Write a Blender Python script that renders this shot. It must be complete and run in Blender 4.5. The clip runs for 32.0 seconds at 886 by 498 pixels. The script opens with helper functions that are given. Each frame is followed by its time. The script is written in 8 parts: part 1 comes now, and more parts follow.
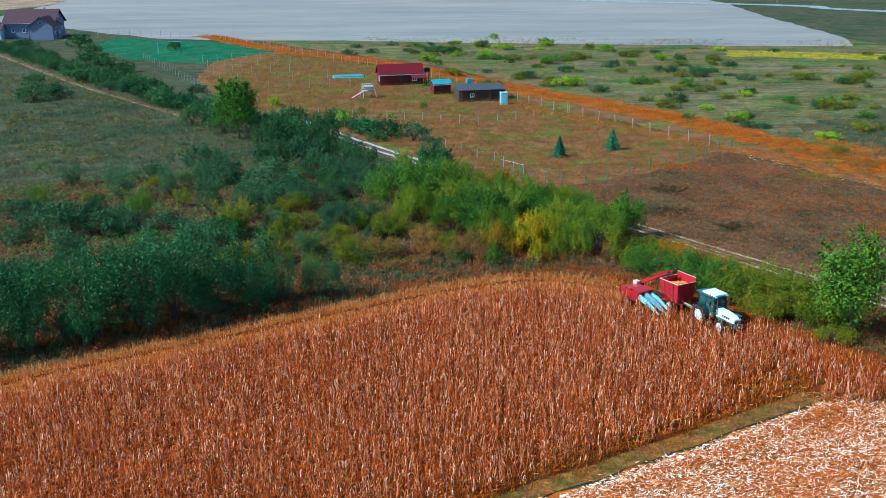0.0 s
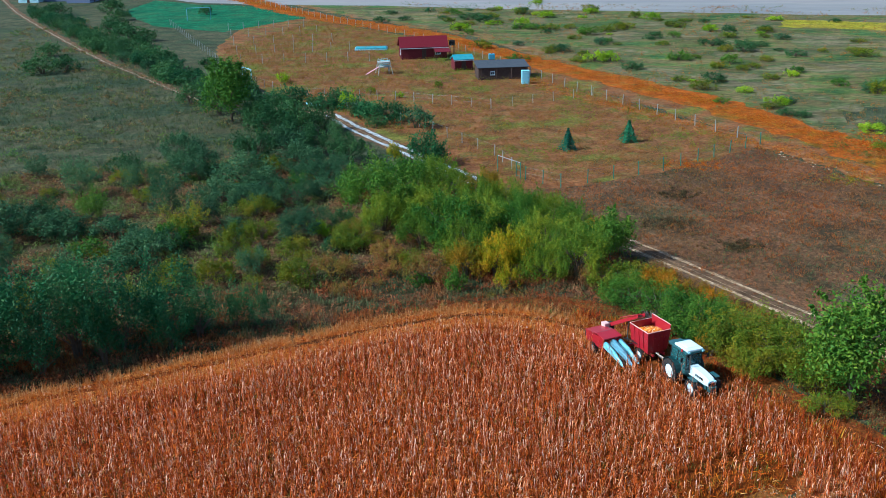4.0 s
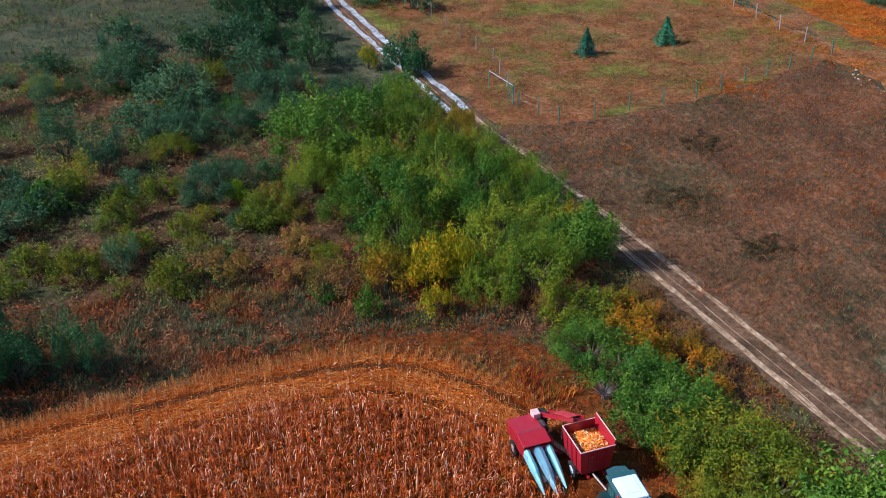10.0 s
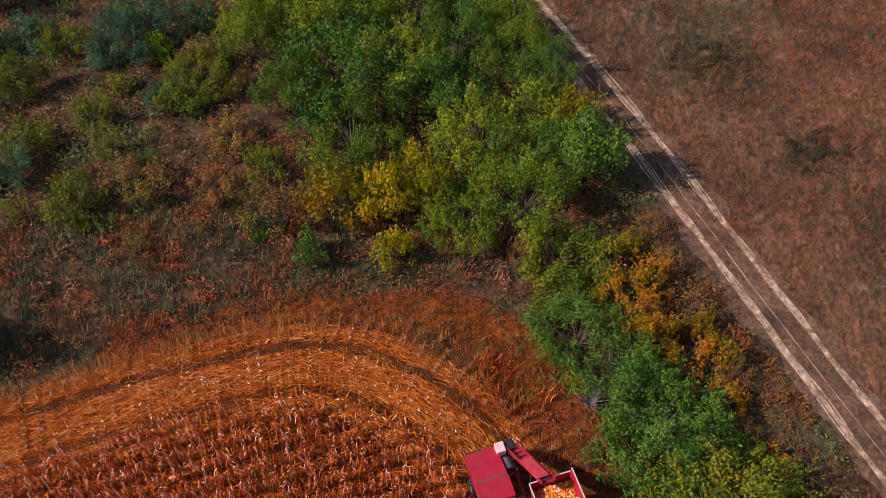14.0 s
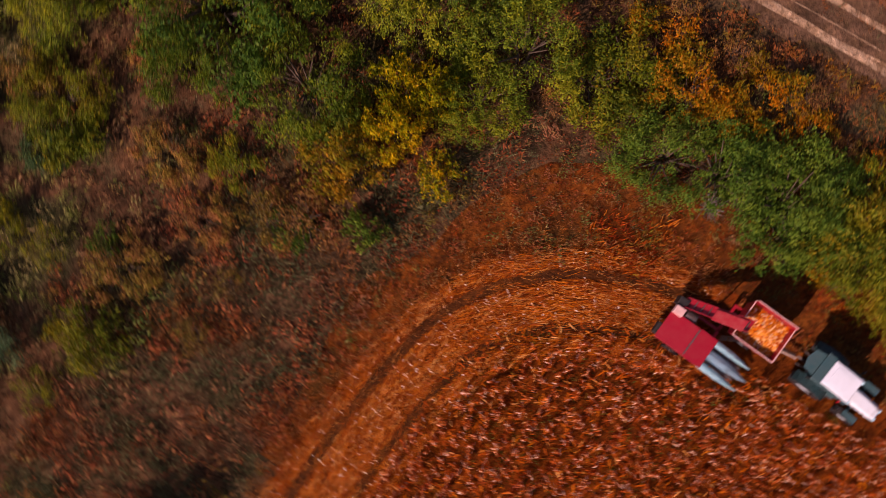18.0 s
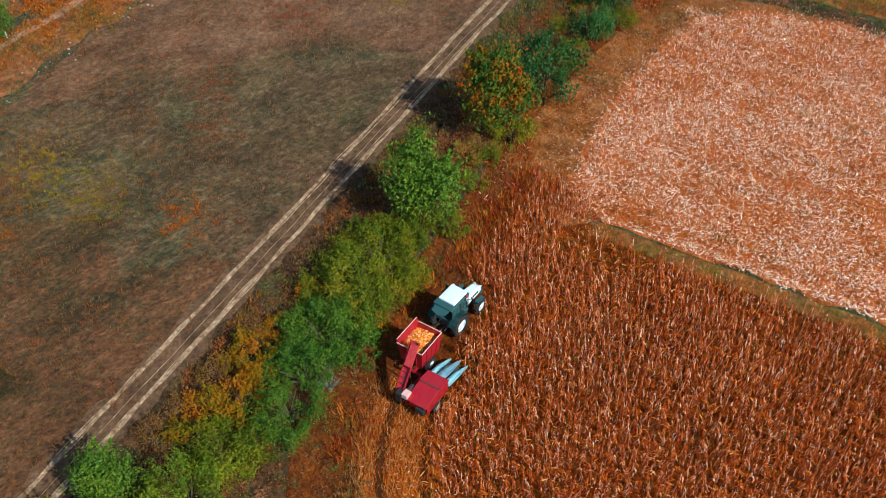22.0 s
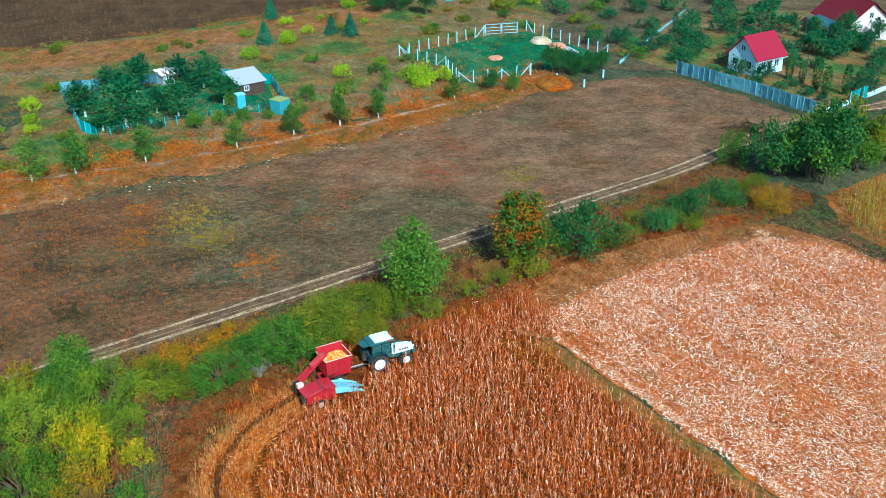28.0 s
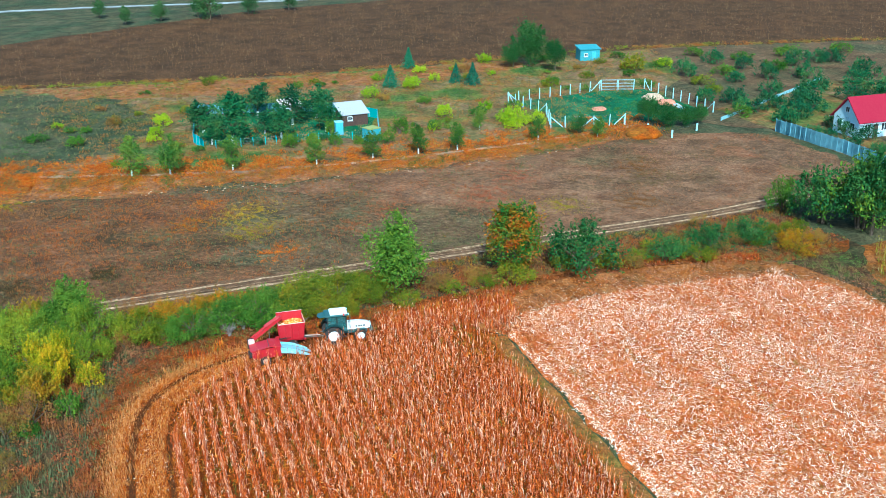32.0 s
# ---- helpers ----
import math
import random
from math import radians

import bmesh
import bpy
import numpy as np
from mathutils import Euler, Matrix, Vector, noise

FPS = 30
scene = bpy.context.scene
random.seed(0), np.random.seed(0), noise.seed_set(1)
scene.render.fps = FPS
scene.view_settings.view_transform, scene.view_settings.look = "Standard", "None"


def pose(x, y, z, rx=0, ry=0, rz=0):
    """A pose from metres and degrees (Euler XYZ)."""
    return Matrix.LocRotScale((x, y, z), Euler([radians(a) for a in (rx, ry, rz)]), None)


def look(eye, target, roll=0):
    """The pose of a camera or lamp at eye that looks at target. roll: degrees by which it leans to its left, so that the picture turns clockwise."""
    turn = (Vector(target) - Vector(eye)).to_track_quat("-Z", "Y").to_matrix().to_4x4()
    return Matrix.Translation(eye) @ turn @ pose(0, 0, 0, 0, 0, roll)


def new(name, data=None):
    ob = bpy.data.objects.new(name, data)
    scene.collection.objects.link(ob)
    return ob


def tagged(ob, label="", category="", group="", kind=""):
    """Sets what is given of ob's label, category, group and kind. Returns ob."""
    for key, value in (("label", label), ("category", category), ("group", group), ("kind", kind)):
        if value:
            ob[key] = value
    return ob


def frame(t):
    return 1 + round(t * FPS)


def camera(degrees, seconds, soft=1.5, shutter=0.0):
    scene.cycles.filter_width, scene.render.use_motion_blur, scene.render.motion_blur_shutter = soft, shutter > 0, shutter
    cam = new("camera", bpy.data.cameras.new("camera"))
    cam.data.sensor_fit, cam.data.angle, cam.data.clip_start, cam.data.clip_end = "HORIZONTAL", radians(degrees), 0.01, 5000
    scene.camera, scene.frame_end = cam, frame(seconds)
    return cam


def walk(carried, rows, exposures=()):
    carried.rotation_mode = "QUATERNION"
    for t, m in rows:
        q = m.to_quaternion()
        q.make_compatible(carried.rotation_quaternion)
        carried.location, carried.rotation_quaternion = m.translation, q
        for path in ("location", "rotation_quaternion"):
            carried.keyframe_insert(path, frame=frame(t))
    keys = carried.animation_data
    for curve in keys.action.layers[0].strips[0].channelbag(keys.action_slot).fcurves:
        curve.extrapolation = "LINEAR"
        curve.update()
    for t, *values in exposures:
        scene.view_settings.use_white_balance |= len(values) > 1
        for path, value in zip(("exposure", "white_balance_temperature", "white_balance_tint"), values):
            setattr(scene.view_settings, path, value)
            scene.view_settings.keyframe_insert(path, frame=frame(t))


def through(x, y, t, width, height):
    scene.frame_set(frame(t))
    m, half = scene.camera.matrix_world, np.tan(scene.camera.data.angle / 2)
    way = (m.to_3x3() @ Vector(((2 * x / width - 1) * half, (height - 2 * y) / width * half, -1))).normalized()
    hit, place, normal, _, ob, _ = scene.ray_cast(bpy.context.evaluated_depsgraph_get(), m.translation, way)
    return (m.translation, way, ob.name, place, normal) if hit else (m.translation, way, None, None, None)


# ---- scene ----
cam = camera(48.1, 32.0, soft=0.75, shutter=0.5)
PATH = [
    (0, (3.156, -1.96, 29.121), (3.09, -0.048, 28.537), -0.8),
    (0.5, (4.537, -0.744, 29.209), (4.454, 1.166, 28.62), -0.9),
    (1, (5.842, 0.634, 29.228), (5.742, 2.541, 28.633), -1.0),
    (1.5, (6.936, 2.118, 29.542), (6.82, 4.021, 28.938), -1.0),
    (2, (8.035, 3.841, 29.828), (7.903, 5.74, 29.213), -1.0),
    (2.5, (9.04, 5.495, 30.156), (8.892, 7.389, 29.53), -1.0),
    (3, (10.138, 7.308, 30.469), (9.972, 9.197, 29.832), -1.0),
    (3.5, (11.169, 9.011, 30.834), (10.987, 10.894, 30.183), -1.0),
    (4, (12.123, 10.708, 31.156), (11.924, 12.584, 30.492), -1.0),
    (4.5, (13.149, 12.614, 31.494), (12.936, 14.483, 30.813), -1.0),
    (6.5, (16.636, 20.491, 33.291), (16.363, 22.316, 32.521), -1.0),
    (7, (17.508, 22.695, 33.761), (17.22, 24.506, 32.964), -1.1),
    (7.5, (18.259, 24.967, 34.369), (17.957, 26.762, 33.54), -1.1),
    (8, (18.985, 27.199, 34.865), (18.67, 28.976, 34.003), -1.1),
    (8.5, (19.611, 29.509, 35.431), (19.283, 31.264, 34.531), -1.1),
    (9, (20.026, 32.015, 35.909), (19.687, 33.748, 34.969), -1.2),
    (9.5, (20.319, 34.507, 36.47), (19.973, 36.213, 35.485), -1.2),
    (10, (20.61, 37.078, 36.976), (20.258, 38.754, 35.942), -1.2),
    (10.5, (20.877, 39.777, 37.668), (20.519, 41.415, 36.578), -1.3),
    (11, (21.137, 42.367, 38.41), (20.773, 43.961, 37.258), -1.5),
    (11.5, (21.106, 45.017, 38.935), (20.741, 46.565, 37.721), -1.7),
    (12, (21.011, 47.772, 39.532), (20.651, 49.264, 38.249), -1.8),
    (12.5, (20.524, 50.283, 40.07), (20.182, 51.716, 38.717), -1.7),
    (13, (20.397, 53.048, 40.671), (20.061, 54.407, 39.243), -2.1),
    (13.5, (20.404, 55.868, 41.247), (20.069, 57.143, 39.743), -2.8),
    (14, (20.148, 58.699, 41.897), (19.825, 59.881, 40.317), -3.4),
    (14.5, (19.664, 61.53, 42.509), (19.36, 62.609, 40.852), -4.4),
    (16.5, (13.494, 74.291, 46.401), (13.428, 74.766, 44.459), -4.9),
    (17.5, (9.745, 81.543, 47.934), (9.752, 81.682, 45.939), -8.6),
    (18, (7.622, 84.729, 47.946), (7.637, 84.766, 45.947), -2.2),
    (18.5, (4.868, 86.389, 49.106), (4.933, 86.449, 47.108), 6.1),
    (19, (2.161, 86.925, 49.749), (2.361, 87.079, 47.765), -9.1),
    (19.5, (0.592, 87.451, 50.17), (1.009, 87.612, 48.22), -14.4),
    (20, (-2.414, 89.014, 50.431), (-1.702, 88.97, 48.563), -7.6),
    (20.5, (-7.057, 90.906, 50.398), (-6.086, 90.578, 48.681), -3.7),
    (21, (-10.959, 91.88, 50.496), (-9.851, 91.378, 48.909), -2.5),
    (21.5, (-14.612, 92.29, 50.355), (-13.398, 91.704, 48.877), -2.0),
    (22, (-18.235, 92.059, 50.117), (-16.933, 91.45, 48.727), -1.7),
    (22.5, (-21.572, 91.509, 49.992), (-20.198, 90.903, 48.671), -1.2),
    (23, (-24.638, 90.618, 49.818), (-23.202, 90.038, 48.552), -0.9),
    (23.5, (-27.708, 89.298, 49.488), (-26.21, 88.758, 48.277), -0.5),
    (24, (-30.746, 87.51, 48.984), (-29.192, 87.023, 47.823), -0.5),
    (24.5, (-33.472, 85.754, 48.489), (-31.87, 85.318, 47.373), -0.3),
    (25, (-35.943, 83.219, 47.835), (-34.297, 82.848, 46.761), -0.3),
    (25.5, (-38.11, 80.752, 47.107), (-36.425, 80.445, 46.074), -0.3),
    (27.5, (-44.897, 70.106, 44.371), (-43.112, 70.052, 43.47), -0.4),
    (28, (-46.351, 67.22, 43.684), (-44.552, 67.228, 42.81), -0.4),
    (28.5, (-47.558, 64.274, 42.969), (-45.748, 64.344, 42.12), -0.5),
    (29, (-48.564, 61.423, 42.219), (-46.746, 61.554, 41.395), -0.5),
    (29.5, (-49.423, 58.675, 41.53), (-47.601, 58.866, 40.726), -0.5),
    (30, (-50.144, 55.833, 40.815), (-48.321, 56.082, 40.031), -0.5),
    (30.5, (-50.803, 53.143, 40.231), (-48.98, 53.446, 39.464), -0.4),
    (31, (-51.22, 50.417, 39.496), (-49.399, 50.771, 38.748), -0.4),
    (31.5, (-51.542, 47.595, 38.86), (-49.724, 47.999, 38.13), -0.4),
    (32, (-51.803, 44.801, 38.307), (-49.99, 45.252, 37.593), -0.4),
]
EXPOSURES = [(0.0, 0.55, 4850, -11), (4.0, 0.52, 4850, -6), (9.0, 0.43, 5150, 10), (12.0, 0.30, 5400, 16), (13.5, 0.25, 5900, 25), (16.5, 0.09, 6650, 37), (18.0, -0.15, 7800, 57), (19.0, -0.35, 8200, 70), (20.0, -0.26, 8400, 69), (21.0, 0.00, 7700, 38), (22.0, 0.23, 5750, 0), (23.0, 0.33, 4850, -13), (25.5, 0.54, 4750, -16), (28.0, 0.69, 4800, -16), (32.0, 0.92, 4850, -12)]
walk(cam, [(t, look(eye, target, roll)) for t, eye, target, roll in PATH], EXPOSURES)

# ---- light ----
SUN_EL, SUN_DIR = radians(41), Vector((-0.94, -0.34, 0)).normalized()
world = bpy.data.worlds.new("world")
scene.world = world
world.use_nodes = True
wn, wl = world.node_tree.nodes, world.node_tree.links
sky = wn.new("ShaderNodeTexSky")
sky.sky_type, sky.sun_disc = "NISHITA", False
sky.sun_elevation, sky.sun_rotation = SUN_EL, math.atan2(SUN_DIR.x, SUN_DIR.y)
wn["Background"].inputs["Strength"].default_value = 0.1
wl.new(sky.outputs[0], wn["Background"].inputs["Color"])
sun = new("sun", bpy.data.lights.new("sun", "SUN"))
sun.data.energy, sun.data.angle, sun.data.color = 4.4, radians(0.6), (1.0, 0.93, 0.82)
sun_at = SUN_DIR * math.cos(SUN_EL) + Vector((0, 0, math.sin(SUN_EL)))
sun.matrix_world = look(sun_at * 100, (0, 0, 0))


# ---- materials ----
def nodes_of(name, rough):
    m = bpy.data.materials.new(name)
    m.use_nodes = True
    b = m.node_tree.nodes["Principled BSDF"]
    b.inputs["Roughness"].default_value = rough
    b.inputs["Specular IOR Level"].default_value = 0.5 if rough < 0.5 else 0.12
    return m, m.node_tree.nodes, m.node_tree.links, b


def deep(c, k=1.2):
    """A colour drawn away from grey."""
    g = 0.3 * c[0] + 0.6 * c[1] + 0.1 * c[2]
    return tuple(max(0.003, g + (v - g) * k) for v in c)


def noise_ramp(n, l, vec, scale, stops, detail=4.0, rough=0.6):
    t = n.new("ShaderNodeTexNoise")
    t.inputs["Scale"].default_value, t.inputs["Detail"].default_value, t.inputs["Roughness"].default_value = scale, detail, rough
    l.new(vec, t.inputs["Vector"])
    r = n.new("ShaderNodeValToRGB")
    e = r.color_ramp.elements
    while len(e) < len(stops):
        e.new(0.5)
    for k, (p, c) in zip(e, stops):
        k.position, k.color = p, (*deep(c), 1)
    l.new(t.outputs[0], r.inputs[0])
    return r.outputs[0], t.outputs[0]


def mix(n, l, a, b, fac, mode="MIX"):
    m = n.new("ShaderNodeMix")
    m.data_type, m.blend_type = "RGBA", mode
    for s, v in ((m.inputs[0], fac), (m.inputs[6], a), (m.inputs[7], b)):
        if isinstance(v, (int, float)):
            s.default_value = v
        elif isinstance(v, tuple):
            s.default_value = (*v, 1)
        else:
            l.new(v, s)
    return m.outputs[2]


def soil(name, big, fine, big_scale=0.06, fine_scale=1.6, fac=0.55, rough=0.95, bump=0.6, stretch=None, turn=0.0, grain=(0.45, 1.0), mottle=0.32):
    """Ground: large drifts of colour, tufts of a metre or so, and fine grain."""
    m, n, l, b = nodes_of(name, rough)
    g = n.new("ShaderNodeNewGeometry")
    vec = g.outputs["Position"]
    if stretch:
        mp = n.new("ShaderNodeMapping")
        mp.inputs["Rotation"].default_value = (0, 0, turn)
        mp.inputs["Scale"].default_value = stretch
        l.new(vec, mp.inputs[0])
        vec = mp.outputs[0]
    c1, _ = noise_ramp(n, l, g.outputs["Position"], big_scale, big, 5)
    c2, f2 = noise_ramp(n, l, vec, fine_scale, fine, 6, 0.7)
    c = mix(n, l, c1, c2, fac)
    c4, _ = noise_ramp(n, l, vec, (big_scale * fine_scale) ** 0.5, ((0.36, (1 - mottle,) * 3), (0.5, (1.0, 1.0, 1.0)), (0.64, (1 + mottle,) * 3)), 4, 0.65)
    c = mix(n, l, c, c4, 1.0, "MULTIPLY")
    g1 = grain[0]
    c3, f3 = noise_ramp(n, l, vec, fine_scale * 2.6, ((0.36, (g1 + 0.1,) * 3), (0.5, (0.8, 0.8, 0.8)), (0.66, (1.15, 1.13, 1.1))), 4, 0.7)
    c = mix(n, l, c, c3, grain[1], "MULTIPLY")
    l.new(c, b.inputs["Base Color"])
    bp = n.new("ShaderNodeBump")
    bp.inputs["Strength"].default_value, bp.inputs["Distance"].default_value = bump, 0.35
    l.new(f2, bp.inputs["Height"])
    bp2 = n.new("ShaderNodeBump")
    bp2.inputs["Strength"].default_value, bp2.inputs["Distance"].default_value = bump, 0.08
    l.new(f3, bp2.inputs["Height"])
    l.new(bp.outputs[0], bp2.inputs["Normal"])
    l.new(bp2.outputs[0], b.inputs["Normal"])
    return m


def leafy(name, stops, rough=0.6, through=0.35, patches=None, patch_scale=0.5, share=0.45):
    """Foliage, straw and husks: a colour for every leaf, drifting from plant to plant."""
    m, n, l, b = nodes_of(name, rough)
    g, o = n.new("ShaderNodeNewGeometry"), n.new("ShaderNodeObjectInfo")
    r = n.new("ShaderNodeValToRGB")
    e = r.color_ramp.elements
    while len(e) < len(stops):
        e.new(0.5)
    for k, (p, c) in zip(e, stops):
        k.position, k.color = p, (*deep(c), 1)
    l.new(g.outputs["Random Per Island"], r.inputs[0])
    c = r.outputs[0]
    if patches:
        pc, _ = noise_ramp(n, l, g.outputs["Position"], patch_scale, patches, 3)
        c = mix(n, l, c, pc, share)
    h = n.new("ShaderNodeHueSaturation")
    mr = n.new("ShaderNodeMapRange")
    mr.inputs[3].default_value, mr.inputs[4].default_value = 0.75, 1.25
    l.new(o.outputs["Random"], mr.inputs[0])
    l.new(mr.outputs[0], h.inputs["Value"])
    mr2 = n.new("ShaderNodeMapRange")
    mr2.inputs[3].default_value, mr2.inputs[4].default_value = 0.515, 0.485
    l.new(o.outputs["Random"], mr2.inputs[0])
    l.new(mr2.outputs[0], h.inputs["Hue"])
    l.new(c, h.inputs["Color"])
    l.new(h.outputs[0], b.inputs["Base Color"])
    if through:
        t = n.new("ShaderNodeBsdfTranslucent")
        l.new(h.outputs[0], t.inputs[0])
        s = n.new("ShaderNodeMixShader")
        s.inputs[0].default_value = through
        l.new(b.outputs[0], s.inputs[1])
        l.new(t.outputs[0], s.inputs[2])
        l.new(s.outputs[0], n["Material Output"].inputs[0])
    return m


def paint(name, col, rough=0.45, metal=0.0, wear=0.25, dirt=(0.25, 0.16, 0.1), scale=3.0, ribs=0.0, coat=0.0):
    """Painted or bare hard surface with dust and scratches; ribs: waves per metre."""
    m, n, l, b = nodes_of(name, rough)
    tc = n.new("ShaderNodeTexCoord")
    c1, f1 = noise_ramp(n, l, tc.outputs["Object"], scale, ((0.35, (0, 0, 0)), (0.75, (1, 1, 1))), 6, 0.7)
    mm = n.new("ShaderNodeMath")
    mm.operation = "MULTIPLY"
    mm.inputs[1].default_value = wear
    l.new(c1, mm.inputs[0])
    l.new(mix(n, l, col, dirt, mm.outputs[0]), b.inputs["Base Color"])
    b.inputs["Metallic"].default_value = metal
    b.inputs["Coat Weight"].default_value = coat
    bp = n.new("ShaderNodeBump")
    bp.inputs["Strength"].default_value, bp.inputs["Distance"].default_value = 0.15, 0.01
    l.new(f1, bp.inputs["Height"])
    l.new(bp.outputs[0], b.inputs["Normal"])
    return m


M = {}
M["rough_grass"] = soil("rough_grass", ((0.36, (0.0312, 0.0585, 0.0328)), (0.44, (0.0624, 0.078, 0.0429)), (0.5, (0.117, 0.0975, 0.0585)), (0.55, (0.0546, 0.0702, 0.039)), (0.6, (0.156, 0.133, 0.0819)), (0.67, (0.039, 0.0663, 0.0351))),
                        ((0.3, (0.0156, 0.0218, 0.0117)), (0.5, (0.0585, 0.0624, 0.0328)), (0.62, (0.109, 0.0936, 0.0546)), (0.76, (0.234, 0.203, 0.133))), 0.05, 1.2, 0.5, grain=(0.35, 1.0))
M["meadow"] = soil("meadow", ((0.36, (0.056, 0.07, 0.036)), (0.44, (0.1, 0.07, 0.04)), (0.5, (0.165, 0.078, 0.048)), (0.55, (0.12, 0.07, 0.04)), (0.6, (0.07, 0.07, 0.036)), (0.67, (0.2, 0.108, 0.066))),
                   ((0.3, (0.02, 0.022, 0.013)), (0.46, (0.08, 0.07, 0.04)), (0.55, (0.14, 0.105, 0.062)), (0.68, (0.3, 0.22, 0.14))), 0.034, 1.5, 0.6, stretch=(1.0, 0.7, 1.0), turn=radians(52), grain=(0.35, 1.0))
M["meadow_red"] = soil("meadow_red", ((0.36, (0.06, 0.064, 0.032)), (0.44, (0.12, 0.072, 0.04)), (0.5, (0.17, 0.078, 0.044)), (0.56, (0.115, 0.066, 0.036)), (0.62, (0.075, 0.068, 0.034)), (0.68, (0.2, 0.1, 0.058))),
                       ((0.3, (0.02, 0.016, 0.01)), (0.46, (0.085, 0.052, 0.03)), (0.55, (0.15, 0.075, 0.042)), (0.68, (0.3, 0.16, 0.095))), 0.034, 1.5, 0.55, stretch=(1.0, 0.7, 1.0), turn=radians(52), grain=(0.35, 1.0))
M["meadow_dry"] = soil("meadow_dry", ((0.36, (0.1, 0.085, 0.042)), (0.44, (0.2, 0.088, 0.052)), (0.5, (0.27, 0.145, 0.094)), (0.56, (0.13, 0.075, 0.042)), (0.62, (0.28, 0.115, 0.066)), (0.68, (0.33, 0.2, 0.14))),
                       ((0.3, (0.03, 0.022, 0.013)), (0.5, (0.14, 0.09, 0.055)), (0.62, (0.23, 0.15, 0.095)), (0.76, (0.38, 0.27, 0.19))), 0.045, 1.5, 0.56, stretch=(1.0, 0.7, 1.0), turn=radians(52), grain=(0.4, 1.0))
M["bramble_soil"] = soil("bramble_soil", ((0.36, (0.05, 0.06, 0.024)), (0.46, (0.1, 0.05, 0.028)), (0.53, (0.16, 0.066, 0.036)), (0.59, (0.07, 0.054, 0.026)), (0.66, (0.055, 0.075, 0.026))),
                         ((0.32, (0.012, 0.012, 0.007)), (0.48, (0.055, 0.045, 0.025)), (0.62, (0.12, 0.085, 0.05)), (0.76, (0.24, 0.18, 0.11))), 0.13, 1.5, 0.5, grain=(0.3, 1.0), mottle=0.45)
M["orchard_grass"] = soil("orchard_grass", ((0.38, (0.17, 0.19, 0.045)), (0.44, (0.2, 0.11, 0.05)), (0.5, (0.24, 0.08, 0.042)), (0.56, (0.27, 0.125, 0.066)), (0.61, (0.14, 0.13, 0.042)), (0.67, (0.29, 0.095, 0.045))),
                          ((0.3, (0.04, 0.035, 0.014)), (0.5, (0.15, 0.09, 0.04)), (0.62, (0.23, 0.13, 0.065)), (0.76, (0.4, 0.27, 0.16))), 0.08, 1.0, 0.45, grain=(0.4, 1.0))
M["scrub"] = soil("scrub", ((0.37, (0.06, 0.13, 0.035)), (0.43, (0.15, 0.15, 0.045)), (0.475, (0.27, 0.125, 0.06)), (0.52, (0.14, 0.125, 0.05)), (0.57, (0.29, 0.17, 0.11)), (0.62, (0.28, 0.115, 0.05)), (0.69, (0.1, 0.15, 0.05))),
                  ((0.3, (0.02, 0.03, 0.012)), (0.5, (0.1, 0.1, 0.045)), (0.62, (0.19, 0.14, 0.08)), (0.76, (0.36, 0.27, 0.17))), 0.06, 0.8, 0.36, grain=(0.4, 1.0))
M["green_scrub"] = soil("green_scrub", ((0.37, (0.05, 0.11, 0.035)), (0.43, (0.13, 0.15, 0.045)), (0.475, (0.22, 0.14, 0.075)), (0.52, (0.1, 0.12, 0.045)), (0.57, (0.25, 0.18, 0.12)), (0.62, (0.2, 0.14, 0.06)), (0.69, (0.06, 0.12, 0.04))),
                        ((0.3, (0.02, 0.03, 0.012)), (0.5, (0.08, 0.1, 0.045)), (0.62, (0.15, 0.14, 0.075)), (0.76, (0.3, 0.26, 0.16))), 0.045, 0.7, 0.4, stretch=(0.35, 1.0, 1.0), turn=radians(-58), grain=(0.4, 1.0))
M["lawn"] = soil("lawn", ((0.36, (0.018, 0.095, 0.045)), (0.5, (0.035, 0.13, 0.06)), (0.64, (0.08, 0.13, 0.06))), ((0.3, (0.012, 0.06, 0.03)), (0.6, (0.05, 0.14, 0.07)), (0.76, (0.15, 0.22, 0.13))), 0.1, 0.8, bump=0.3)
M["orange_weed_soil"] = soil("orange_weed_soil", ((0.36, (0.15, 0.16, 0.035)), (0.44, (0.3, 0.1, 0.025)), (0.54, (0.42, 0.11, 0.022)), (0.6, (0.24, 0.16, 0.05)), (0.68, (0.36, 0.11, 0.03))),
                             ((0.3, (0.09, 0.03, 0.01)), (0.5, (0.28, 0.08, 0.02)), (0.64, (0.38, 0.13, 0.035)), (0.78, (0.5, 0.3, 0.17))), 0.14, 1.0)
M["mixed_bank"] = soil("mixed_bank", ((0.36, (0.11, 0.12, 0.035)), (0.43, (0.22, 0.11, 0.055)), (0.49, (0.28, 0.17, 0.115)), (0.54, (0.27, 0.11, 0.05)), (0.6, (0.12, 0.11, 0.05)), (0.66, (0.22, 0.12, 0.07))),
                       ((0.3, (0.07, 0.03, 0.012)), (0.5, (0.24, 0.09, 0.03)), (0.64, (0.34, 0.17, 0.08)), (0.78, (0.48, 0.33, 0.22))), 0.16, 1.0)
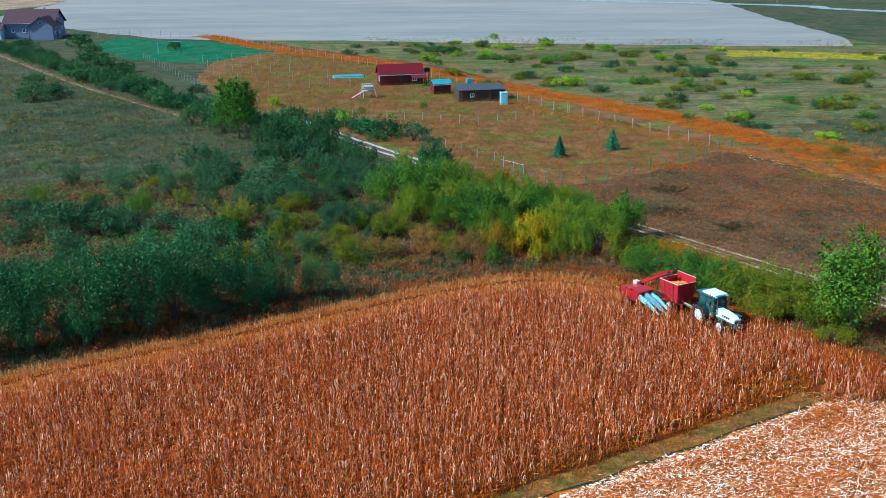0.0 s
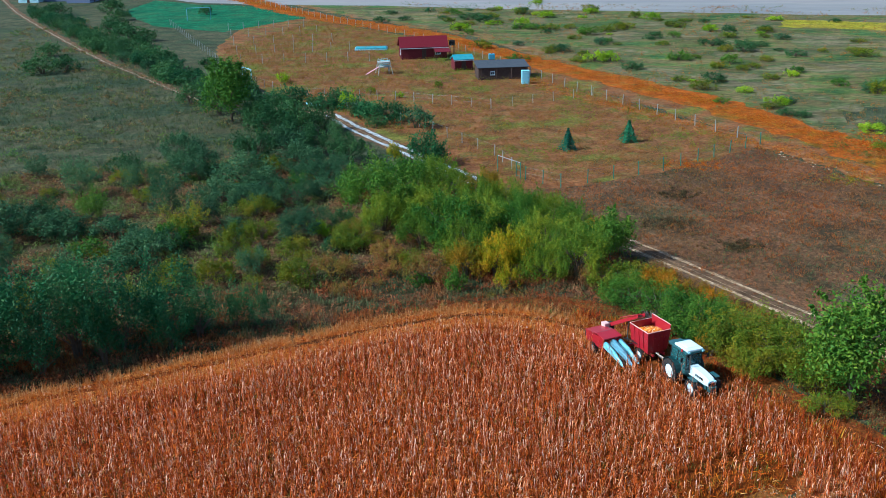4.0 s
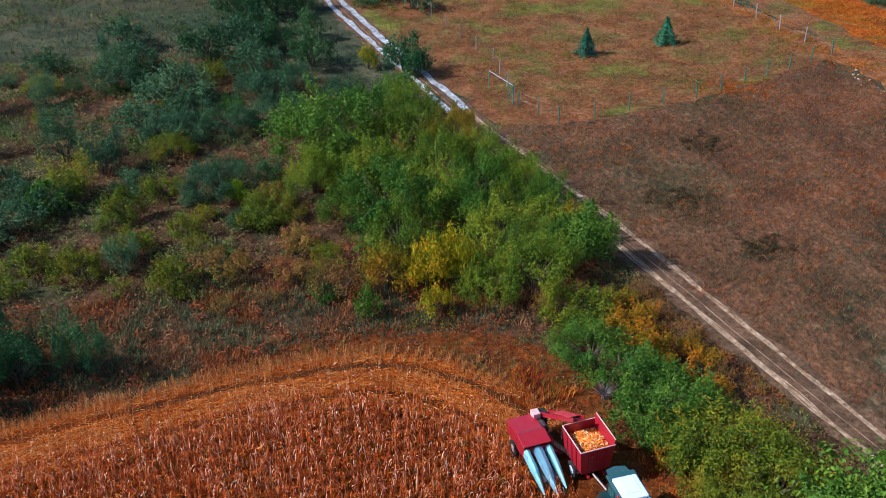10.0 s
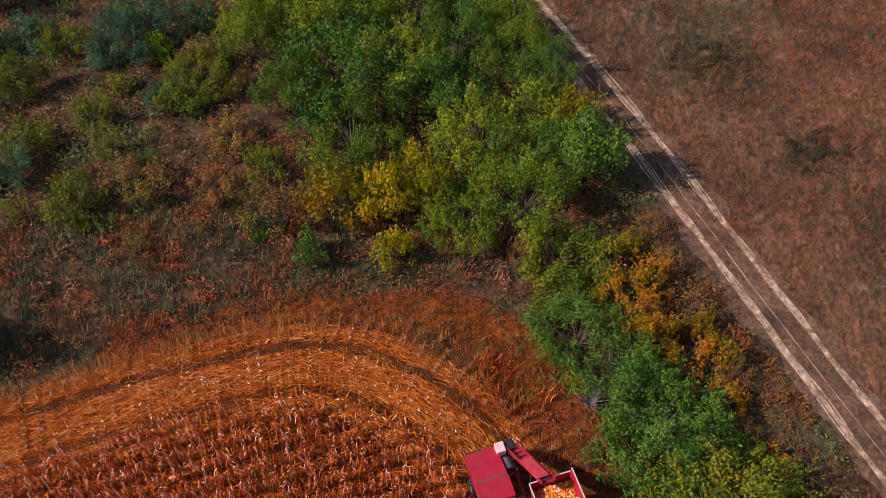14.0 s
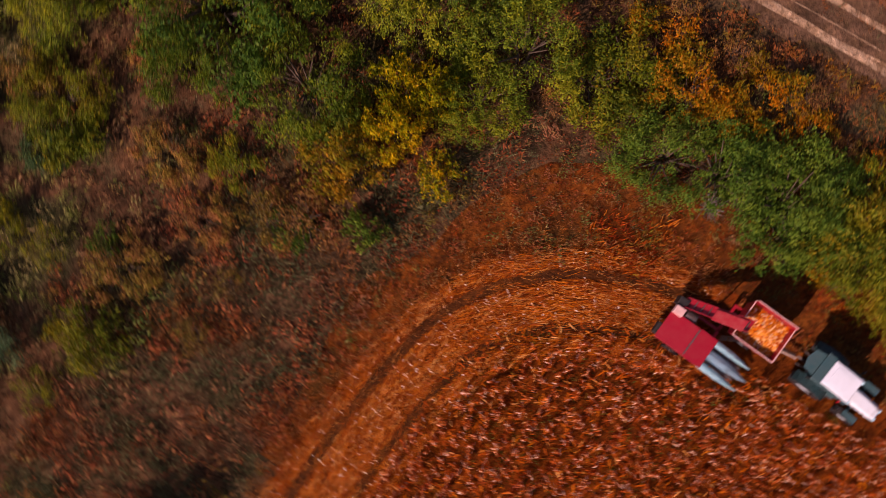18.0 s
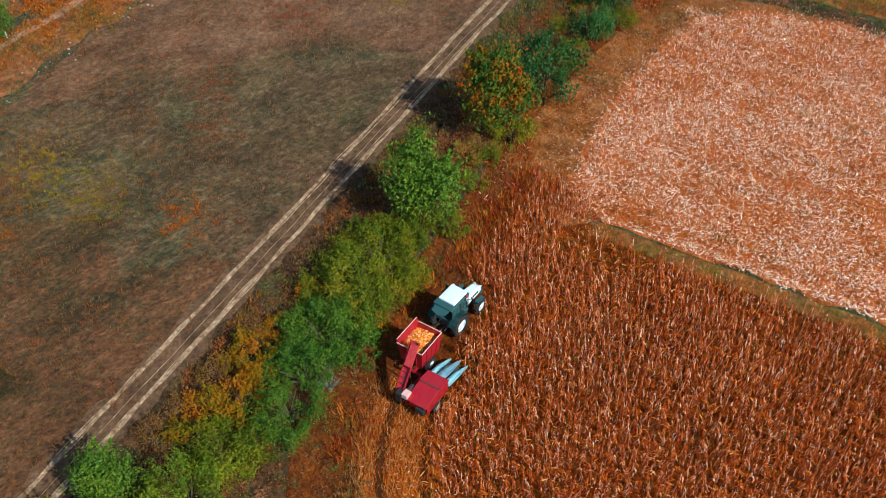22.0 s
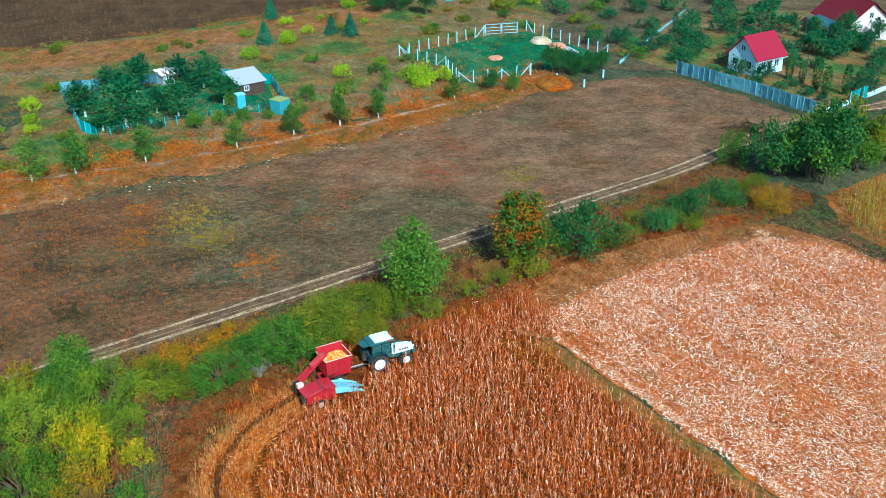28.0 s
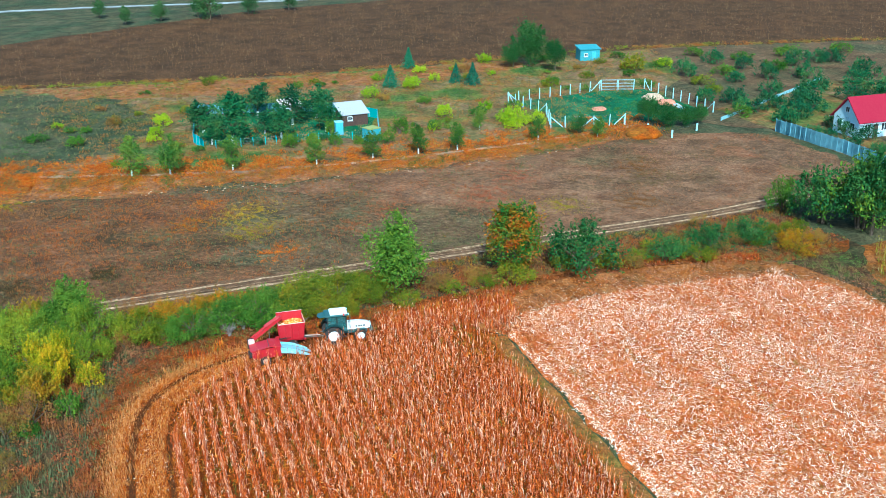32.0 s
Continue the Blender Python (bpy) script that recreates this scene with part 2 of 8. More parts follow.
M["red_weed_soil"] = soil("red_weed_soil", ((0.38, (0.055, 0.04, 0.016)), (0.46, (0.11, 0.038, 0.016)), (0.54, (0.16, 0.05, 0.02)), (0.64, (0.085, 0.05, 0.022))),
                          ((0.3, (0.03, 0.014, 0.008)), (0.5, (0.17, 0.055, 0.018)), (0.62, (0.28, 0.09, 0.028)), (0.76, (0.45, 0.2, 0.075))), 0.2, 1.6, 0.5, grain=(0.35, 1.0))
M["pale_field"] = soil("pale_field", ((0.3, (0.21, 0.205, 0.21)), (0.7, (0.34, 0.29, 0.27))), ((0.3, (0.19, 0.185, 0.195)), (0.7, (0.36, 0.31, 0.285))),
                       0.012, 0.05, 0.5, stretch=(0.15, 1.0, 1.0), turn=0.35, bump=0.1, grain=(0.9, 0.6), mottle=0.05)
M["yellow_crop"] = soil("yellow_crop", ((0.36, (0.2, 0.22, 0.04)), (0.5, (0.4, 0.33, 0.06)), (0.64, (0.3, 0.2, 0.06))), ((0.3, (0.06, 0.07, 0.02)), (0.5, (0.3, 0.25, 0.05)), (0.75, (0.5, 0.4, 0.12))), 0.08, 0.9)
M["tan_field"] = soil("tan_field", ((0.3, (0.3, 0.2, 0.14)), (0.7, (0.38, 0.26, 0.19))), ((0.3, (0.27, 0.19, 0.13)), (0.7, (0.38, 0.27, 0.2))), 0.02, 0.2, bump=0.1)
M["brown_crop_soil"] = soil("brown_crop_soil", ((0.3, (0.06, 0.035, 0.018)), (0.7, (0.1, 0.05, 0.025))), ((0.3, (0.03, 0.018, 0.01)), (0.7, (0.12, 0.065, 0.035))), 0.03, 1.0)
M["corn_soil"] = soil("corn_soil", ((0.38, (0.13, 0.034, 0.011)), (0.62, (0.23, 0.062, 0.018))), ((0.3, (0.04, 0.015, 0.007)), (0.55, (0.2, 0.055, 0.016)), (0.75, (0.36, 0.12, 0.038))), 0.1, 2.2)
M["swath_soil"] = soil("swath_soil", ((0.3, (0.11, 0.028, 0.009)), (0.7, (0.21, 0.055, 0.016))), ((0.3, (0.05, 0.016, 0.006)), (0.55, (0.19, 0.046, 0.013)), (0.78, (0.34, 0.1, 0.03))), 0.3, 2.0)
M["stubble_soil"] = soil("stubble_soil", ((0.36, (0.36, 0.1, 0.036)), (0.5, (0.47, 0.145, 0.055)), (0.64, (0.4, 0.12, 0.044))), ((0.32, (0.1, 0.032, 0.014)), (0.46, (0.36, 0.1, 0.036)), (0.58, (0.56, 0.2, 0.085)), (0.72, (0.74, 0.44, 0.29))),
                         0.15, 2.6, 0.6, stretch=(0.7, 1.2, 1.0), turn=radians(-32.6), grain=(0.45, 1.0))
M["margin_soil"] = soil("margin_soil", ((0.36, (0.12, 0.08, 0.036)), (0.45, (0.26, 0.082, 0.026)), (0.52, (0.36, 0.17, 0.085)), (0.58, (0.3, 0.1, 0.034)), (0.66, (0.2, 0.062, 0.02))), ((0.3, (0.06, 0.026, 0.012)), (0.48, (0.22, 0.085, 0.03)), (0.62, (0.34, 0.16, 0.065)), (0.76, (0.55, 0.36, 0.2))),
                        0.18, 1.6, 0.5, grain=(0.3, 1.0))
M["bare_track"] = soil("bare_track", ((0.3, (0.11, 0.065, 0.038)), (0.7, (0.18, 0.1, 0.06))), ((0.3, (0.06, 0.04, 0.02)), (0.7, (0.26, 0.16, 0.11))), 0.2, 1.5)
M["rut"] = soil("rut", ((0.36, (0.23, 0.135, 0.0782)), (0.5, (0.483, 0.335, 0.22)), (0.64, (0.644, 0.476, 0.342))), ((0.34, (0.115, 0.0649, 0.0352)), (0.47, (0.391, 0.254, 0.161)), (0.6, (0.644, 0.476, 0.332)), (0.76, (0.9, 0.735, 0.557))), 0.7, 2.6, 0.6, bump=0.5, grain=(0.4, 1.0))
M["pale_rut"] = soil("pale_rut", ((0.36, (0.34, 0.33, 0.33)), (0.64, (0.6, 0.6, 0.61))), ((0.34, (0.16, 0.14, 0.13)), (0.5, (0.5, 0.49, 0.49)), (0.72, (0.82, 0.82, 0.83))), 0.5, 2.4, bump=0.4, grain=(0.4, 1.0))
M["far_rut"] = soil("far_rut", ((0.3, (0.24, 0.18, 0.13)), (0.7, (0.32, 0.25, 0.19))), ((0.3, (0.12, 0.1, 0.06)), (0.7, (0.4, 0.31, 0.24))), 0.1, 0.8)
M["tyre_mark"] = soil("tyre_mark", ((0.3, (0.06, 0.024, 0.012)), (0.7, (0.12, 0.042, 0.016))), ((0.3, (0.035, 0.015, 0.008)), (0.7, (0.16, 0.055, 0.02))), 0.5, 3.0)
M["green_strip"] = soil("green_strip", ((0.36, (0.11, 0.13, 0.03)), (0.46, (0.2, 0.1, 0.045)), (0.55, (0.34, 0.13, 0.045)), (0.64, (0.14, 0.14, 0.04))), ((0.3, (0.08, 0.045, 0.022)), (0.5, (0.24, 0.11, 0.045)), (0.7, (0.42, 0.2, 0.09))), 0.3, 2.2)
M["asphalt"] = soil("asphalt", ((0.3, (0.3, 0.32, 0.33)), (0.7, (0.4, 0.42, 0.43))), ((0.3, (0.3, 0.31, 0.32)), (0.7, (0.42, 0.43, 0.44))), 0.1, 1.0, bump=0.1)

LEAF = {
    "willow": ((0.0, (0.0493, 0.0952, 0.0202)), (0.45, (0.118, 0.179, 0.0336)), (0.8, (0.213, 0.252, 0.047)), (1.0, (0.37, 0.302, 0.056))),
    "amber": ((0.0, (0.0784, 0.106, 0.0224)), (0.45, (0.19, 0.179, 0.0336)), (0.8, (0.336, 0.202, 0.0448)), (1.0, (0.47, 0.19, 0.0448))),
    "yellow": ((0.0, (0.07, 0.12, 0.02)), (0.4, (0.2, 0.23, 0.03)), (0.72, (0.52, 0.4, 0.035)), (1.0, (0.64, 0.26, 0.03))),
    "green": ((0.0, (0.0336, 0.0874, 0.0202)), (0.6, (0.0829, 0.155, 0.0314)), (1.0, (0.202, 0.246, 0.0504))),
    "dark": ((0.0, (0.026, 0.066, 0.026)), (0.6, (0.055, 0.11, 0.042)), (1.0, (0.12, 0.155, 0.06))),
    "dkgreen": ((0.0, (0.018, 0.06, 0.022)), (0.6, (0.04, 0.105, 0.034)), (1.0, (0.11, 0.17, 0.045))),
    "grey": ((0.0, (0.028, 0.066, 0.036)), (0.6, (0.068, 0.125, 0.058)), (1.0, (0.15, 0.195, 0.088))),
    "olive": ((0.0, (0.05, 0.085, 0.018)), (0.5, (0.12, 0.16, 0.028)), (0.85, (0.2, 0.19, 0.036)), (1.0, (0.36, 0.19, 0.04))),
    "rust": ((0.0, (0.131, 0.072, 0.036)), (0.5, (0.29, 0.131, 0.058)), (0.85, (0.203, 0.189, 0.043)), (1.0, (0.507, 0.203, 0.087))),
    "orange": ((0.0, (0.09, 0.12, 0.025)), (0.4, (0.24, 0.17, 0.03)), (0.8, (0.42, 0.18, 0.032)), (1.0, (0.5, 0.12, 0.03))),
    "red": ((0.0, (0.03, 0.11, 0.022)), (0.6, (0.085, 0.18, 0.035)), (0.74, (0.2, 0.2, 0.04)), (0.82, (0.4, 0.14, 0.035)), (1.0, (0.46, 0.045, 0.03))),
    "tall": ((0.0, (0.02, 0.07, 0.032)), (0.6, (0.046, 0.115, 0.046)), (1.0, (0.12, 0.18, 0.07))),
    "pine": ((0.0, (0.022, 0.087, 0.051)), (0.6, (0.058, 0.16, 0.094)), (1.0, (0.116, 0.246, 0.145))),
    "lime": ((0.0, (0.116, 0.217, 0.029)), (0.6, (0.261, 0.362, 0.043)), (1.0, (0.507, 0.507, 0.072))),
    "yard": ((0.0, (0.014, 0.062, 0.03)), (0.5, (0.03, 0.1, 0.046)), (0.85, (0.06, 0.14, 0.055)), (1.0, (0.15, 0.2, 0.06))),
    "orchard": ((0.0, (0.03, 0.08, 0.025)), (0.5, (0.07, 0.14, 0.035)), (0.85, (0.13, 0.2, 0.045)), (1.0, (0.3, 0.25, 0.06))),
}
for k, v in LEAF.items():
    if k == "red":
        M["leaf_red"] = leafy("leaf_red", v, 0.55, 0.2, ((0.4, (0.04, 0.1, 0.025)), (0.5, (0.1, 0.15, 0.035)), (0.56, (0.3, 0.16, 0.035)), (0.62, (0.45, 0.05, 0.03))), 0.55, 0.6)
        continue
    M["leaf_" + k] = leafy("leaf_" + k, v, 0.55, 0.2, ((0.36, v[0][1]), (0.48, v[1][1]), (0.56, v[-2][1]), (0.66, tuple(0.5 * a + 0.5 * b for a, b in zip(v[-2][1], v[-1][1])))), 0.45, 0.5)
M["bark"] = paint("bark", (0.12, 0.085, 0.06), 0.9, wear=0.6, dirt=(0.05, 0.04, 0.03), scale=6)
M["grey_twig"] = paint("grey_twig", (0.24, 0.2, 0.18), 0.9, wear=0.4, dirt=(0.1, 0.08, 0.07))
M["limewash"] = paint("limewash", (0.75, 0.78, 0.78), 0.9, wear=0.3)
M["corn"] = leafy("corn", ((0.0, (0.0588, 0.0193, 0.00924)), (0.25, (0.244, 0.063, 0.021)), (0.5, (0.47, 0.151, 0.0462)), (0.74, (0.605, 0.252, 0.0924)), (0.82, (0.827, 0.494, 0.266)), (1.0, (0.902, 0.741, 0.57))), 0.5, 0.16,
                  ((0.35, (0.252, 0.0546, 0.0126)), (0.6, (0.454, 0.134, 0.0336)), (0.75, (0.571, 0.235, 0.0756))), 0.25, 0.25)
M["corn_yellow"] = leafy("corn_yellow", ((0.0, (0.14, 0.05, 0.012)), (0.25, (0.36, 0.15, 0.03)), (0.4, (0.14, 0.2, 0.04)), (0.7, (0.24, 0.28, 0.055)), (0.85, (0.5, 0.34, 0.09)), (1.0, (0.85, 0.7, 0.45))), 0.55, 0.3,
                         ((0.36, (0.1, 0.18, 0.035)), (0.5, (0.26, 0.27, 0.055)), (0.62, (0.5, 0.17, 0.03))), 0.09, 0.45)
M["corn_brown"] = leafy("corn_brown", ((0.0, (0.07, 0.034, 0.02)), (0.45, (0.2, 0.1, 0.055)), (0.85, (0.33, 0.19, 0.11)), (1.0, (0.5, 0.36, 0.22))), 0.7, 0.2)
M["straw"] = leafy("straw", ((0.0, (0.2, 0.048, 0.012)), (0.5, (0.5, 0.125, 0.024)), (0.85, (0.66, 0.23, 0.05)), (1.0, (0.84, 0.5, 0.22))), 0.6, 0.15)
M["husk"] = leafy("husk", ((0.0, (0.6, 0.27, 0.15)), (0.3, (0.8, 0.51, 0.33)), (0.6, (0.93, 0.76, 0.58)), (1.0, (0.98, 0.93, 0.82))), 0.6, 0.05)
M["swath_straw"] = leafy("swath_straw", ((0.0, (0.16, 0.036, 0.01)), (0.5, (0.46, 0.105, 0.02)), (0.82, (0.68, 0.22, 0.045)), (1.0, (0.88, 0.5, 0.22))), 0.65, 0.1)
M["husk_pink"] = leafy("husk_pink", ((0.0, (0.399, 0.104, 0.0333)), (0.4, (0.608, 0.228, 0.095)), (0.8, (0.741, 0.408, 0.257)), (1.0, (0.855, 0.627, 0.494))), 0.6, 0.15)
M["tuft_dry"] = leafy("tuft_dry", ((0.0, (0.06, 0.035, 0.018)), (0.5, (0.2, 0.1, 0.05)), (0.85, (0.36, 0.22, 0.12)), (1.0, (0.14, 0.15, 0.045))), 0.8, 0.2,
                      ((0.36, (0.066, 0.082, 0.04)), (0.45, (0.12, 0.092, 0.05)), (0.5, (0.2, 0.1, 0.058)), (0.56, (0.13, 0.09, 0.048)), (0.62, (0.085, 0.082, 0.04)), (0.68, (0.26, 0.145, 0.085))), 0.05, 0.62)
M["tuft_tan"] = leafy("tuft_tan", ((0.0, (0.08, 0.045, 0.025)), (0.5, (0.24, 0.13, 0.075)), (0.85, (0.4, 0.26, 0.16)), (1.0, (0.16, 0.15, 0.05))), 0.8, 0.2,
                      ((0.36, (0.1, 0.085, 0.042)), (0.44, (0.27, 0.115, 0.068)), (0.5, (0.34, 0.2, 0.13)), (0.56, (0.15, 0.09, 0.05)), (0.64, (0.32, 0.11, 0.055))), 0.07, 0.65)
M["tuft_green"] = leafy("tuft_green", ((0.0, (0.03, 0.05, 0.028)), (0.5, (0.085, 0.105, 0.055)), (0.8, (0.18, 0.165, 0.09)), (1.0, (0.36, 0.3, 0.19))), 0.8, 0.2,
                        ((0.36, (0.03, 0.075, 0.035)), (0.5, (0.1, 0.11, 0.05)), (0.58, (0.06, 0.09, 0.04)), (0.66, (0.24, 0.2, 0.11))), 0.06, 0.6)
M["tuft_red"] = leafy("tuft_red", ((0.0, (0.09, 0.026, 0.012)), (0.5, (0.26, 0.064, 0.02)), (0.85, (0.38, 0.13, 0.04)), (1.0, (0.16, 0.13, 0.035))), 0.8, 0.2)
M["tuft_orange"] = leafy("tuft_orange", ((0.0, (0.18, 0.05, 0.015)), (0.5, (0.42, 0.13, 0.03)), (0.85, (0.55, 0.24, 0.07)), (1.0, (0.22, 0.2, 0.045))), 0.8, 0.2)
M["tuft_lush"] = leafy("tuft_lush", ((0.0, (0.04, 0.08, 0.02)), (0.5, (0.085, 0.13, 0.035)), (0.8, (0.15, 0.17, 0.05)), (1.0, (0.32, 0.2, 0.08))), 0.8, 0.2)
M["tuft_peach"] = leafy("tuft_peach", ((0.0, (0.35, 0.11, 0.035)), (0.5, (0.6, 0.26, 0.1)), (1.0, (0.8, 0.5, 0.28))), 0.7, 0.3)
M["stone_white"] = paint("stone_white", (0.5, 0.36, 0.25), 0.9, wear=0.5)


# ---- mesh tools ----
def mesh_of(name, verts, faces, mat):
    """A mesh from vertex and face arrays; all faces with the same number of corners."""
    verts, faces = np.asarray(verts, np.float32), np.asarray(faces, np.int32)
    me = bpy.data.meshes.new(name)
    k = faces.shape[1]
    me.vertices.add(len(verts))
    me.vertices.foreach_set("co", verts.ravel())
    me.loops.add(faces.size)
    me.loops.foreach_set("vertex_index", faces.ravel())
    me.polygons.add(len(faces))
    me.polygons.foreach_set("loop_start", np.arange(0, faces.size, k, dtype=np.int32))
    me.update(calc_edges=True)
    me.validate()
    me.materials.append(mat)
    return me


def thing(name, m, label, category, group="", kind=""):
    ob = new(name)
    ob.empty_display_size = 0.2
    ob.matrix_world = m
    return tagged(ob, label, category, group, kind)


def hang(name, me, parent, label="", m=None):
    """Links a mesh as one part under a thing or a part."""
    ob = new(name, me)
    ob.parent = parent
    if m is not None:
        ob.matrix_local = m
    if label:
        tagged(ob, label)
    return ob


def part(name, bm, mat, parent, label="", smooth=False):
    me = bpy.data.meshes.new(name)
    bmesh.ops.recalc_face_normals(bm, faces=bm.faces)
    bm.to_mesh(me)
    bm.free()
    if smooth:
        me.polygons.foreach_set("use_smooth", [True] * len(me.polygons))
    me.materials.append(mat)
    return hang(name, me, parent, label)


def box(x0, x1, y0, y1, z0, z1, bevel=0.0, bm=None):
    bm2 = bmesh.new()
    bmesh.ops.create_cube(bm2, size=1)
    for v in bm2.verts:
        v.co = Vector((x0 + (v.co.x + 0.5) * (x1 - x0), y0 + (v.co.y + 0.5) * (y1 - y0), z0 + (v.co.z + 0.5) * (z1 - z0)))
    if bevel:
        bmesh.ops.bevel(bm2, geom=bm2.edges[:], offset=bevel, segments=2, affect="EDGES", profile=0.6)
    return join(bm, bm2)


def join(bm, bm2):
    if bm is None:
        return bm2
    tmp = bpy.data.meshes.new("tmp")
    bm2.to_mesh(tmp)
    bm2.free()
    bm.from_mesh(tmp)
    bpy.data.meshes.remove(tmp)
    return bm


def rod(a, b, r0, r1=None, seg=8, bm=None):
    """A tapered round bar from a to b."""
    a, b = Vector(a), Vector(b)
    bm2 = bmesh.new()
    bmesh.ops.create_cone(bm2, cap_ends=True, segments=seg, radius1=r0, radius2=r0 if r1 is None else r1, depth=(b - a).length)
    bmesh.ops.transform(bm2, matrix=Matrix.Translation((a + b) / 2) @ (b - a).to_track_quat("Z", "Y").to_matrix().to_4x4(), verts=bm2.verts)
    return join(bm, bm2)


def sheet(corners, thick, bevel=0.0, bm=None):
    """A plate over the given corners, thickened down along its normal."""
    bm2 = bmesh.new()
    top = [bm2.verts.new(c) for c in corners]
    f = bm2.faces.new(top)
    f.normal_update()
    low = [bm2.verts.new(Vector(c) - f.normal * thick) for c in corners]
    bm2.faces.new(low[::-1])
    for i in range(len(top)):
        j = (i + 1) % len(top)
        bm2.faces.new((top[i], low[i], low[j], top[j]))
    bmesh.ops.recalc_face_normals(bm2, faces=bm2.faces)
    if bevel:
        bmesh.ops.bevel(bm2, geom=bm2.edges[:], offset=bevel, segments=1, affect="EDGES")
    return join(bm, bm2)


def wobble(pts, step=1.5, amp=0.5, seed=3, closed=True):
    """Points along a line or outline with an uneven edge."""
    out = []
    n = len(pts)
    for i in range(n if closed else n - 1):
        a, b = Vector((*pts[i][:2], 0)), Vector((*pts[(i + 1) % n][:2], 0))
        k = max(1, int((b - a).length / step))
        for j in range(k):
            p = a.lerp(b, j / k)
            out.append((p.x + amp * noise.noise(p * 0.35 + Vector((seed, 0, 0))), p.y + amp * noise.noise(p * 0.35 + Vector((0, seed, 7)))))
    if not closed:
        out.append(tuple(pts[-1][:2]))
    return out


def field(name, pts, z, mat, label, category, step=1.5, amp=0.6, kind="structure"):
    bm = bmesh.new()
    vs = [bm.verts.new((x, y, z)) for x, y in wobble(pts, step, amp)]
    es = [bm.edges.new((vs[i], vs[(i + 1) % len(vs)])) for i in range(len(vs))]
    bmesh.ops.triangle_fill(bm, use_beauty=True, edges=es)
    for f in bm.faces:
        f.normal_update()
        if f.normal.z < 0:
            f.normal_flip()
    me = bpy.data.meshes.new(name)
    bm.to_mesh(me)
    bm.free()
    me.materials.append(mat)
    return tagged(new(name, me), label, category, kind=kind)


def smooth_line(pts, step=1.0):
    """A Catmull-Rom line through the points."""
    p = [Vector((*q, 0)) for q in pts]
    p = [2 * p[0] - p[1]] + p + [2 * p[-1] - p[-2]]
    out = []
    for i in range(1, len(p) - 2):
        k = max(2, int((p[i + 1] - p[i]).length / step))
        for j in range(k):
            t = j / k
            out.append(0.5 * (2 * p[i] + (p[i + 1] - p[i - 1]) * t + (2 * p[i - 1] - 5 * p[i] + 4 * p[i + 1] - p[i + 2]) * t * t + (3 * p[i] - p[i - 1] - 3 * p[i + 1] + p[i + 2]) * t ** 3))
    out.append(p[-2])
    return out


def ribbon(name, pts, width, z, mat, label, category, offset=0.0, step=1.0, ragged=0.15, seed=1, kind="structure", parent=None, sag=0.0):
    line = smooth_line(pts, step)
    v, f = [], []
    for i, p in enumerate(line):
        d = (line[min(i + 1, len(line) - 1)] - line[max(i - 1, 0)]).normalized()
        s = Vector((d.y, -d.x, 0))
        sway = ragged * noise.noise(Vector((i * step * 0.3, 2.3, seed)))
        for k, a in enumerate((-0.5, 0.0, 0.5)):
            w = width * a * (1 + 0.7 * noise.noise(Vector((i * step * 0.8, k * 9.1, seed)))) + offset + sway
            v.append((*(p + s * w).xy, z - (sag if k == 1 else 0)))
        if i:
            b = 3 * i
            f += [(b - 3, b - 2, b + 1, b), (b - 2, b - 1, b + 2, b + 1)]
    me = mesh_of(name, v, f, mat)
    ob = new(name, me)
    if parent:
        ob.parent = parent
        return ob
    return tagged(ob, label, category, kind=kind)


def inside(px, py, poly):
    c = np.zeros(len(px), bool)
    for (x0, y0), (x1, y1) in zip(poly, poly[1:] + poly[:1]):
        if y0 != y1:
            c ^= ((y0 > py) != (y1 > py)) & (px < (x1 - x0) * (py - y0) / (y1 - y0) + x0)
    return c


rng = np.random.default_rng(11)


def scatter(poly, per_m2):
    p = np.array(poly)
    lo, hi = p.min(0), p.max(0)
    k = int(per_m2 * np.prod(hi - lo))
    q = rng.uniform(lo, hi, (k, 2))
    return q[inside(q[:, 0], q[:, 1], list(map(tuple, poly)))]


def plant_many(name, templates, at, size, mat, label, category, turn=None):
    """Sets templates (vertices, quads) at many places as one object of stuff."""
    vs, fs, base = [], [], 0
    pick = rng.integers(0, len(templates), len(at))
    ang = rng.uniform(0, 2 * np.pi, len(at)) if turn is None else turn
    for k, (tv, tf) in enumerate(templates):
        i = np.where(pick == k)[0]
        if not len(i):
            continue
        c, s = np.cos(ang[i])[:, None], np.sin(ang[i])[:, None]
        w = tv[None] * size[i][:, None, None]
        x = w[..., 0] * c - w[..., 1] * s + at[i, 0][:, None]
        y = w[..., 0] * s + w[..., 1] * c + at[i, 1][:, None]
        z = w[..., 2] + (at[i, 2][:, None] if at.shape[1] > 2 else 0)
        vs.append(np.stack((x, y, z), -1).reshape(-1, 3))
        fs.append((tf[None] + base + (np.arange(len(i)) * len(tv))[:, None, None]).reshape(-1, tf.shape[1]))
        base += len(i) * len(tv)
    me = mesh_of(name, np.concatenate(vs), np.concatenate(fs), mat)
    return tagged(new(name, me), label, category, kind="stuff")


# ---- the ground ----
RIG_AT, HEADING = (19.8, 76.1), -60.0
U, V = Vector((0.842, 0.539)), Vector((0.539, -0.842))


def uv(u, v):
    """A place in the maize field: u metres along the rows, v across them."""
    return (U.x * u + V.x * v, U.y * u + V.y * v)


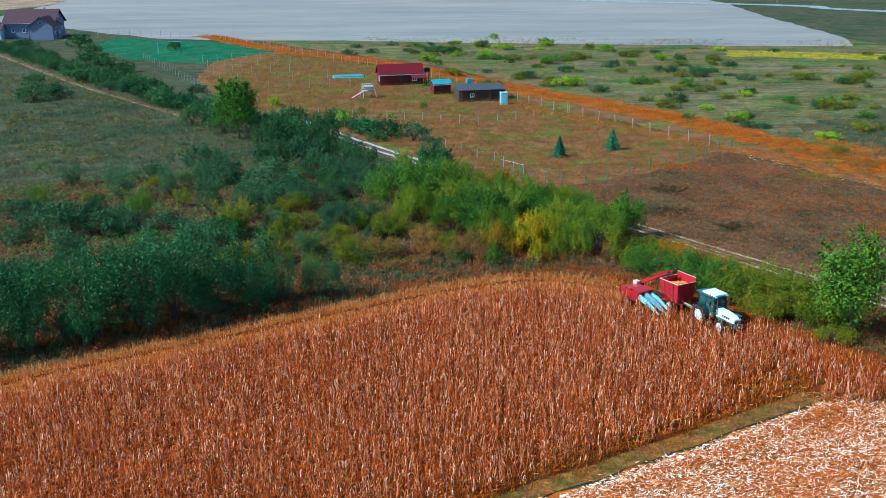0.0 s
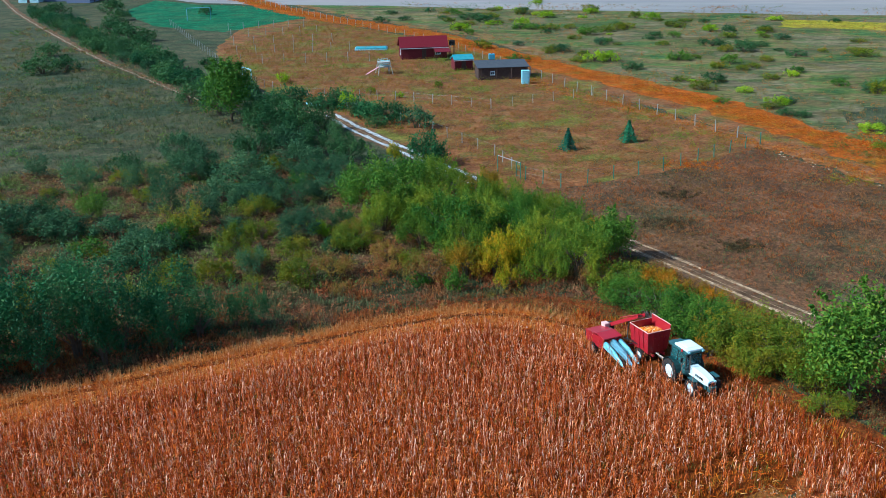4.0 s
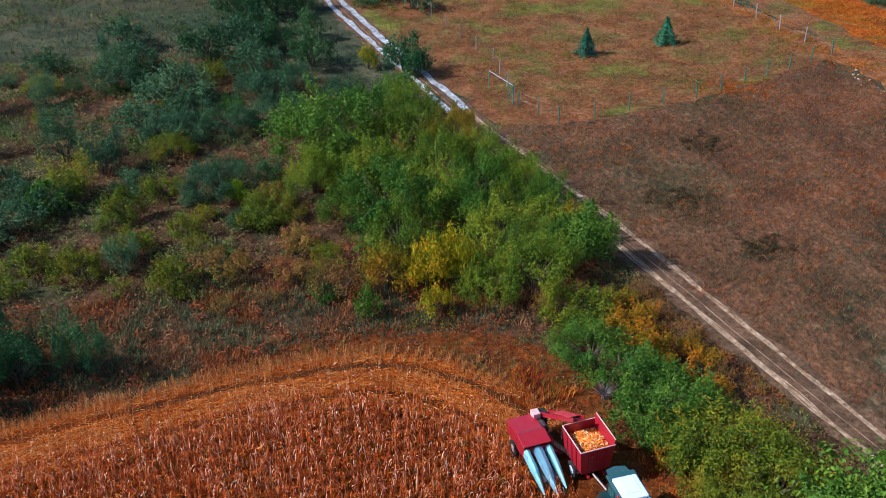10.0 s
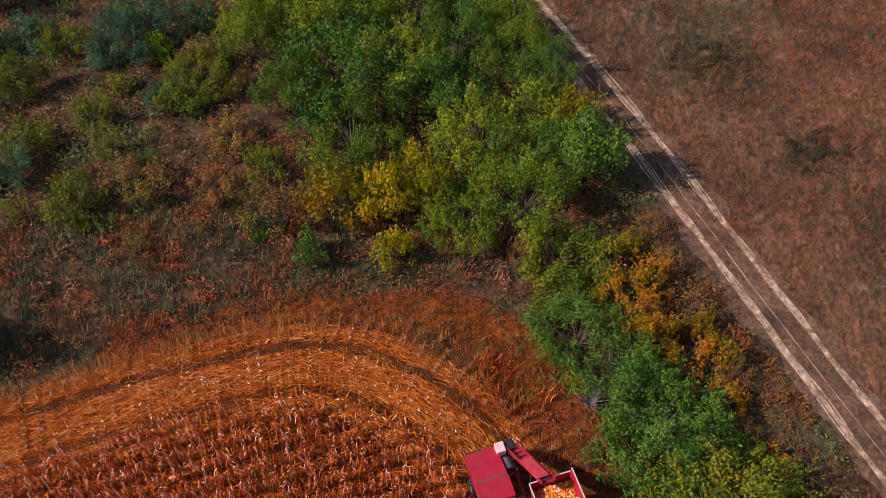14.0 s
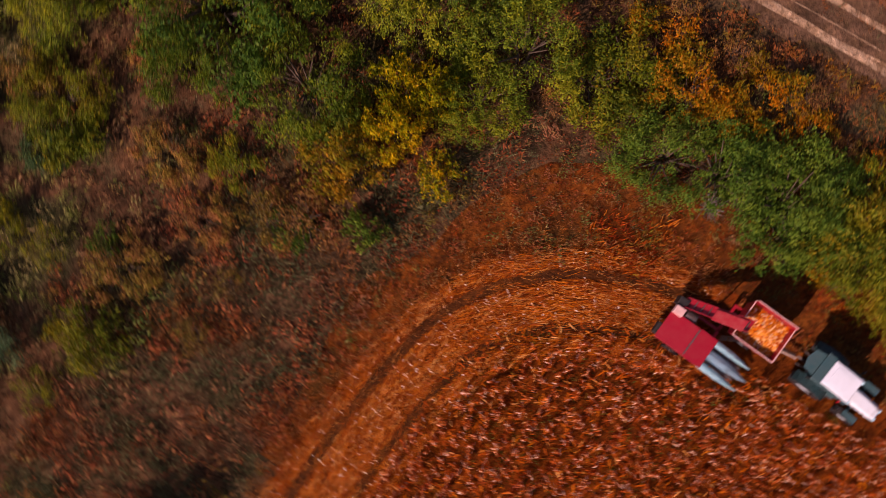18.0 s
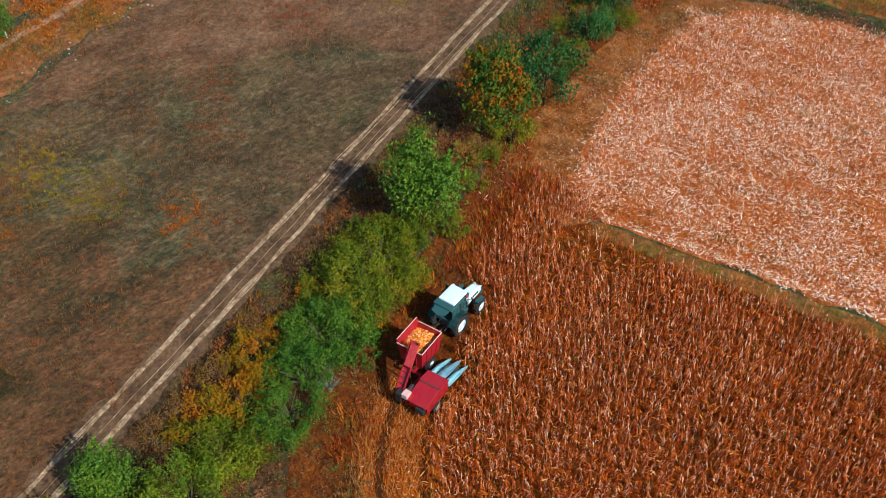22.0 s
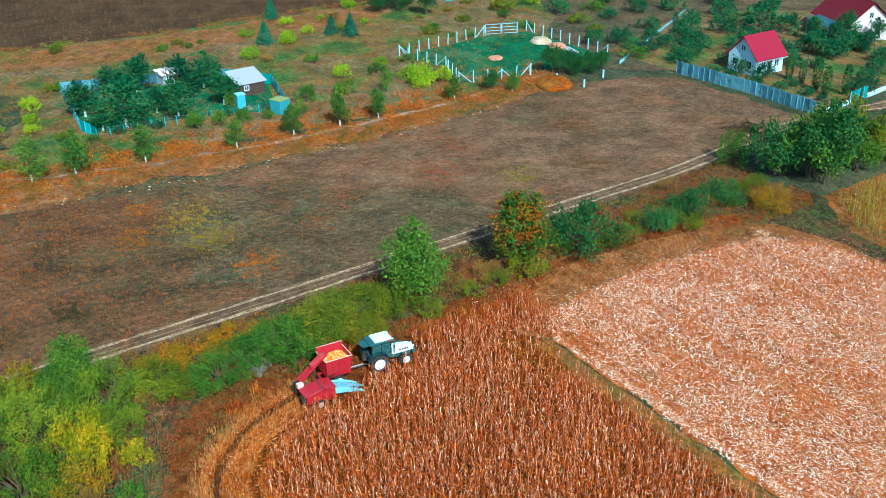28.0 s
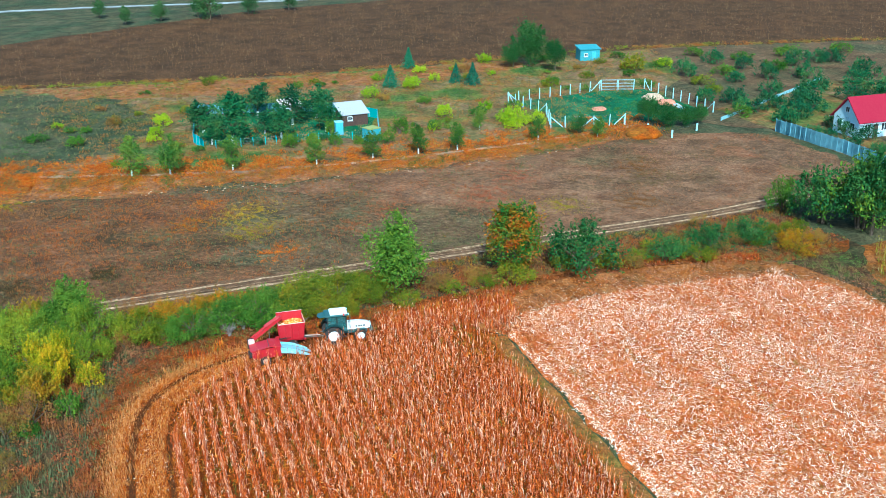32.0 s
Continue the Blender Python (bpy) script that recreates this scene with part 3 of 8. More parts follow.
G = 2400
tagged(new("ground", mesh_of("ground", [(-G, -G, 0), (G, -G, 0), (G, G, 0), (-G, G, 0)], [(0, 1, 2, 3)], M["rough_grass"])),
       "rough olive and straw coloured grassland reaching the horizon", "ground", kind="structure")
ROAD = [(-380, 640), (-210, 400), (-148, 307), (-90, 226.5), (-69, 200), (-43.5, 170), (-32, 165.5), (-22, 160.5), (-15.6, 151), (-9.6, 142), (0.9, 127), (6.2, 119.3), (10.4, 113.8), (13.8, 109.4), (20.3, 101.1), (25.3, 94.2), (29, 89),
        (35.5, 80), (38.9, 75.4), (45.7, 66), (52.3, 57), (59.4, 47), (65, 39.4), (70.3, 33.4), (79, 24), (86.5, 12), (95, -3), (130, -45)]
WEEDLINE = [(-92, 352), (-55, 299), (-17, 256), (10.3, 211.5), (30.4, 183), (41.6, 163), (49.6, 144), (57.6, 127.5), (65, 104.5), (78, 81), (94, 61), (105, 50)]
REDLINE = [(8, 192), (17, 177), (28.4, 161), (38, 146.5), (46.5, 134), (54, 120), (59, 109)]
MEADOW = [(8.5, 119), (14.1, 120), (26.4, 127.5), (40, 141), (51, 119), (61, 100), (75, 79), (91.3, 58.6), (102, 46), (105, 31.5), (83, 17.5), (80, 24), (70.5, 34), (57.5, 51.5), (38.5, 75.5), (23, 98), (14, 111)]
field("meadow", MEADOW, 0.02, M["meadow"], "dry brown meadow beside the dirt road", "meadow")
field("russet_meadow", [(9, 118.5), (14.1, 120), (26.4, 127.5), (40, 141), (51, 119), (57, 107), (53, 97), (46, 99), (43, 90), (37, 92), (34, 83), (25, 95), (15, 110)], 0.023, M["meadow_red"], "russet dry grass on the meadow", "meadow", 1.5, 2.5)
field("dry_meadow", [(61, 99), (75, 79), (91.3, 58.6), (102, 46), (105, 31.5), (83, 17.5), (80, 24), (70.5, 34), (57.5, 51.5), (51, 60), (58, 66), (53, 77), (60, 84)], 0.026, M["meadow_dry"], "pinkish tan dry meadow grass", "meadow", 1.5, 3.0)
field("fallow_ground", [(107, 32), (112, 48), (150, 47), (180, 54), (203, 0), (255, -80), (180, -60), (120, -20), (100, -5), (104, 15)], 0.012, M["meadow"], "scrubby brown and green fallow ground", "ground", 4, 2)
field("bramble_ground", [(-62, 120), (-34, 128), (-20, 135), (-8, 124), (8, 114), (22, 97), (26, 88), (24, 80), (17, 83), (8, 83.5), (-3, 76.5), (-13, 70), (-33, 58.5), (-52, 56), (-48, 90)], 0.016, M["bramble_soil"], "red-brown tangled ground under the bushes", "ground", 2, 2.5)
field("orchard_ground", [(8.5, 119), (14.1, 120), (26.4, 127.5), (40, 141), (19, 185), (-9, 240), (-55, 291), (-72, 296), (-62, 230), (-46, 192), (-24, 164), (-9, 143)], 0.025, M["orchard_grass"],
      "reddish dry orchard ground with green patches", "ground", 3, 1.2)
field("lawn", [(-122, 350), (-101, 334), (-78, 326), (-56, 296), (-70, 262), (-94, 276), (-118, 312)], 0.036, M["lawn"], "mown green lawn behind the fence", "lawn", 3, 1.5)
field("scrub_ground", [(-88, 358), (-50, 304), (-4, 250), (24, 190), (47, 149), (60, 124), (68, 105), (81, 85), (97, 64), (109, 52), (150, 46), (180, 54), (159.5, 83), (132, 123.5), (109, 171), (140, 195), (117, 319), (46, 329), (-39, 344)], 0.02,
      M["scrub"], "scrubby green and grey fallow ground", "ground", 4, 2)
field("far_scrub", [(-86, 358), (-47, 306), (0, 252), (28, 194), (51, 153), (60, 140), (76, 134), (100, 150), (105, 172), (138, 197), (116, 318), (46, 328), (-39, 343)], 0.0235, M["green_scrub"], "green and grey scrubby fallow beyond the weed bank", "ground", 4, 4)
field("damp_grass", [(62, 131), (76, 124), (92, 128), (108, 145), (105, 166), (82, 182), (56, 162)], 0.026, M["rough_grass"], "grey-green damp grass on the fallow", "grass", 2, 4)
field("fallow_strip", [(108, 166), (131, 122), (159, 82), (152, 77), (126, 106), (112, 128), (104, 150)], 0.027, M["mixed_bank"], "tan and rust fallow strip beside the field", "ground", 2, 3)
field("crop_strip", [(70, 268), (150, 240), (156, 254), (74, 284)], 0.028, M["yellow_crop"], "strip of yellowing low crop", "field", 3, 2)
field("pale_field", [(-215, 440), (-165, 400), (-129, 363), (-100, 338), (-76, 331), (-41, 327), (-4, 315), (31, 307), (63, 300), (95, 293), (112, 291), (119, 318), (121, 413), (128, 516), (120, 653), (60, 900), (-60, 950), (-280, 800)], 0.03, M["pale_field"],
      "harrowed pale grey field", "field", 8, 2)
field("tan_field", [(-520, 800), (-255, 500), (-235, 560), (-300, 850), (-380, 1100), (-760, 1100)], 0.03, M["tan_field"], "pale tan stubble field far away", "field", 12, 3)
field("brown_field", [(106, 175), (132, 124), (160, 83), (180.5, 54), (203.5, 0), (300, -130), (440, -60), (345, 70), (256, 137), (222, 171), (154, 204), (135, 196)], 0.03, M["brown_crop_soil"],
      "brown field of dry standing crop", "field", 5, 1.5)
field("corn_field", [uv(-30, -68.2), uv(35, -68), uv(48, -68), uv(55, -65), uv(58, -59), uv(58, -36), uv(-30, -36)], 0.03, M["corn_soil"], "maize field soil with dry litter", "field", 1.2, 0.4)
field("stubble_field", [(26, 58.6), (31, 57.8), (35.2, 53.6), (38.8, 48.6), (41.8, 43.6), (44.2, 38.5), (45.8, 34.2), (44.4, 29.6), (41.9, 26.8), (36, 21.9), (20, 8), (-10, -14), (-40, -36), (-75, -30), uv(-34, -35.2), uv(52, -35.2)], 0.035, M["stubble_soil"],
      "harvested maize stubble littered with pale husks", "field", 0.7, 0.9)
field("headland", [uv(53, -65.5), uv(57, -58), uv(58.3, -36), (30, 63), (36.5, 61), (45, 52), (49, 41), (50, 33), (54, 27), (58, 26), (50, 38), (41, 54), (33, 66), (26, 76), (19, 85), (14.5, 87.5), (9, 86.5), (3, 85.5), (-4, 80), uv(40, -68.3), uv(48, -67.6)],
      0.04, M["red_weed_soil"], "russet dry weeds along the field edge", "weeds", 1.2, 0.5)
field("verge", [(6.2, 119.3), (13.8, 109.4), (20.3, 101.1), (25.3, 94.2), (29, 89), (35.5, 80), (45.7, 66), (52.3, 57), (59.4, 47), (65, 39.4), (70.3, 33.4), (60, 30), (50, 44), (41, 56), (33, 67.5), (26, 77), (20, 86), (17, 92), (12, 104)], 0.028, M["bramble_soil"],
      "russet weedy verge between hedge and road", "weeds", 1.5, 0.6)
field("stubble_margin", [(26, 57), (32, 52), (37, 46), (40, 40), (42, 34), (40, 28), (35, 23), (20, 8), (24, 4), (41, 18), (52, 25.5), (55, 28), (52, 36), (46.5, 50), (39, 60), (32, 66), (27, 64)], 0.032, M["margin_soil"],
      "trampled orange weeds around the stubble", "weeds", 1.0, 0.5)
field("maize_plot", [(56.5, 25.5), (47, 25.6), (37, 18.8), (24, 9), (38, -13), (71, 1), (65, 12.8)], 0.034, M["margin_soil"], "orange soil under a far maize plot", "field", 1.2, 0.6)
field("plot_margin", [(33, 21.5), (38, 23.5), (44, 27), (48, 31), (50, 36), (55, 33), (60, 27), (56, 25), (47, 25.4), (40, 21.6), (35, 18)], 0.037, M["bramble_soil"], "brown weedy margin between stubble and maize plot", "weeds", 1.0, 0.6)
field("bare_patch", [(84, 24), (90, 22), (98, 28), (101, 33), (96, 37), (88, 31)], 0.03, M["bare_track"], "trampled bare patch on the meadow", "soil", 1.0, 1.2)
field("grass_strip", [uv(-30, -36.9), uv(53.5, -36.9), uv(53.5, -35.4), uv(-30, -35.4)], 0.05, M["green_strip"], "narrow worn grass strip between the fields", "grass", 1.0, 0.3)
ribbon("bank_foot", [(x - 5.0, y - 3.4) for x, y in WEEDLINE[7:]], 8.0, 0.0225, M["meadow"], "dry grass at the foot of the weed bank", "grass", ragged=1.0, step=2.0, seed=12)
ribbon("weed_bank", WEEDLINE[7:], 7.0, 0.045, M["mixed_bank"], "bank of rust weeds and bare pinkish soil", "weeds", ragged=1.2, step=2.0, seed=4)
ribbon("bank_path", [(x + 2.0, y + 1.2) for x, y in WEEDLINE[7:]], 0.9, 0.05, M["tan_field"], "bare pinkish path along the weed bank", "path", ragged=0.7, step=1.5, seed=6)
ribbon("weed_bank", WEEDLINE[:8], 8.5, 0.045, M["orange_weed_soil"], "bank of orange and rust coloured dry weeds", "weeds", ragged=1.4, step=3.0)
ribbon("bank_foot", [(0, 215), (13, 196), (27, 177), (38, 159), (47, 142), (54.5, 126), (60, 112)], 9.0, 0.032, M["orchard_grass"], "reddish dry grass between the weed banks", "grass", ragged=1.0, step=3.0, seed=5)
ribbon("weed_bank", REDLINE, 3.4, 0.042, M["mixed_bank"], "low strip of rust weeds beside the bank", "weeds", ragged=1.2, step=2.0, seed=9)
FAR_TRACK, ROAD_NEAR = ROAD[:8], ROAD[6:]
ribbon("track", FAR_TRACK, 2.0, 0.045, M["bare_track"], "faint dirt track through rough grass", "track", ragged=0.5, step=1.5)
ribbon("track_rut", FAR_TRACK, 0.45, 0.052, M["far_rut"], "dull worn rut of a dirt track", "track", ragged=0.3, step=1.5, offset=0.4)
road = ribbon("road", ROAD_NEAR, 3.1, 0.05, M["bare_track"], "rutted dirt road with two pale wheel tracks", "road", ragged=0.3)
for k, (off, w, rag) in enumerate(((-0.86, 0.22, 0.09), (-1.0, 0.12, 0.2), (-0.7, 0.1, 0.2), (0.86, 0.22, 0.09), (1.0, 0.12, 0.2), (0.7, 0.1, 0.2), (0.1, 0.05, 0.1))):
    ribbon("wheel_track", ROAD_NEAR, w, 0.06 + 0.004 * k, M["rut"], "", "", offset=off, ragged=rag, seed=3.7 * k + 1, step=0.6, parent=road)
# wider, whiter grey wheel tracks laid over one stretch of the road
for off, w, k in ((-0.8, 0.7, 1), (0.75, 0.6, 2)):
    ribbon("gravel_track", [(-21, 160), (-15.6, 151), (-9.6, 142), (0.9, 127), (4.6, 121.6)], w, 0.086 + 0.004 * k, M["pale_rut"], "", "", offset=off, ragged=0.3, seed=9.1 * k, step=0.6, parent=road)


# ---- plants ----
def leaf_quads(centres, size, r, up=0.3, outward=None, long=1.5, wide=0.62):
    """A small folded leaf, as a rhombus, at every centre."""
    n = len(centres)
    a = r.normal(size=(n, 3))
    if outward is not None:
        a = a * 0.8 + outward * 1.1
    a[:, 2] += up
    a /= np.linalg.norm(a, axis=1)[:, None]
    b = np.cross(a, r.normal(size=(n, 3)))
    b /= np.linalg.norm(b, axis=1)[:, None]
    c = np.cross(a, b)
    s = (size * r.uniform(0.6, 1.4, n))[:, None]
    v = np.stack((centres - b * s * long, centres + c * s * wide + a * s * 0.2, centres + b * s * long, centres - c * s * wide + a * s * 0.2), 1)
    return v.reshape(-1, 3)


def lumps(r, kind):
    """The lobes of a crown of radius 1: centres, radii."""
    if kind == "tree":
        k = 26
        d = r.normal(size=(k, 3))
        d /= np.linalg.norm(d, axis=1)[:, None]
        c = d * r.uniform(0.25, 0.72, k)[:, None] * np.array((1, 1, 1.25)) + np.array((0, 0, 1.15))
        c[:, :2] *= np.clip(1.25 - 0.3 * c[:, 2:], 0.6, 1.1)
        return c, r.uniform(0.28, 0.46, k)
    if kind == "tall":
        k = 16
        a, q = r.uniform(0, 6.28, k), np.sqrt(r.uniform(0, 1, k)) * 0.8
        z = r.uniform(0.3, 1.6, k)
        return np.stack((q * np.cos(a), q * np.sin(a), z), 1), r.uniform(0.2, 0.34, k)
    if kind == "dome":
        k = 70
        a, q = r.uniform(0, 6.28, k), np.sqrt(r.uniform(0, 1, k)) * 0.92
        z = np.sqrt(np.maximum(0.05, 1 - q ** 2)) * r.uniform(0.5, 1.08, k)
        return np.stack((q * np.cos(a), q * np.sin(a), z), 1), r.uniform(0.1, 0.22, k)
    k = 34
    a, q = r.uniform(0, 6.28, k), np.sqrt(r.uniform(0, 1, k)) * 0.9
    z = np.maximum(0.15, (1.25 - 0.75 * q) * r.uniform(0.35, 1.0, k))
    return np.stack((q * np.cos(a), q * np.sin(a), z), 1), r.uniform(0.12, 0.29, k)


def crown_arrays(kind, seed, n, size):
    r = np.random.default_rng(seed)
    if kind == "pine":
        t = r.uniform(0, 1, n) ** 0.7
        tier = np.abs(((1 - t) * 9) % 1 - 0.2)
        a = r.uniform(0, 6.28, n)
        q = t * (0.62 + 0.38 * (1 - tier)) * (0.75 + 0.25 * np.sin(a * 5 + seed)) * r.uniform(0.5, 1, n) ** 0.5
        c = np.stack((q * np.cos(a), q * np.sin(a), 2.7 - 2.5 * t - 0.12 * q), 1)
        o = np.stack((np.cos(a), np.sin(a), 0.5 + 0 * a), 1)
        return leaf_quads(c, size, r, 0.2, o, 2.0)
    if kind == "columnar":
        t = r.uniform(0, 1, n)
        a = r.uniform(0, 6.28, n)
        q = 0.5 * np.sqrt(np.sin(np.pi * (0.08 + 0.84 * t))) * r.uniform(0.7, 1.05, n)
        c = np.stack((q * np.cos(a), q * np.sin(a), 0.05 + 3.2 * t), 1)
        return leaf_quads(c, size, r, 0.6, np.stack((np.cos(a), np.sin(a), 0 * a), 1), 1.8)
    lc, lr = lumps(r, kind)
    i = r.choice(len(lc), n, p=lr ** 2 / (lr ** 2).sum())
    d = r.normal(size=(n, 3))
    d[:, 2] += 0.25
    d /= np.linalg.norm(d, axis=1)[:, None]
    rad = lr[i] * np.where(r.uniform(0, 1, n) < 0.12, r.uniform(1.0, 1.6, n), r.uniform(0.55, 1.08, n))
    c = lc[i] + d * rad[:, None]
    c[:, 2] += 0.35 * np.maximum(0, rad - lr[i])
    # upright shoots that break the outline
    ns = 110 if kind in ("dome", "bush", "tall") else 40
    sj = r.choice(len(lc), ns)
    sd = r.normal(size=(ns, 3)) * 0.55 + (lc[sj] - np.array((0, 0, 0.3))) * 0.6 + np.array((0, 0, 0.9))
    sd /= np.linalg.norm(sd, axis=1)[:, None]
    on = np.where(r.uniform(0, 1, n) < 0.3)[0]
    q = r.integers(0, ns, len(on))
    c[on] = lc[sj[q]] + sd[q] * (lr[sj[q]] * r.uniform(0.7, 1.3 if kind == "tree" else 2.0, len(on)))[:, None] + r.normal(0, 0.022, (len(on), 3))
    if kind == "tall":
        c[:, 2] *= 1.0 + 0.25 * r.uniform(0, 1, n) * (r.uniform(0, 1, n) > 0.6)
    c[:, 2] = np.maximum(c[:, 2], 0.04)
    return leaf_quads(c, size, r, 0.35, d, 1.5)


SHAPES = {"bush": (3800, 0.0265), "dome": (5200, 0.024), "tree": (11000, 0.025), "tall": (4200, 0.025), "pine": (1300, 0.058), "columnar": (700, 0.068), "thin": (1500, 0.026), "small": (1500, 0.045), "farbush": (1100, 0.05), "fartree": (3600, 0.036),
          "bigbush": (9500, 0.0165), "bigdome": (13000, 0.0145), "lowbush": (1900, 0.036), "lowdome": (2200, 0.035)}
BASE = {"thin": "bush", "small": "bush", "farbush": "bush", "fartree": "tree", "bigbush": "bush", "bigdome": "dome", "lowbush": "bush", "lowdome": "dome"}
crown_cache, stem_cache = {}, {}


def crown_mesh(kind, colour, variant):
    key = (kind, colour, variant)
    if key not in crown_cache:
        n, s = SHAPES[kind]
        v = crown_arrays(BASE.get(kind, kind), variant * 17 + len(kind) * 5 + 1, n, s)
        crown_cache[key] = mesh_of("crown", v, np.arange(len(v)).reshape(-1, 4), M["leaf_" + colour])
    return crown_cache[key]


def stem_mesh(kind, variant, mat):
    key = (kind, variant, mat)
    if key not in stem_cache:
        r = random.Random(variant * 7 + 3)
        bm = None
        if kind in ("tree", "pine"):
            top = 2.4 if kind == "pine" else 1.3
            bm = rod((0, 0, -0.05), (0.03, 0.02, top * 0.55), 0.045, 0.035, 7, bm)
            bm = rod((0.03, 0.02, top * 0.53), (0.0, 0.05, top), 0.035, 0.01, 6, bm)
            for k in range(7 if kind == "tree" else 0):
                a, z = k * 0.9 + r.random(), 0.55 + 0.1 * k
                bm = rod((0.02, 0.02, z), (0.6 * math.cos(a), 0.6 * math.sin(a), z + 0.45), 0.03, 0.008, 5, bm)
        else:
            for k in range(9):
                a, q, h = k * 0.7 + r.random(), r.uniform(0.3, 0.65), r.uniform(0.5, 0.85)
                m = (0.25 * q * math.cos(a), 0.25 * q * math.sin(a), h * 0.45)
                bm = rod((0.08 * math.cos(a), 0.08 * math.sin(a), -0.04), m, 0.03, 0.02, 5, bm)
                bm = rod(m, (q * math.cos(a), q * math.sin(a), h), 0.02, 0.006, 4, bm)
                bm = rod(m, (q * math.cos(a + 0.6), q * math.sin(a + 0.6), h * 0.85), 0.014, 0.005, 4, bm)
        me = bpy.data.meshes.new("trunk")
        bm.to_mesh(me)
        bm.free()
        me.materials.append(M[mat])
        stem_cache[key] = me
    return stem_cache[key]


prnd = random.Random(5)


def plant(name, kind, colour, x, y, r, label, category, group="", h=1.0, bark="bark", white=0.0):
    variant = prnd.randrange(3)
    if kind in ("bush", "dome"):
        kind = "low" + kind if r < 1.45 or (x < -22 and r < 2.6) else "big" + kind if r > 2.2 and x > -22 and 66 < y < 126 else kind
    m = pose(x, y, 0, 0, 0, prnd.uniform(0, 360)) @ Matrix.Diagonal((r * prnd.uniform(0.92, 1.1), r * prnd.uniform(0.92, 1.1), r * h * prnd.uniform(0.92, 1.08), 1))
    ob = thing(name, m, label, category, group)
    hang("trunk", stem_mesh({"fartree": "tree", "tree": "tree", "pine": "pine", "tall": "tall"}.get(kind, "bush"), variant, bark), ob)
    hang("crown", crown_mesh(kind, colour, variant), ob)
    if white:
        hang("limewash_band", stem_mesh_band(), ob, "white limewashed lower trunk")
    return ob


def stem_mesh_band():
    if "band" not in stem_cache:
        me = bpy.data.meshes.new("limewash_band")
        bm = rod((0, 0, -0.02), (0.015, 0.01, 0.42), 0.052, 0.046, 8)
        bm.to_mesh(me)
        bm.free()
        me.materials.append(M["limewash"])
        stem_cache["band"] = me
    return stem_cache["band"]


# the thicket between the road and the maize
for x, y, r in [(-4.8, 110.3, 5.0), (3.1, 100.2, 4.6), (-1.5, 107.3, 3.9), (5.7, 107.8, 3.0), (9.4, 105.5, 2.8), (12.8, 104.0, 2.5), (12.3, 96.8, 2.9), (15.3, 92.5, 2.9), (12.4, 91.4, 2.4), (5.2, 95.2, 3.0),
                (0.8, 98.6, 2.6), (-3.7, 104.0, 2.6), (15.4, 100.1, 2.2), (6.5, 101, 3.2), (9, 100, 3.0), (14.5, 96.5, 2.4), (1.5, 104.5, 3.2), (5.5, 91.5, 2.2), (5.5, 114.2, 2.6), (8.6, 110.4, 2.6), (11.8, 107.2, 2.4), (14.8, 103.3, 2.3), (17.2, 99.9, 2.0), (0.8, 118.6, 2.6), (-3.2, 116.4, 3.0), (1.5, 112.8, 3.0), (-1.5, 122.5, 2.2)]:
    c = prnd.choice(("willow", "willow", "willow", "green", "green", "amber"))
    plant("willow_bush", "dome", c, x, y, r, {"willow": "dense olive-green willow bush in the thicket", "green": "dense fresh green willow bush in the thicket", "amber": "willow bush turning amber in the thicket"}[c], "bush", "willow thicket", 1.0 if r > 3.5 else 1.25)
for x, y, r, h in [(8.0, 91.6, 1.5, 2.1), (10.6, 92.4, 1.45, 2.1), (9.2, 93.6, 1.3, 2.2), (9.2, 88.8, 1.2, 1.5)]:
    plant("yellow_bush", "dome", "yellow", x, y, r * 1.05, "bush turned bright yellow and amber for autumn", "bush", "", h)
for x, y, r in [(18.3, 96.4, 2.4), (16.6, 97.3, 1.6)]:
    plant("ash_tree", "tree", "green", x, y, r, "bright green young tree at the roadside", "tree", "", 0.95)
for x, y, r in [(-2.6, 130.6, 2.5), (-1.0, 129.8, 1.6)]:
    plant("poplar_bush", "bush", "tall", x, y, r, "pale green poplar bush beside the road", "bush", "", 1.5)
plant("yellow_bush", "small", "yellow", -6.6, 131.2, 1.1, "small bush turned yellow beside the road", "bush", "", 1.8)
for x, y, r in [(-12.7, 131, 2.5), (-22.5, 147, 3.6), (-25.8, 144, 2.9), (-24.2, 131, 2.6), (-21.8, 139, 2.6), (-18, 134, 2.4), (-15.5, 138.5, 2.2), (-29, 150, 2.6), (-31, 155, 2.8), (-27.5, 154.5, 2.4), (-38.5, 160, 2.8), (-41, 165, 2.4), (-24.5, 151, 2.2), (-19.6, 149, 2.2), (-46, 168, 2.2)]:
    plant("blackthorn_bush", "bush", "dark", x, y, r, "dark green thorn bush along the road", "bush", "roadside thorn bushes", 1.35)
plant("maple_tree", "tree", "green", -34.6, 154, 4.6, "broad bright green tree beside the road", "tree", "", 0.95)
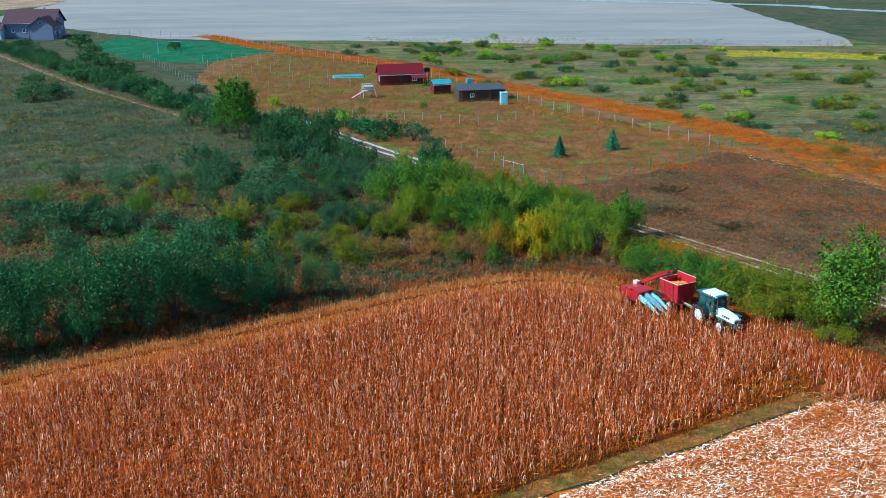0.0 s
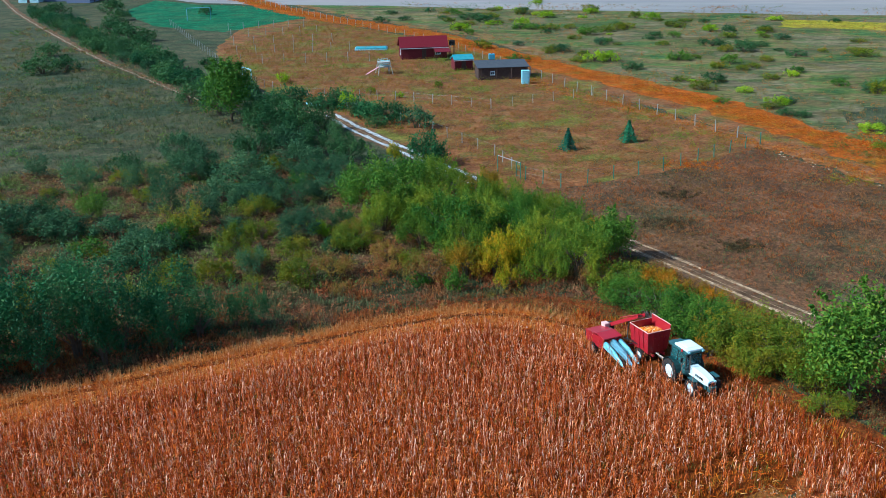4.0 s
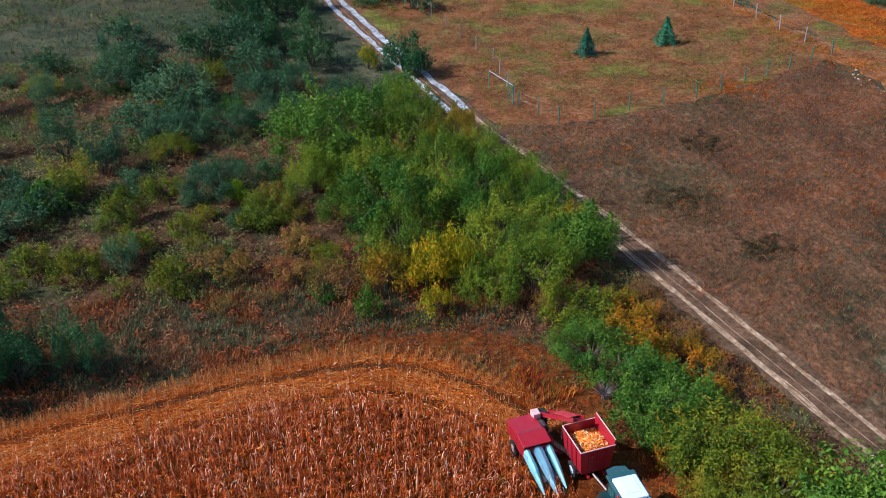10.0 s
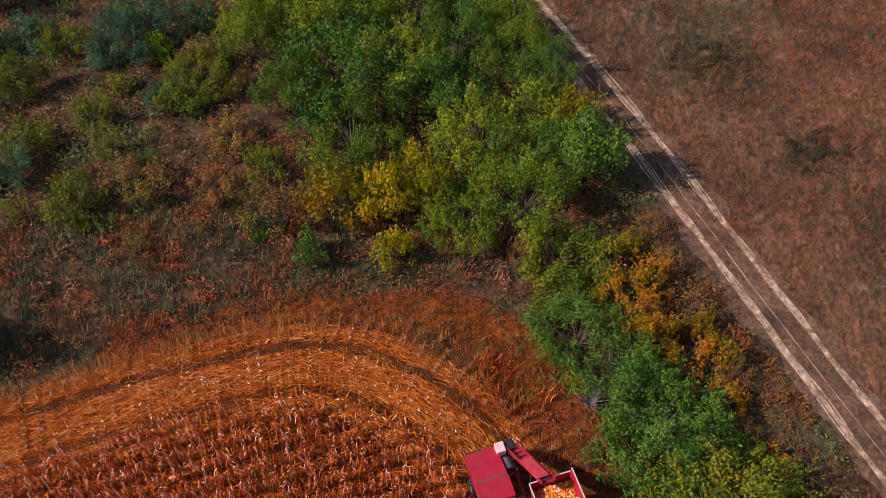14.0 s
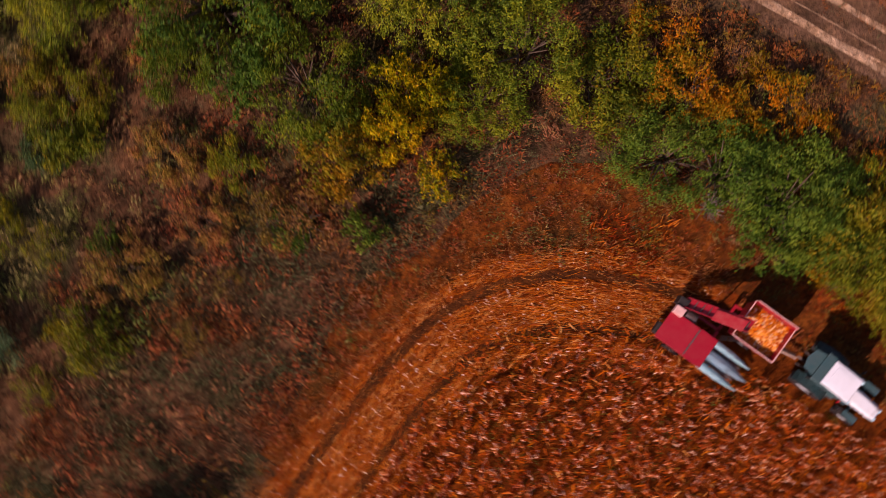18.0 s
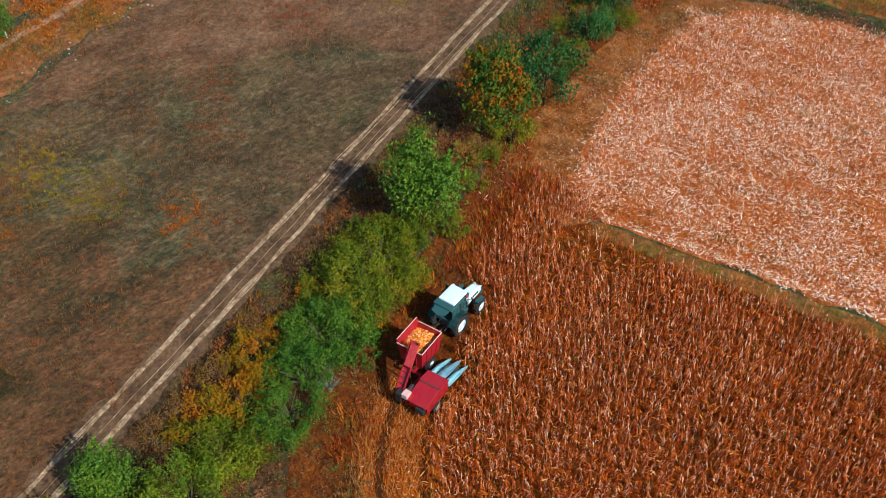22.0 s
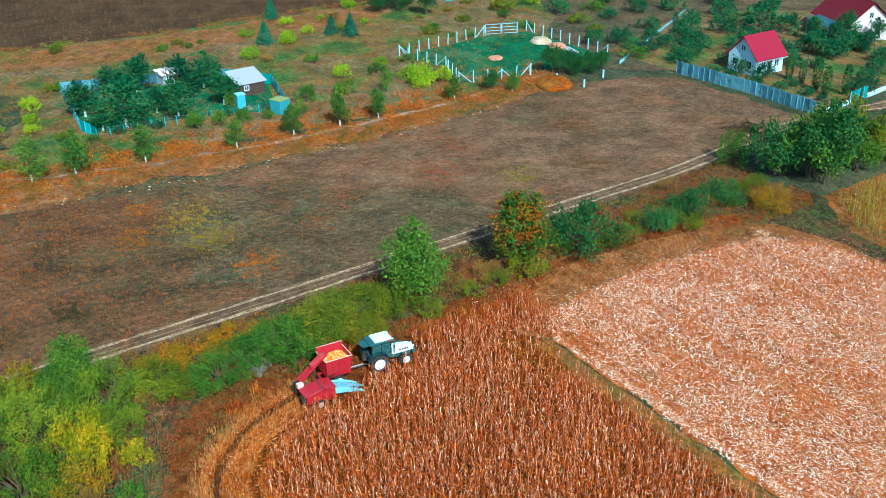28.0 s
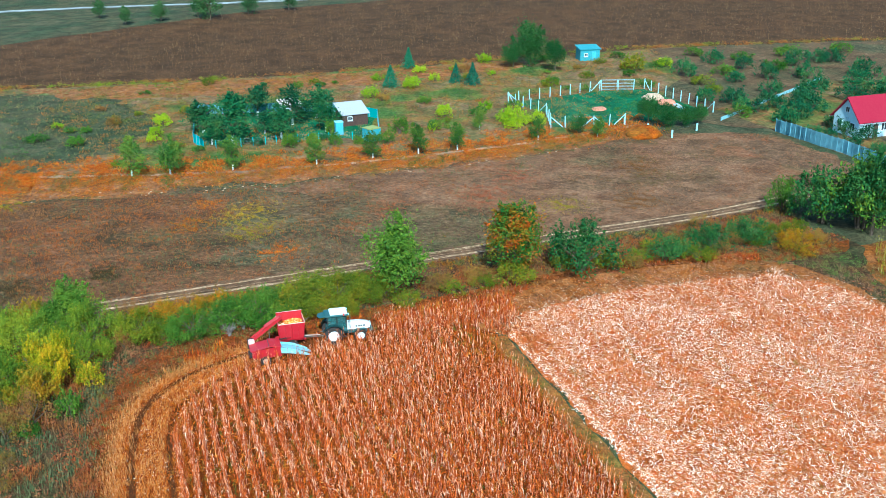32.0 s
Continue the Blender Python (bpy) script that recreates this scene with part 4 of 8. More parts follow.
for x, y, r in [(-11.3, 102.6, 3.2), (-18.6, 110.6, 3.2), (-30.1, 121.6, 3.0), (-24.4, 93.5, 2.9), (-23.3, 97.3, 2.0), (-30, 100, 2.2), (-25.9, 91, 2.0), (-42.3, 99.2, 3.8), (-49, 105.6, 2.8), (-35.9, 100, 2.9), (-40.3, 103, 2.7),
                (-22.4, 118.5, 3.9), (-20.5, 133, 3.8), (-19.6, 116, 2.7), (-30.6, 126.5, 3.0), (-22.9, 112.5, 2.7), (-17.6, 127.6, 3.2), (-34.7, 133, 3.2), (-14, 121, 3.4), (-15, 113.5, 2.6), (-11, 116.5, 2.9), (-12.5, 124.5, 2.6), (-7, 122, 2.4)]:
    plant("grey_willow", "dome", "grey", x, y, r, "dull grey-green willow shrub in rough grass", "bush", "grey willow shrubs", 0.85)
for x, y, r in [(-15.3, 101, 1.9), (-6.2, 98, 2.0), (-8.9, 89, 2.1), (-6.3, 91, 2.2), (-14.1, 92.5, 2.1), (-2.1, 95.2, 2.0), (-2.1, 88.3, 1.0), (-19.9, 89, 1.9), (-20, 86, 1.6), (-17.6, 115, 1.5), (-1.9, 91.6, 1.6), (-11, 95.5, 1.6),
                (-4.5, 86.8, 1.1), (-9, 93.5, 1.4), (0.5, 93.5, 1.6), (-12.5, 87.5, 1.2), (-17, 95.5, 1.4), (-6.5, 101.5, 1.8)]:
    plant("shrub", "bush" if r > 1.5 else "thin", "rust" if x > -8 and (x * 7 + y * 3) % 3 < 1.2 else "olive", x, y, r * 0.92, "olive and rust shrub among dry weeds", "bush", "low shrubs", 1.0)
for x, y, r in [(2.6, 89.6, 1.9), (-13.4, 91.6, 1.2), (1.0, 90.6, 1.4), (16.0, 90.0, 1.0), (4.2, 97.5, 1.2), (2.0, 109, 1.6), (24.6, 88.4, 1.2), (26.8, 85.0, 1.0), (24.9, 77.9, 1.1), (27.4, 82.0, 0.9), (23.4, 91.2, 0.9), (22.2, 93.2, 1.0), (26.2, 75.4, 0.9)]:
    plant("rust_bush", "thin", "rust", x, y, r, "half-bare bush with rust-brown leaves", "bush", "half-bare bushes", 1.35)
SHRUBS = {"grey": "dull grey-green willow shrub in rough grass", "dark": "dark green thorn bush among brambles", "olive": "olive-green shrub among dry weeds", "green": "bright green shrub among brambles", "rust": "rust-brown leafy shrub among dry weeds"}
spots = [(x, y) for x in range(-58, 4, 5) for y in range(66, 134, 5)]
AREA = [(-58, 118), (-34, 130), (-20, 134), (-7, 121), (2, 99), (8, 90), (-3, 83.5), (-13, 78), (-20, 80), (-34, 76), (-50, 66)]
for gx0, gy0 in spots:
    x, y = gx0 + prnd.uniform(-2.4, 2.4), gy0 + prnd.uniform(-2.4, 2.4)
    r, c = prnd.choice((0.9, 1.2, 1.5, 1.8, 2.3)), prnd.choice(("grey", "grey", "dark", "dark", "olive", "olive", "green", "rust"))
    c = "grey" if c == "rust" and x < -12 else c
    if inside(np.array([x]), np.array([y]), AREA)[0] and prnd.random() < 0.8 and not (x > -12 and y < 89):
        plant("shrub", prnd.choice(("bush", "dome", "tall")), c, x, y, r, SHRUBS[c], "bush", "rough ground shrubs", prnd.uniform(0.75, 1.15))
plant("bright_shrub", "small", "green", 4.9, 88.0, 1.1, "bright green shrub at the field edge", "bush", "", 1.6)
plant("bright_shrub", "small", "lime", -9.8, 101.8, 1.1, "bright green shrub at the field edge", "bush", "", 1.3)
for x, y, r in [(-31.5, 67.5, 2.6), (-29, 69.5, 2.8), (-26.4, 69.9, 3.0), (-24, 72, 3.0), (-21.4, 73.4, 3.0), (-18.6, 74.8, 2.9), (-16.2, 77.6, 2.5), (-13.6, 77.4, 2.0), (-27.5, 74, 2.6), (-22.5, 77, 2.4), (-34.5, 67, 2.8), (-33, 71, 2.6), (-37.5, 65, 2.8), (-11.5, 79.5, 1.6), (-30.4, 66.3, 1.8), (-26.8, 68.0, 1.8), (-22.6, 70.4, 1.9), (-19, 72.6, 1.8), (-15, 75.2, 1.6), (-33.8, 64.6, 1.8), (-9.5, 79.0, 1.3)]:
    plant("poplar_sapling", "tall", "tall", x, y, r, "tall dense green poplar saplings by the maize", "bush", "poplar saplings", 1.25)
for x, y, r in [(121.4, 0.8, 2.4), (124.6, -2.2, 2.6), (122.6, -6.4, 2.5), (118.4, -3.4, 2.0), (126.6, 2.6, 2.2)]:
    plant("garden_tree", "fartree", "yard", x, y, r, "dark green fruit tree beside the pink house", "tree", "house garden trees", 0.9)
# low shrubs in broken lines over the far fallow
for k in range(64):
    a = prnd.random()
    off = prnd.choice((13, 27, 30, 46, 64)) + prnd.uniform(-2.5, 2.5)
    x, y = 48 - 96 * a + off * 0.86 + prnd.uniform(-3, 3), 152 + 150 * a + off * 0.5
    c = prnd.choice(("olive", "green", "dark", "lime", "grey", "olive"))
    plant("light_shrub", "farbush", c, x, y, prnd.uniform(1.2, 2.8), {"olive": "low olive-green shrub on the far fallow", "green": "low fresh green shrub on the far fallow", "dark": "low dark green shrub on the far fallow", "lime": "low yellow-green shrub on the far fallow", "grey": "low grey-green shrub on the far fallow"}[c],
          "bush", "far fallow shrubs", prnd.uniform(0.5, 0.8))
# the hedge between the maize and the road
for x, y, r in [(23.4, 80.8, 2.6), (21.3, 83.2, 2.4), (19.4, 85.2, 2.1), (25.4, 79.4, 2.3), (22.6, 79.4, 1.6), (25.4, 81.2, 1.8), (23.2, 83.2, 1.7)]:
    plant("hedge_bush", "bush", "green", x, y, r * 1.22, "leafy green hedge bush", "bush", "hedge bushes", 0.9)
for x, y, r in [(28.9, 75.2, 2.9), (27.0, 77.6, 2.8), (25.6, 76.9, 2.0), (27.0, 74.4, 1.9), (30.4, 73.6, 2.3), (29.5, 77.0, 1.8), (31.5, 74.8, 1.7), (27.9, 79.2, 1.7), (19.6, 90.2, 1.8), (17.6, 90.0, 1.7), (18.4, 87.8, 1.4), (36.3, 62.6, 1.2), (33.8, 65.2, 1.2), (30.2, 68.8, 1.3), (20.6, 88.6, 1.2)]:
    plant("hedge_bush", "bush", "olive", x, y, r * 1.2, "yellowing olive-green hedge bush", "bush", "hedge bushes", 0.8)
for x, y, r in [(21.7, 87.6, 1.9), (22.8, 86.3, 1.5), (24.0, 84.2, 1.4), (25.9, 85.6, 1.3), (24.2, 77.4, 1.1), (22.6, 89.6, 1.3), (21.4, 91.6, 1.0), (26.6, 83.4, 1.1), (25.2, 87.2, 1.0), (28.6, 80.4, 1.1)]:
    plant("orange_bush", "bush", "orange", x, y, r, "bush with orange and amber autumn leaves", "bush", "", 1.15)
for x, y, r in [(20.4, 82.2, 1.3), (22.0, 81.6, 1.0), (26.0, 74.6, 0.9), (24.3, 76.8, 1.0)]:
    ob = thing("dead_bush", pose(x, y, 0, 0, 0, x * 50) @ Matrix.Diagonal((r, r, r * 1.3, 1)), "bare grey dead bush without leaves", "bush", "dead bushes")
    for k in range(3):
        hang("branch", stem_mesh("bush", k, "grey_twig"), ob, "", pose(0, 0, 0, 0, 0, k * 40) @ Matrix.Diagonal((1 + 0.1 * k, 1, 1 - 0.15 * k, 1)))
plant("round_tree", "tree", "green", 32.0, 70.4, 3.7, "round bright green tree in the hedge", "tree", "", 1.02)
plant("round_tree", "bush", "olive", 30.4, 71.6, 1.7, "yellowing olive-green hedge bush", "bush", "hedge bushes", 1.2)
plant("red_leaved_tree", "tree", "red", 39.4, 59.8, 4.0, "green tree flecked with red autumn leaves", "tree", "", 0.86)
plant("hedge_bush", "bush", "olive", 37.4, 59.6, 2.0, "yellowing olive-green hedge bush", "bush", "hedge bushes", 1.1)
for x, y, r, k in [(42.6, 53.8, 3.9, "bush"), (47.3, 45.6, 2.4, "bush"), (51.2, 41, 2.6, "bush"), (55, 37, 2.5, "bush"), (62.5, 24.5, 4.5, "bush"), (69.5, 18, 3.8, "bush"), (60.2, 23.6, 4.2, "tree"), (63.4, 28.6, 3.9, "bush"), (67.8, 22.6, 3.2, "bush"), (67.9, 14.4, 3.2, "bush"), (73, 7, 3.4, "tree"), (64.5, 18.5, 2.6, "bush"), (79, 1, 3, "bush"), (72, 15, 2.4, "bush"), (86, -6, 3.5, "tree"), (66.5, 32.5, 2.2, "bush")]:
    c = ("dkgreen", "green", "dkgreen", "olive")[int(x * 10) % 4] if x > 58 and k == "bush" else "dkgreen"
    plant("walnut_tree" if k == "tree" else "dark_bush", k, c, x, y, r, {"dkgreen": "dark green", "green": "bright green", "olive": "olive-green"}[c] + (" leafy bush in the hedge" if k == "bush" else " spreading tree at the lane"), "tree" if k == "tree" else "bush", "dark hedge", (1.0 if x < 58 else 1.45) if k == "bush" else 1.0)
for x, y, r in [(44.2, 51.2, 2.0), (46.4, 48.2, 1.7), (50.4, 43.6, 1.9), (52.4, 40.6, 1.7), (54.6, 38.6, 1.8), (57.2, 34.2, 2.0), (59.6, 31.6, 2.0), (37.2, 63.2, 1.6), (34.8, 66.6, 1.5), (43, 56, 1.3), (48.3, 42.4, 2.2), (50.3, 47.6, 1.3), (54.5, 36, 1.7), (45, 48.7, 1.5), (51, 40, 1.4), (57, 30, 1.8), (52.5, 44, 1.0), (56.5, 38, 1.2), (60, 35, 1.3)]:
    c = "rust" if int(x * 5) % 3 == 0 else "olive"
    plant("hedge_bush", "bush", c, x, y, r * (0.85 if x > 43 else 1.1), "yellowing olive-green hedge bush" if c == "olive" else "rust-brown leafy hedge bush", "bush", "hedge bushes", 0.8)
plant("orange_bush", "bush", "orange", 53.5, 32, 2.4, "bush with orange and amber autumn leaves", "bush", "", 0.85)
plant("orange_bush", "thin", "rust", 58.5, 42, 1.3, "half-bare bush with rust-brown leaves", "bush", "half-bare bushes", 1.2)
# orchard rows, pines and scrub far off
for x, y, r in [(97.5, 17.5, 1.3), (100.5, 20.5, 1.5), (103, 23.5, 1.4), (99.5, 15.2, 1.2), (94.5, 14.5, 1.2), (91.5, 13.2, 1.0), (106.5, 25.5, 1.5), (88.6, 92.6, 1.0), (86.4, 97.4, 1.1), (84.0, 101.6, 1.2), (81.6, 106.6, 1.2), (79.4, 110.8, 1.1)]:
    plant("garden_bush", "farbush", "yard", x, y, r, "dark green bushy growth along the garden fence", "bush", "garden bushes", 0.9)
for x, y, r in [(116, 36, 2.2), (133, 40, 2.0), (141, 42, 2.2), (152, 38, 2.4), (160, 28, 2.6), (168, 34, 2.4), (176, 24, 2.8), (184, 12, 2.6), (172, 44, 2.2), (138, 52, 1.6), (146, 56, 1.8), (158, 50, 2.0), (166, 60, 1.8), (143, 64, 1.8), (136, 70, 1.6)]:
    plant("light_shrub", "farbush", "olive" if int(x) % 2 else "green", x, y, r, "leafy green shrub on the fallow", "bush", "light shrubs", 0.7)
for x, y, r in [(62.2, 116, 1.7), (64.5, 111.6, 1.9), (68.4, 104.3, 1.5), (73.5, 94, 1.3), (78.4, 87.4, 1.4), (81.9, 81.6, 1.4), (85.2, 76.6, 1.4), (98, 76, 1.2), (97, 57.4, 1.2), (93.5, 66, 1.2)]:
    plant("fruit_tree", "fartree", "orchard", x, y, r * 1.35, "young fruit tree with a limewashed trunk", "tree", "orchard row", 1.0, white=0.5)
for x, y, r in [(86.4, 117.6, 2.2), (81.6, 110.4, 2.9), (98, 113.6, 2.3), (94.4, 106, 2.5), (100, 104, 2.5), (86, 104.4, 2.1), (91.4, 99.2, 2.0), (96, 117, 1.8), (80.2, 113.2, 1.9), (88, 108, 1.6)]:
    plant("garden_tree", "fartree", "yard", x, y, r * 1.5, "dark green fruit tree in the fenced garden", "tree", "garden trees", 0.72, white=0.5)
for x, y, r in [(92.7, 87.6, 1.3), (82.6, 98, 1.0), (83.8, 95, 1.0), (81.4, 101, 1.2), (85.4, 92, 0.8), (90.5, 98, 1.1)]:
    plant("garden_shrub", "farbush", "green", x, y, r * 1.2, "bright green garden shrub by the fence", "bush", "garden shrubs", 1.4)
for x, y, r in [(126.2, 99, 1.9), (145.8, 101, 1.9), (131.5, 84.4, 2.0), (15.2, 138.4, 1.35), (23.4, 143.2, 1.4), (133, 88, 1.7)]:
    plant("pine_tree", "pine", "pine", x, y, r * 1.15, "small blue-green pine tree", "tree", "pines", 0.68)
for x, y, r in [(126, 94.8, 1.7), (101, 71, 2.2), (102.2, 68, 1.9), (104.3, 73, 1.7), (105.1, 83.4, 1.5), (151.6, 55.5, 2.6), (155, 87, 1.6), (-19.2, 165.8, 1.8), (-36, 189, 1.4), (-12.1, 174, 0.8), (-6.5, 183.4, 1.0), (-17.5, 177.4, 0.9), (112, 78, 1.2), (96, 83, 1.0)]:
    plant("light_shrub", "farbush", "olive" if int(x * 3) % 3 else "lime", x, y, r, "light green leafy shrub on the fallow", "bush", "light shrubs", 1.15)
for x, y, r in [(107.2, 50.4, 2.5), (106.1, 47.3, 2.4), (107, 44.6, 1.9), (98.5, 60.3, 1.7), (108.3, 42.6, 1.8)]:
    plant("fruit_tree", "tree", "dkgreen", x, y, r, "dark green fruit tree beside the paddock", "tree", "paddock trees", 0.8)
for x, y, r in [(103, 14.4, 1.2), (100.6, 13.2, 1.2), (97, 12.3, 1.4), (94.2, 11.8, 1.4), (94.4, 8.8, 1.3)]:
    plant("cypress", "columnar", "dkgreen", x, y, r, "slim clipped dark green cypress", "tree", "cypress row", 1.0)
for x, y, r in [(117, 5.5, 3.0), (137, 9, 3.4), (132.5, 6.6, 3.2), (115, 3, 2.4), (112, 21.4, 1.8), (106.4, 21, 2.0), (103.7, 18, 1.8), (95.4, 5.6, 2.0), (108.8, 8.6, 1.7), (106.2, -0.6, 2.0), (123, 24, 2.6), (127, 25.6, 2.2), (123, 29.4, 2.0), (119.4, 33, 2.0), (122, 35.4, 1.8),
                (118, 0.5, 2.6), (121.5, -1.5, 2.4), (124.5, 3.5, 2.2), (119, 6.5, 2.2), (101, 3, 1.8), (112, -4, 2.4), (120, -2, 2.2), (104, -8, 2.4), (148.7, 45.6, 2.6), (165, 23, 2.8), (170.4, 19, 2.6), (171, 16, 2.6), (124, 41.4, 2.2), (126.3, 36.6, 2.5), (131.9, 24, 2.4), (157, 11, 2.9), (140, 22, 2.6), (113, 29, 2.2), (117, 27, 2.4), (121, 17, 2.6), (126, 14, 2.8), (133, 17, 2.4), (139, 15, 2.6), (111, 12, 2.0), (116, 12, 2.4), (128, 31, 1.8), (145, 36, 2.0), (152, 22, 2.6), (158, 34, 2.2), (164, 40, 2.4), (144, 7, 2.6), (151, 3, 2.8), (146, 14, 3), (136, 30, 2.2), (150, 30, 2.4)]:
    plant("garden_bush", "farbush", "yard", x, y, r, "dark green bushy growth round the gardens", "bush", "garden bushes", 1.0)
for k in range(110):
    x, y = prnd.uniform(64, 178), prnd.uniform(48, 160)
    c = prnd.choice(("olive", "olive", "green", "orchard", "rust", "lime"))
    if inside(np.array([x]), np.array([y]), [(64, 126), (72, 106), (84, 88), (100, 67), (110, 54), (150, 48), (178, 52), (158, 82), (131, 121), (108, 164)])[0] and not inside(np.array([x]), np.array([y]), [(131, 60), (118, 74.5), (102, 65), (106, 54), (118, 41), (135, 52)])[0] and not inside(np.array([x]), np.array([y]), [(98, 124), (79, 115), (88.5, 91), (105, 101)])[0]:
        plant("light_shrub", "farbush", c, x, y, prnd.uniform(0.7, 1.9), {"olive": "olive-green shrub on the fallow", "green": "fresh green shrub on the fallow", "orchard": "light green leafy shrub on the fallow", "rust": "rust-brown shrub on the fallow", "lime": "yellow-green shrub on the fallow"}[c], "bush", "light shrubs", prnd.uniform(0.55, 1.0))
plant("oak_tree", "tree", "dkgreen", 153.5, 77, 4.3, "large dark green tree beside the field", "tree", "", 1.0)
plant("oak_tree", "tree", "dkgreen", 148.7, 71, 2.8, "large dark green tree beside the field", "tree", "", 1.0)
plant("oak_tree", "tree", "dkgreen", 151, 80, 2.6, "large dark green tree beside the field", "tree", "", 1.0)
along = [q for q in smooth_line(ROAD[2:9], 3.2)]
for q in along:
    for k in range(2):
        plant("thorn_bush", "farbush", prnd.choice(["dark", "dark", "tall", "grey"]), q.x + prnd.uniform(2.4, 5.0) + k * prnd.uniform(0, 7), q.y + prnd.uniform(0, 3), prnd.uniform(1.3, 2.8), "dark green roadside thorn bush", "bush", "roadside thorn bushes", 0.95)
for x, y, r in [(-86.6, 198, 3.8), (-83.4, 202, 3.2), (-89.3, 229, 3.6), (-88.5, 246, 4.5), (-72.5, 218.5, 3.6), (-56.3, 190, 3.6), (-51.9, 185.6, 3.0), (-44.1, 174.2, 2.6), (-67.1, 213, 2.8), (-121.4, 312, 4.4), (-84.7, 245, 3.4), (-55.8, 207.6, 2.0), (-62, 200, 2.8), (-78, 226, 3.2), (-66, 205, 2.6), (-94, 240, 3.4),
                (-100, 262, 3.6), (-104, 275, 3.4), (-82, 238, 2.6), (-48, 180, 2.2), (-110, 290, 3.6), (-92, 252, 3), (-135, 305, 4), (-97, 222, 3), (-88.5, 304, 2.6), (-32.3, 282, 3.0), (-26.3, 287, 2.3), (-2.2, 232, 3.2), (22.5, 255, 3.7), (26.6, 261, 3.0), (18.1, 266, 2.2), (48.3, 235, 3.5),
                (53.1, 227, 4.0), (6.7, 214, 3.1), (28.6, 204, 3.0), (13.4, 227, 2.6), (66.4, 182, 2.8), (64.4, 157, 2.8), (55.3, 140, 1.9), (62.3, 186, 2.3), (37.8, 236, 1.9), (80.9, 212, 2.6), (70, 170, 2.5), (75, 190, 2.5), (36, 190, 2.2), (45, 205, 2.4), (58, 200, 2.2), (40, 170, 1.8), (50, 160, 1.7), (85, 160, 2.4), (76, 140, 2.2), (90, 190, 3)]:
    c = "dark" if x < -40 else ("olive", "green", "dark")[int(x * 7) % 3]
    plant("scrub_bush", "farbush", c, x, y, r * (1.0 if x < -40 else 0.8), {"dark": "dark green", "olive": "olive-green", "green": "fresh green"}[c] + " bush on distant rough ground", "bush", "distant bushes", 0.8 if x < -40 else 0.55)
FAR = [(66, 128), (104, 168), (136, 196), (112, 284), (40, 298), (-36, 318), (2, 252), (26, 192), (50, 150)]
FARLAB = {"dark": "dark green bush on distant rough ground", "lime": "light green bush on distant rough ground", "olive": "olive bush on distant rough ground"}
for k in range(150):
    x, y = prnd.uniform(-36, 136), prnd.uniform(128, 336)
    c = prnd.choice(("dark", "olive", "olive", "olive", "lime"))
    if inside(np.array([x]), np.array([y]), FAR)[0]:
        plant("scrub_bush", "farbush", c, x, y, prnd.uniform(0.9, 2.6), FARLAB[c], "bush", "distant bushes", prnd.uniform(0.35, 0.6))
for x, y, r in [(200, 206, 2.6), (203.5, 174, 4.6), (215.3, 168, 3.4), (208, 180, 3.4), (198, 186, 3), (226, 160, 3.2), (190, 192, 2.4), (-200, 412, 3), (-178, 392, 2.6), (-190, 402, 2.6), (150, 330, 5), (146, 318, 4.5), (155, 345, 5), (140, 300, 4), (132, 285, 3), (160, 360, 5)]:
    plant("field_tree", "fartree", "dark", x, y, r, "dark green tree far across the fields", "tree", "far trees", 0.9)


# ---- maize ----
def blade(r, base, ang, length, width, rise, droop, seg=3):
    """A drooping leaf as a strip of quads."""
    v, d = [], np.array((math.cos(ang), math.sin(ang), 0))
    s = np.array((-d[1], d[0], 0))
    for k in range(seg + 1):
        t = k / seg
        p = base + d * length * t * (1 - 0.25 * t) + np.array((0, 0, rise * t - droop * t * t))
        w = width * (1 - t) ** 0.6 * (0.55 + 0.45 * min(1, 3 * t + 0.3)) if k < seg else 0.004
        v += [p - s * w, p + s * w + np.array((0, 0, 0.3 * w))]
    return np.array(v), [(2 * k, 2 * k + 1, 2 * k + 3, 2 * k + 2) for k in range(seg)]


def drift(x, y, s, seed):
    """A soft wandering field of values near -1 to 1, for patches."""
    r = np.random.default_rng(seed)
    v = 0
    for k in range(9):
        a, p, f = r.uniform(0, 6.28), r.uniform(0, 6.28), s * r.uniform(0.6, 2.2)
        v = v + np.sin((x * math.cos(a) + y * math.sin(a)) * f * 6.28 + p)
    return v / 3.0


def tuft(seed, blades, h, spread):
    r = random.Random(seed)
    vs, fs = [], []
    for k in range(blades):
        a, q = r.uniform(0, 6.28), r.uniform(0, spread)
        v, f = blade(r, np.array((q * math.cos(a), q * math.sin(a), 0)), a + r.uniform(-1, 1), h * r.uniform(0.3, 0.7), 0.023, h * r.uniform(0.7, 1.3), h * r.uniform(0.1, 0.6), 1)
        fs += [tuple(i + 4 * k for i in f[0])]
        vs.append(v)
    return np.concatenate(vs), np.array(fs)


def upright(seed, blades, h):
    """Dry grass standing on end: thin from above, dense from the side."""
    r = random.Random(seed)
    vs, fs = [], []
    for k in range(blades):
        a, q = r.uniform(0, 6.28), r.uniform(0, 0.3)
        v, f = blade(r, np.array((q * math.cos(a), q * math.sin(a), 0)), a, h * r.uniform(0.1, 0.35), 0.012, h * r.uniform(0.7, 1.2), h * r.uniform(0.0, 0.2), 1)
        fs += [tuple(i + 4 * k for i in f[0])]
        vs.append(v)
    return np.concatenate(vs), np.array(fs)


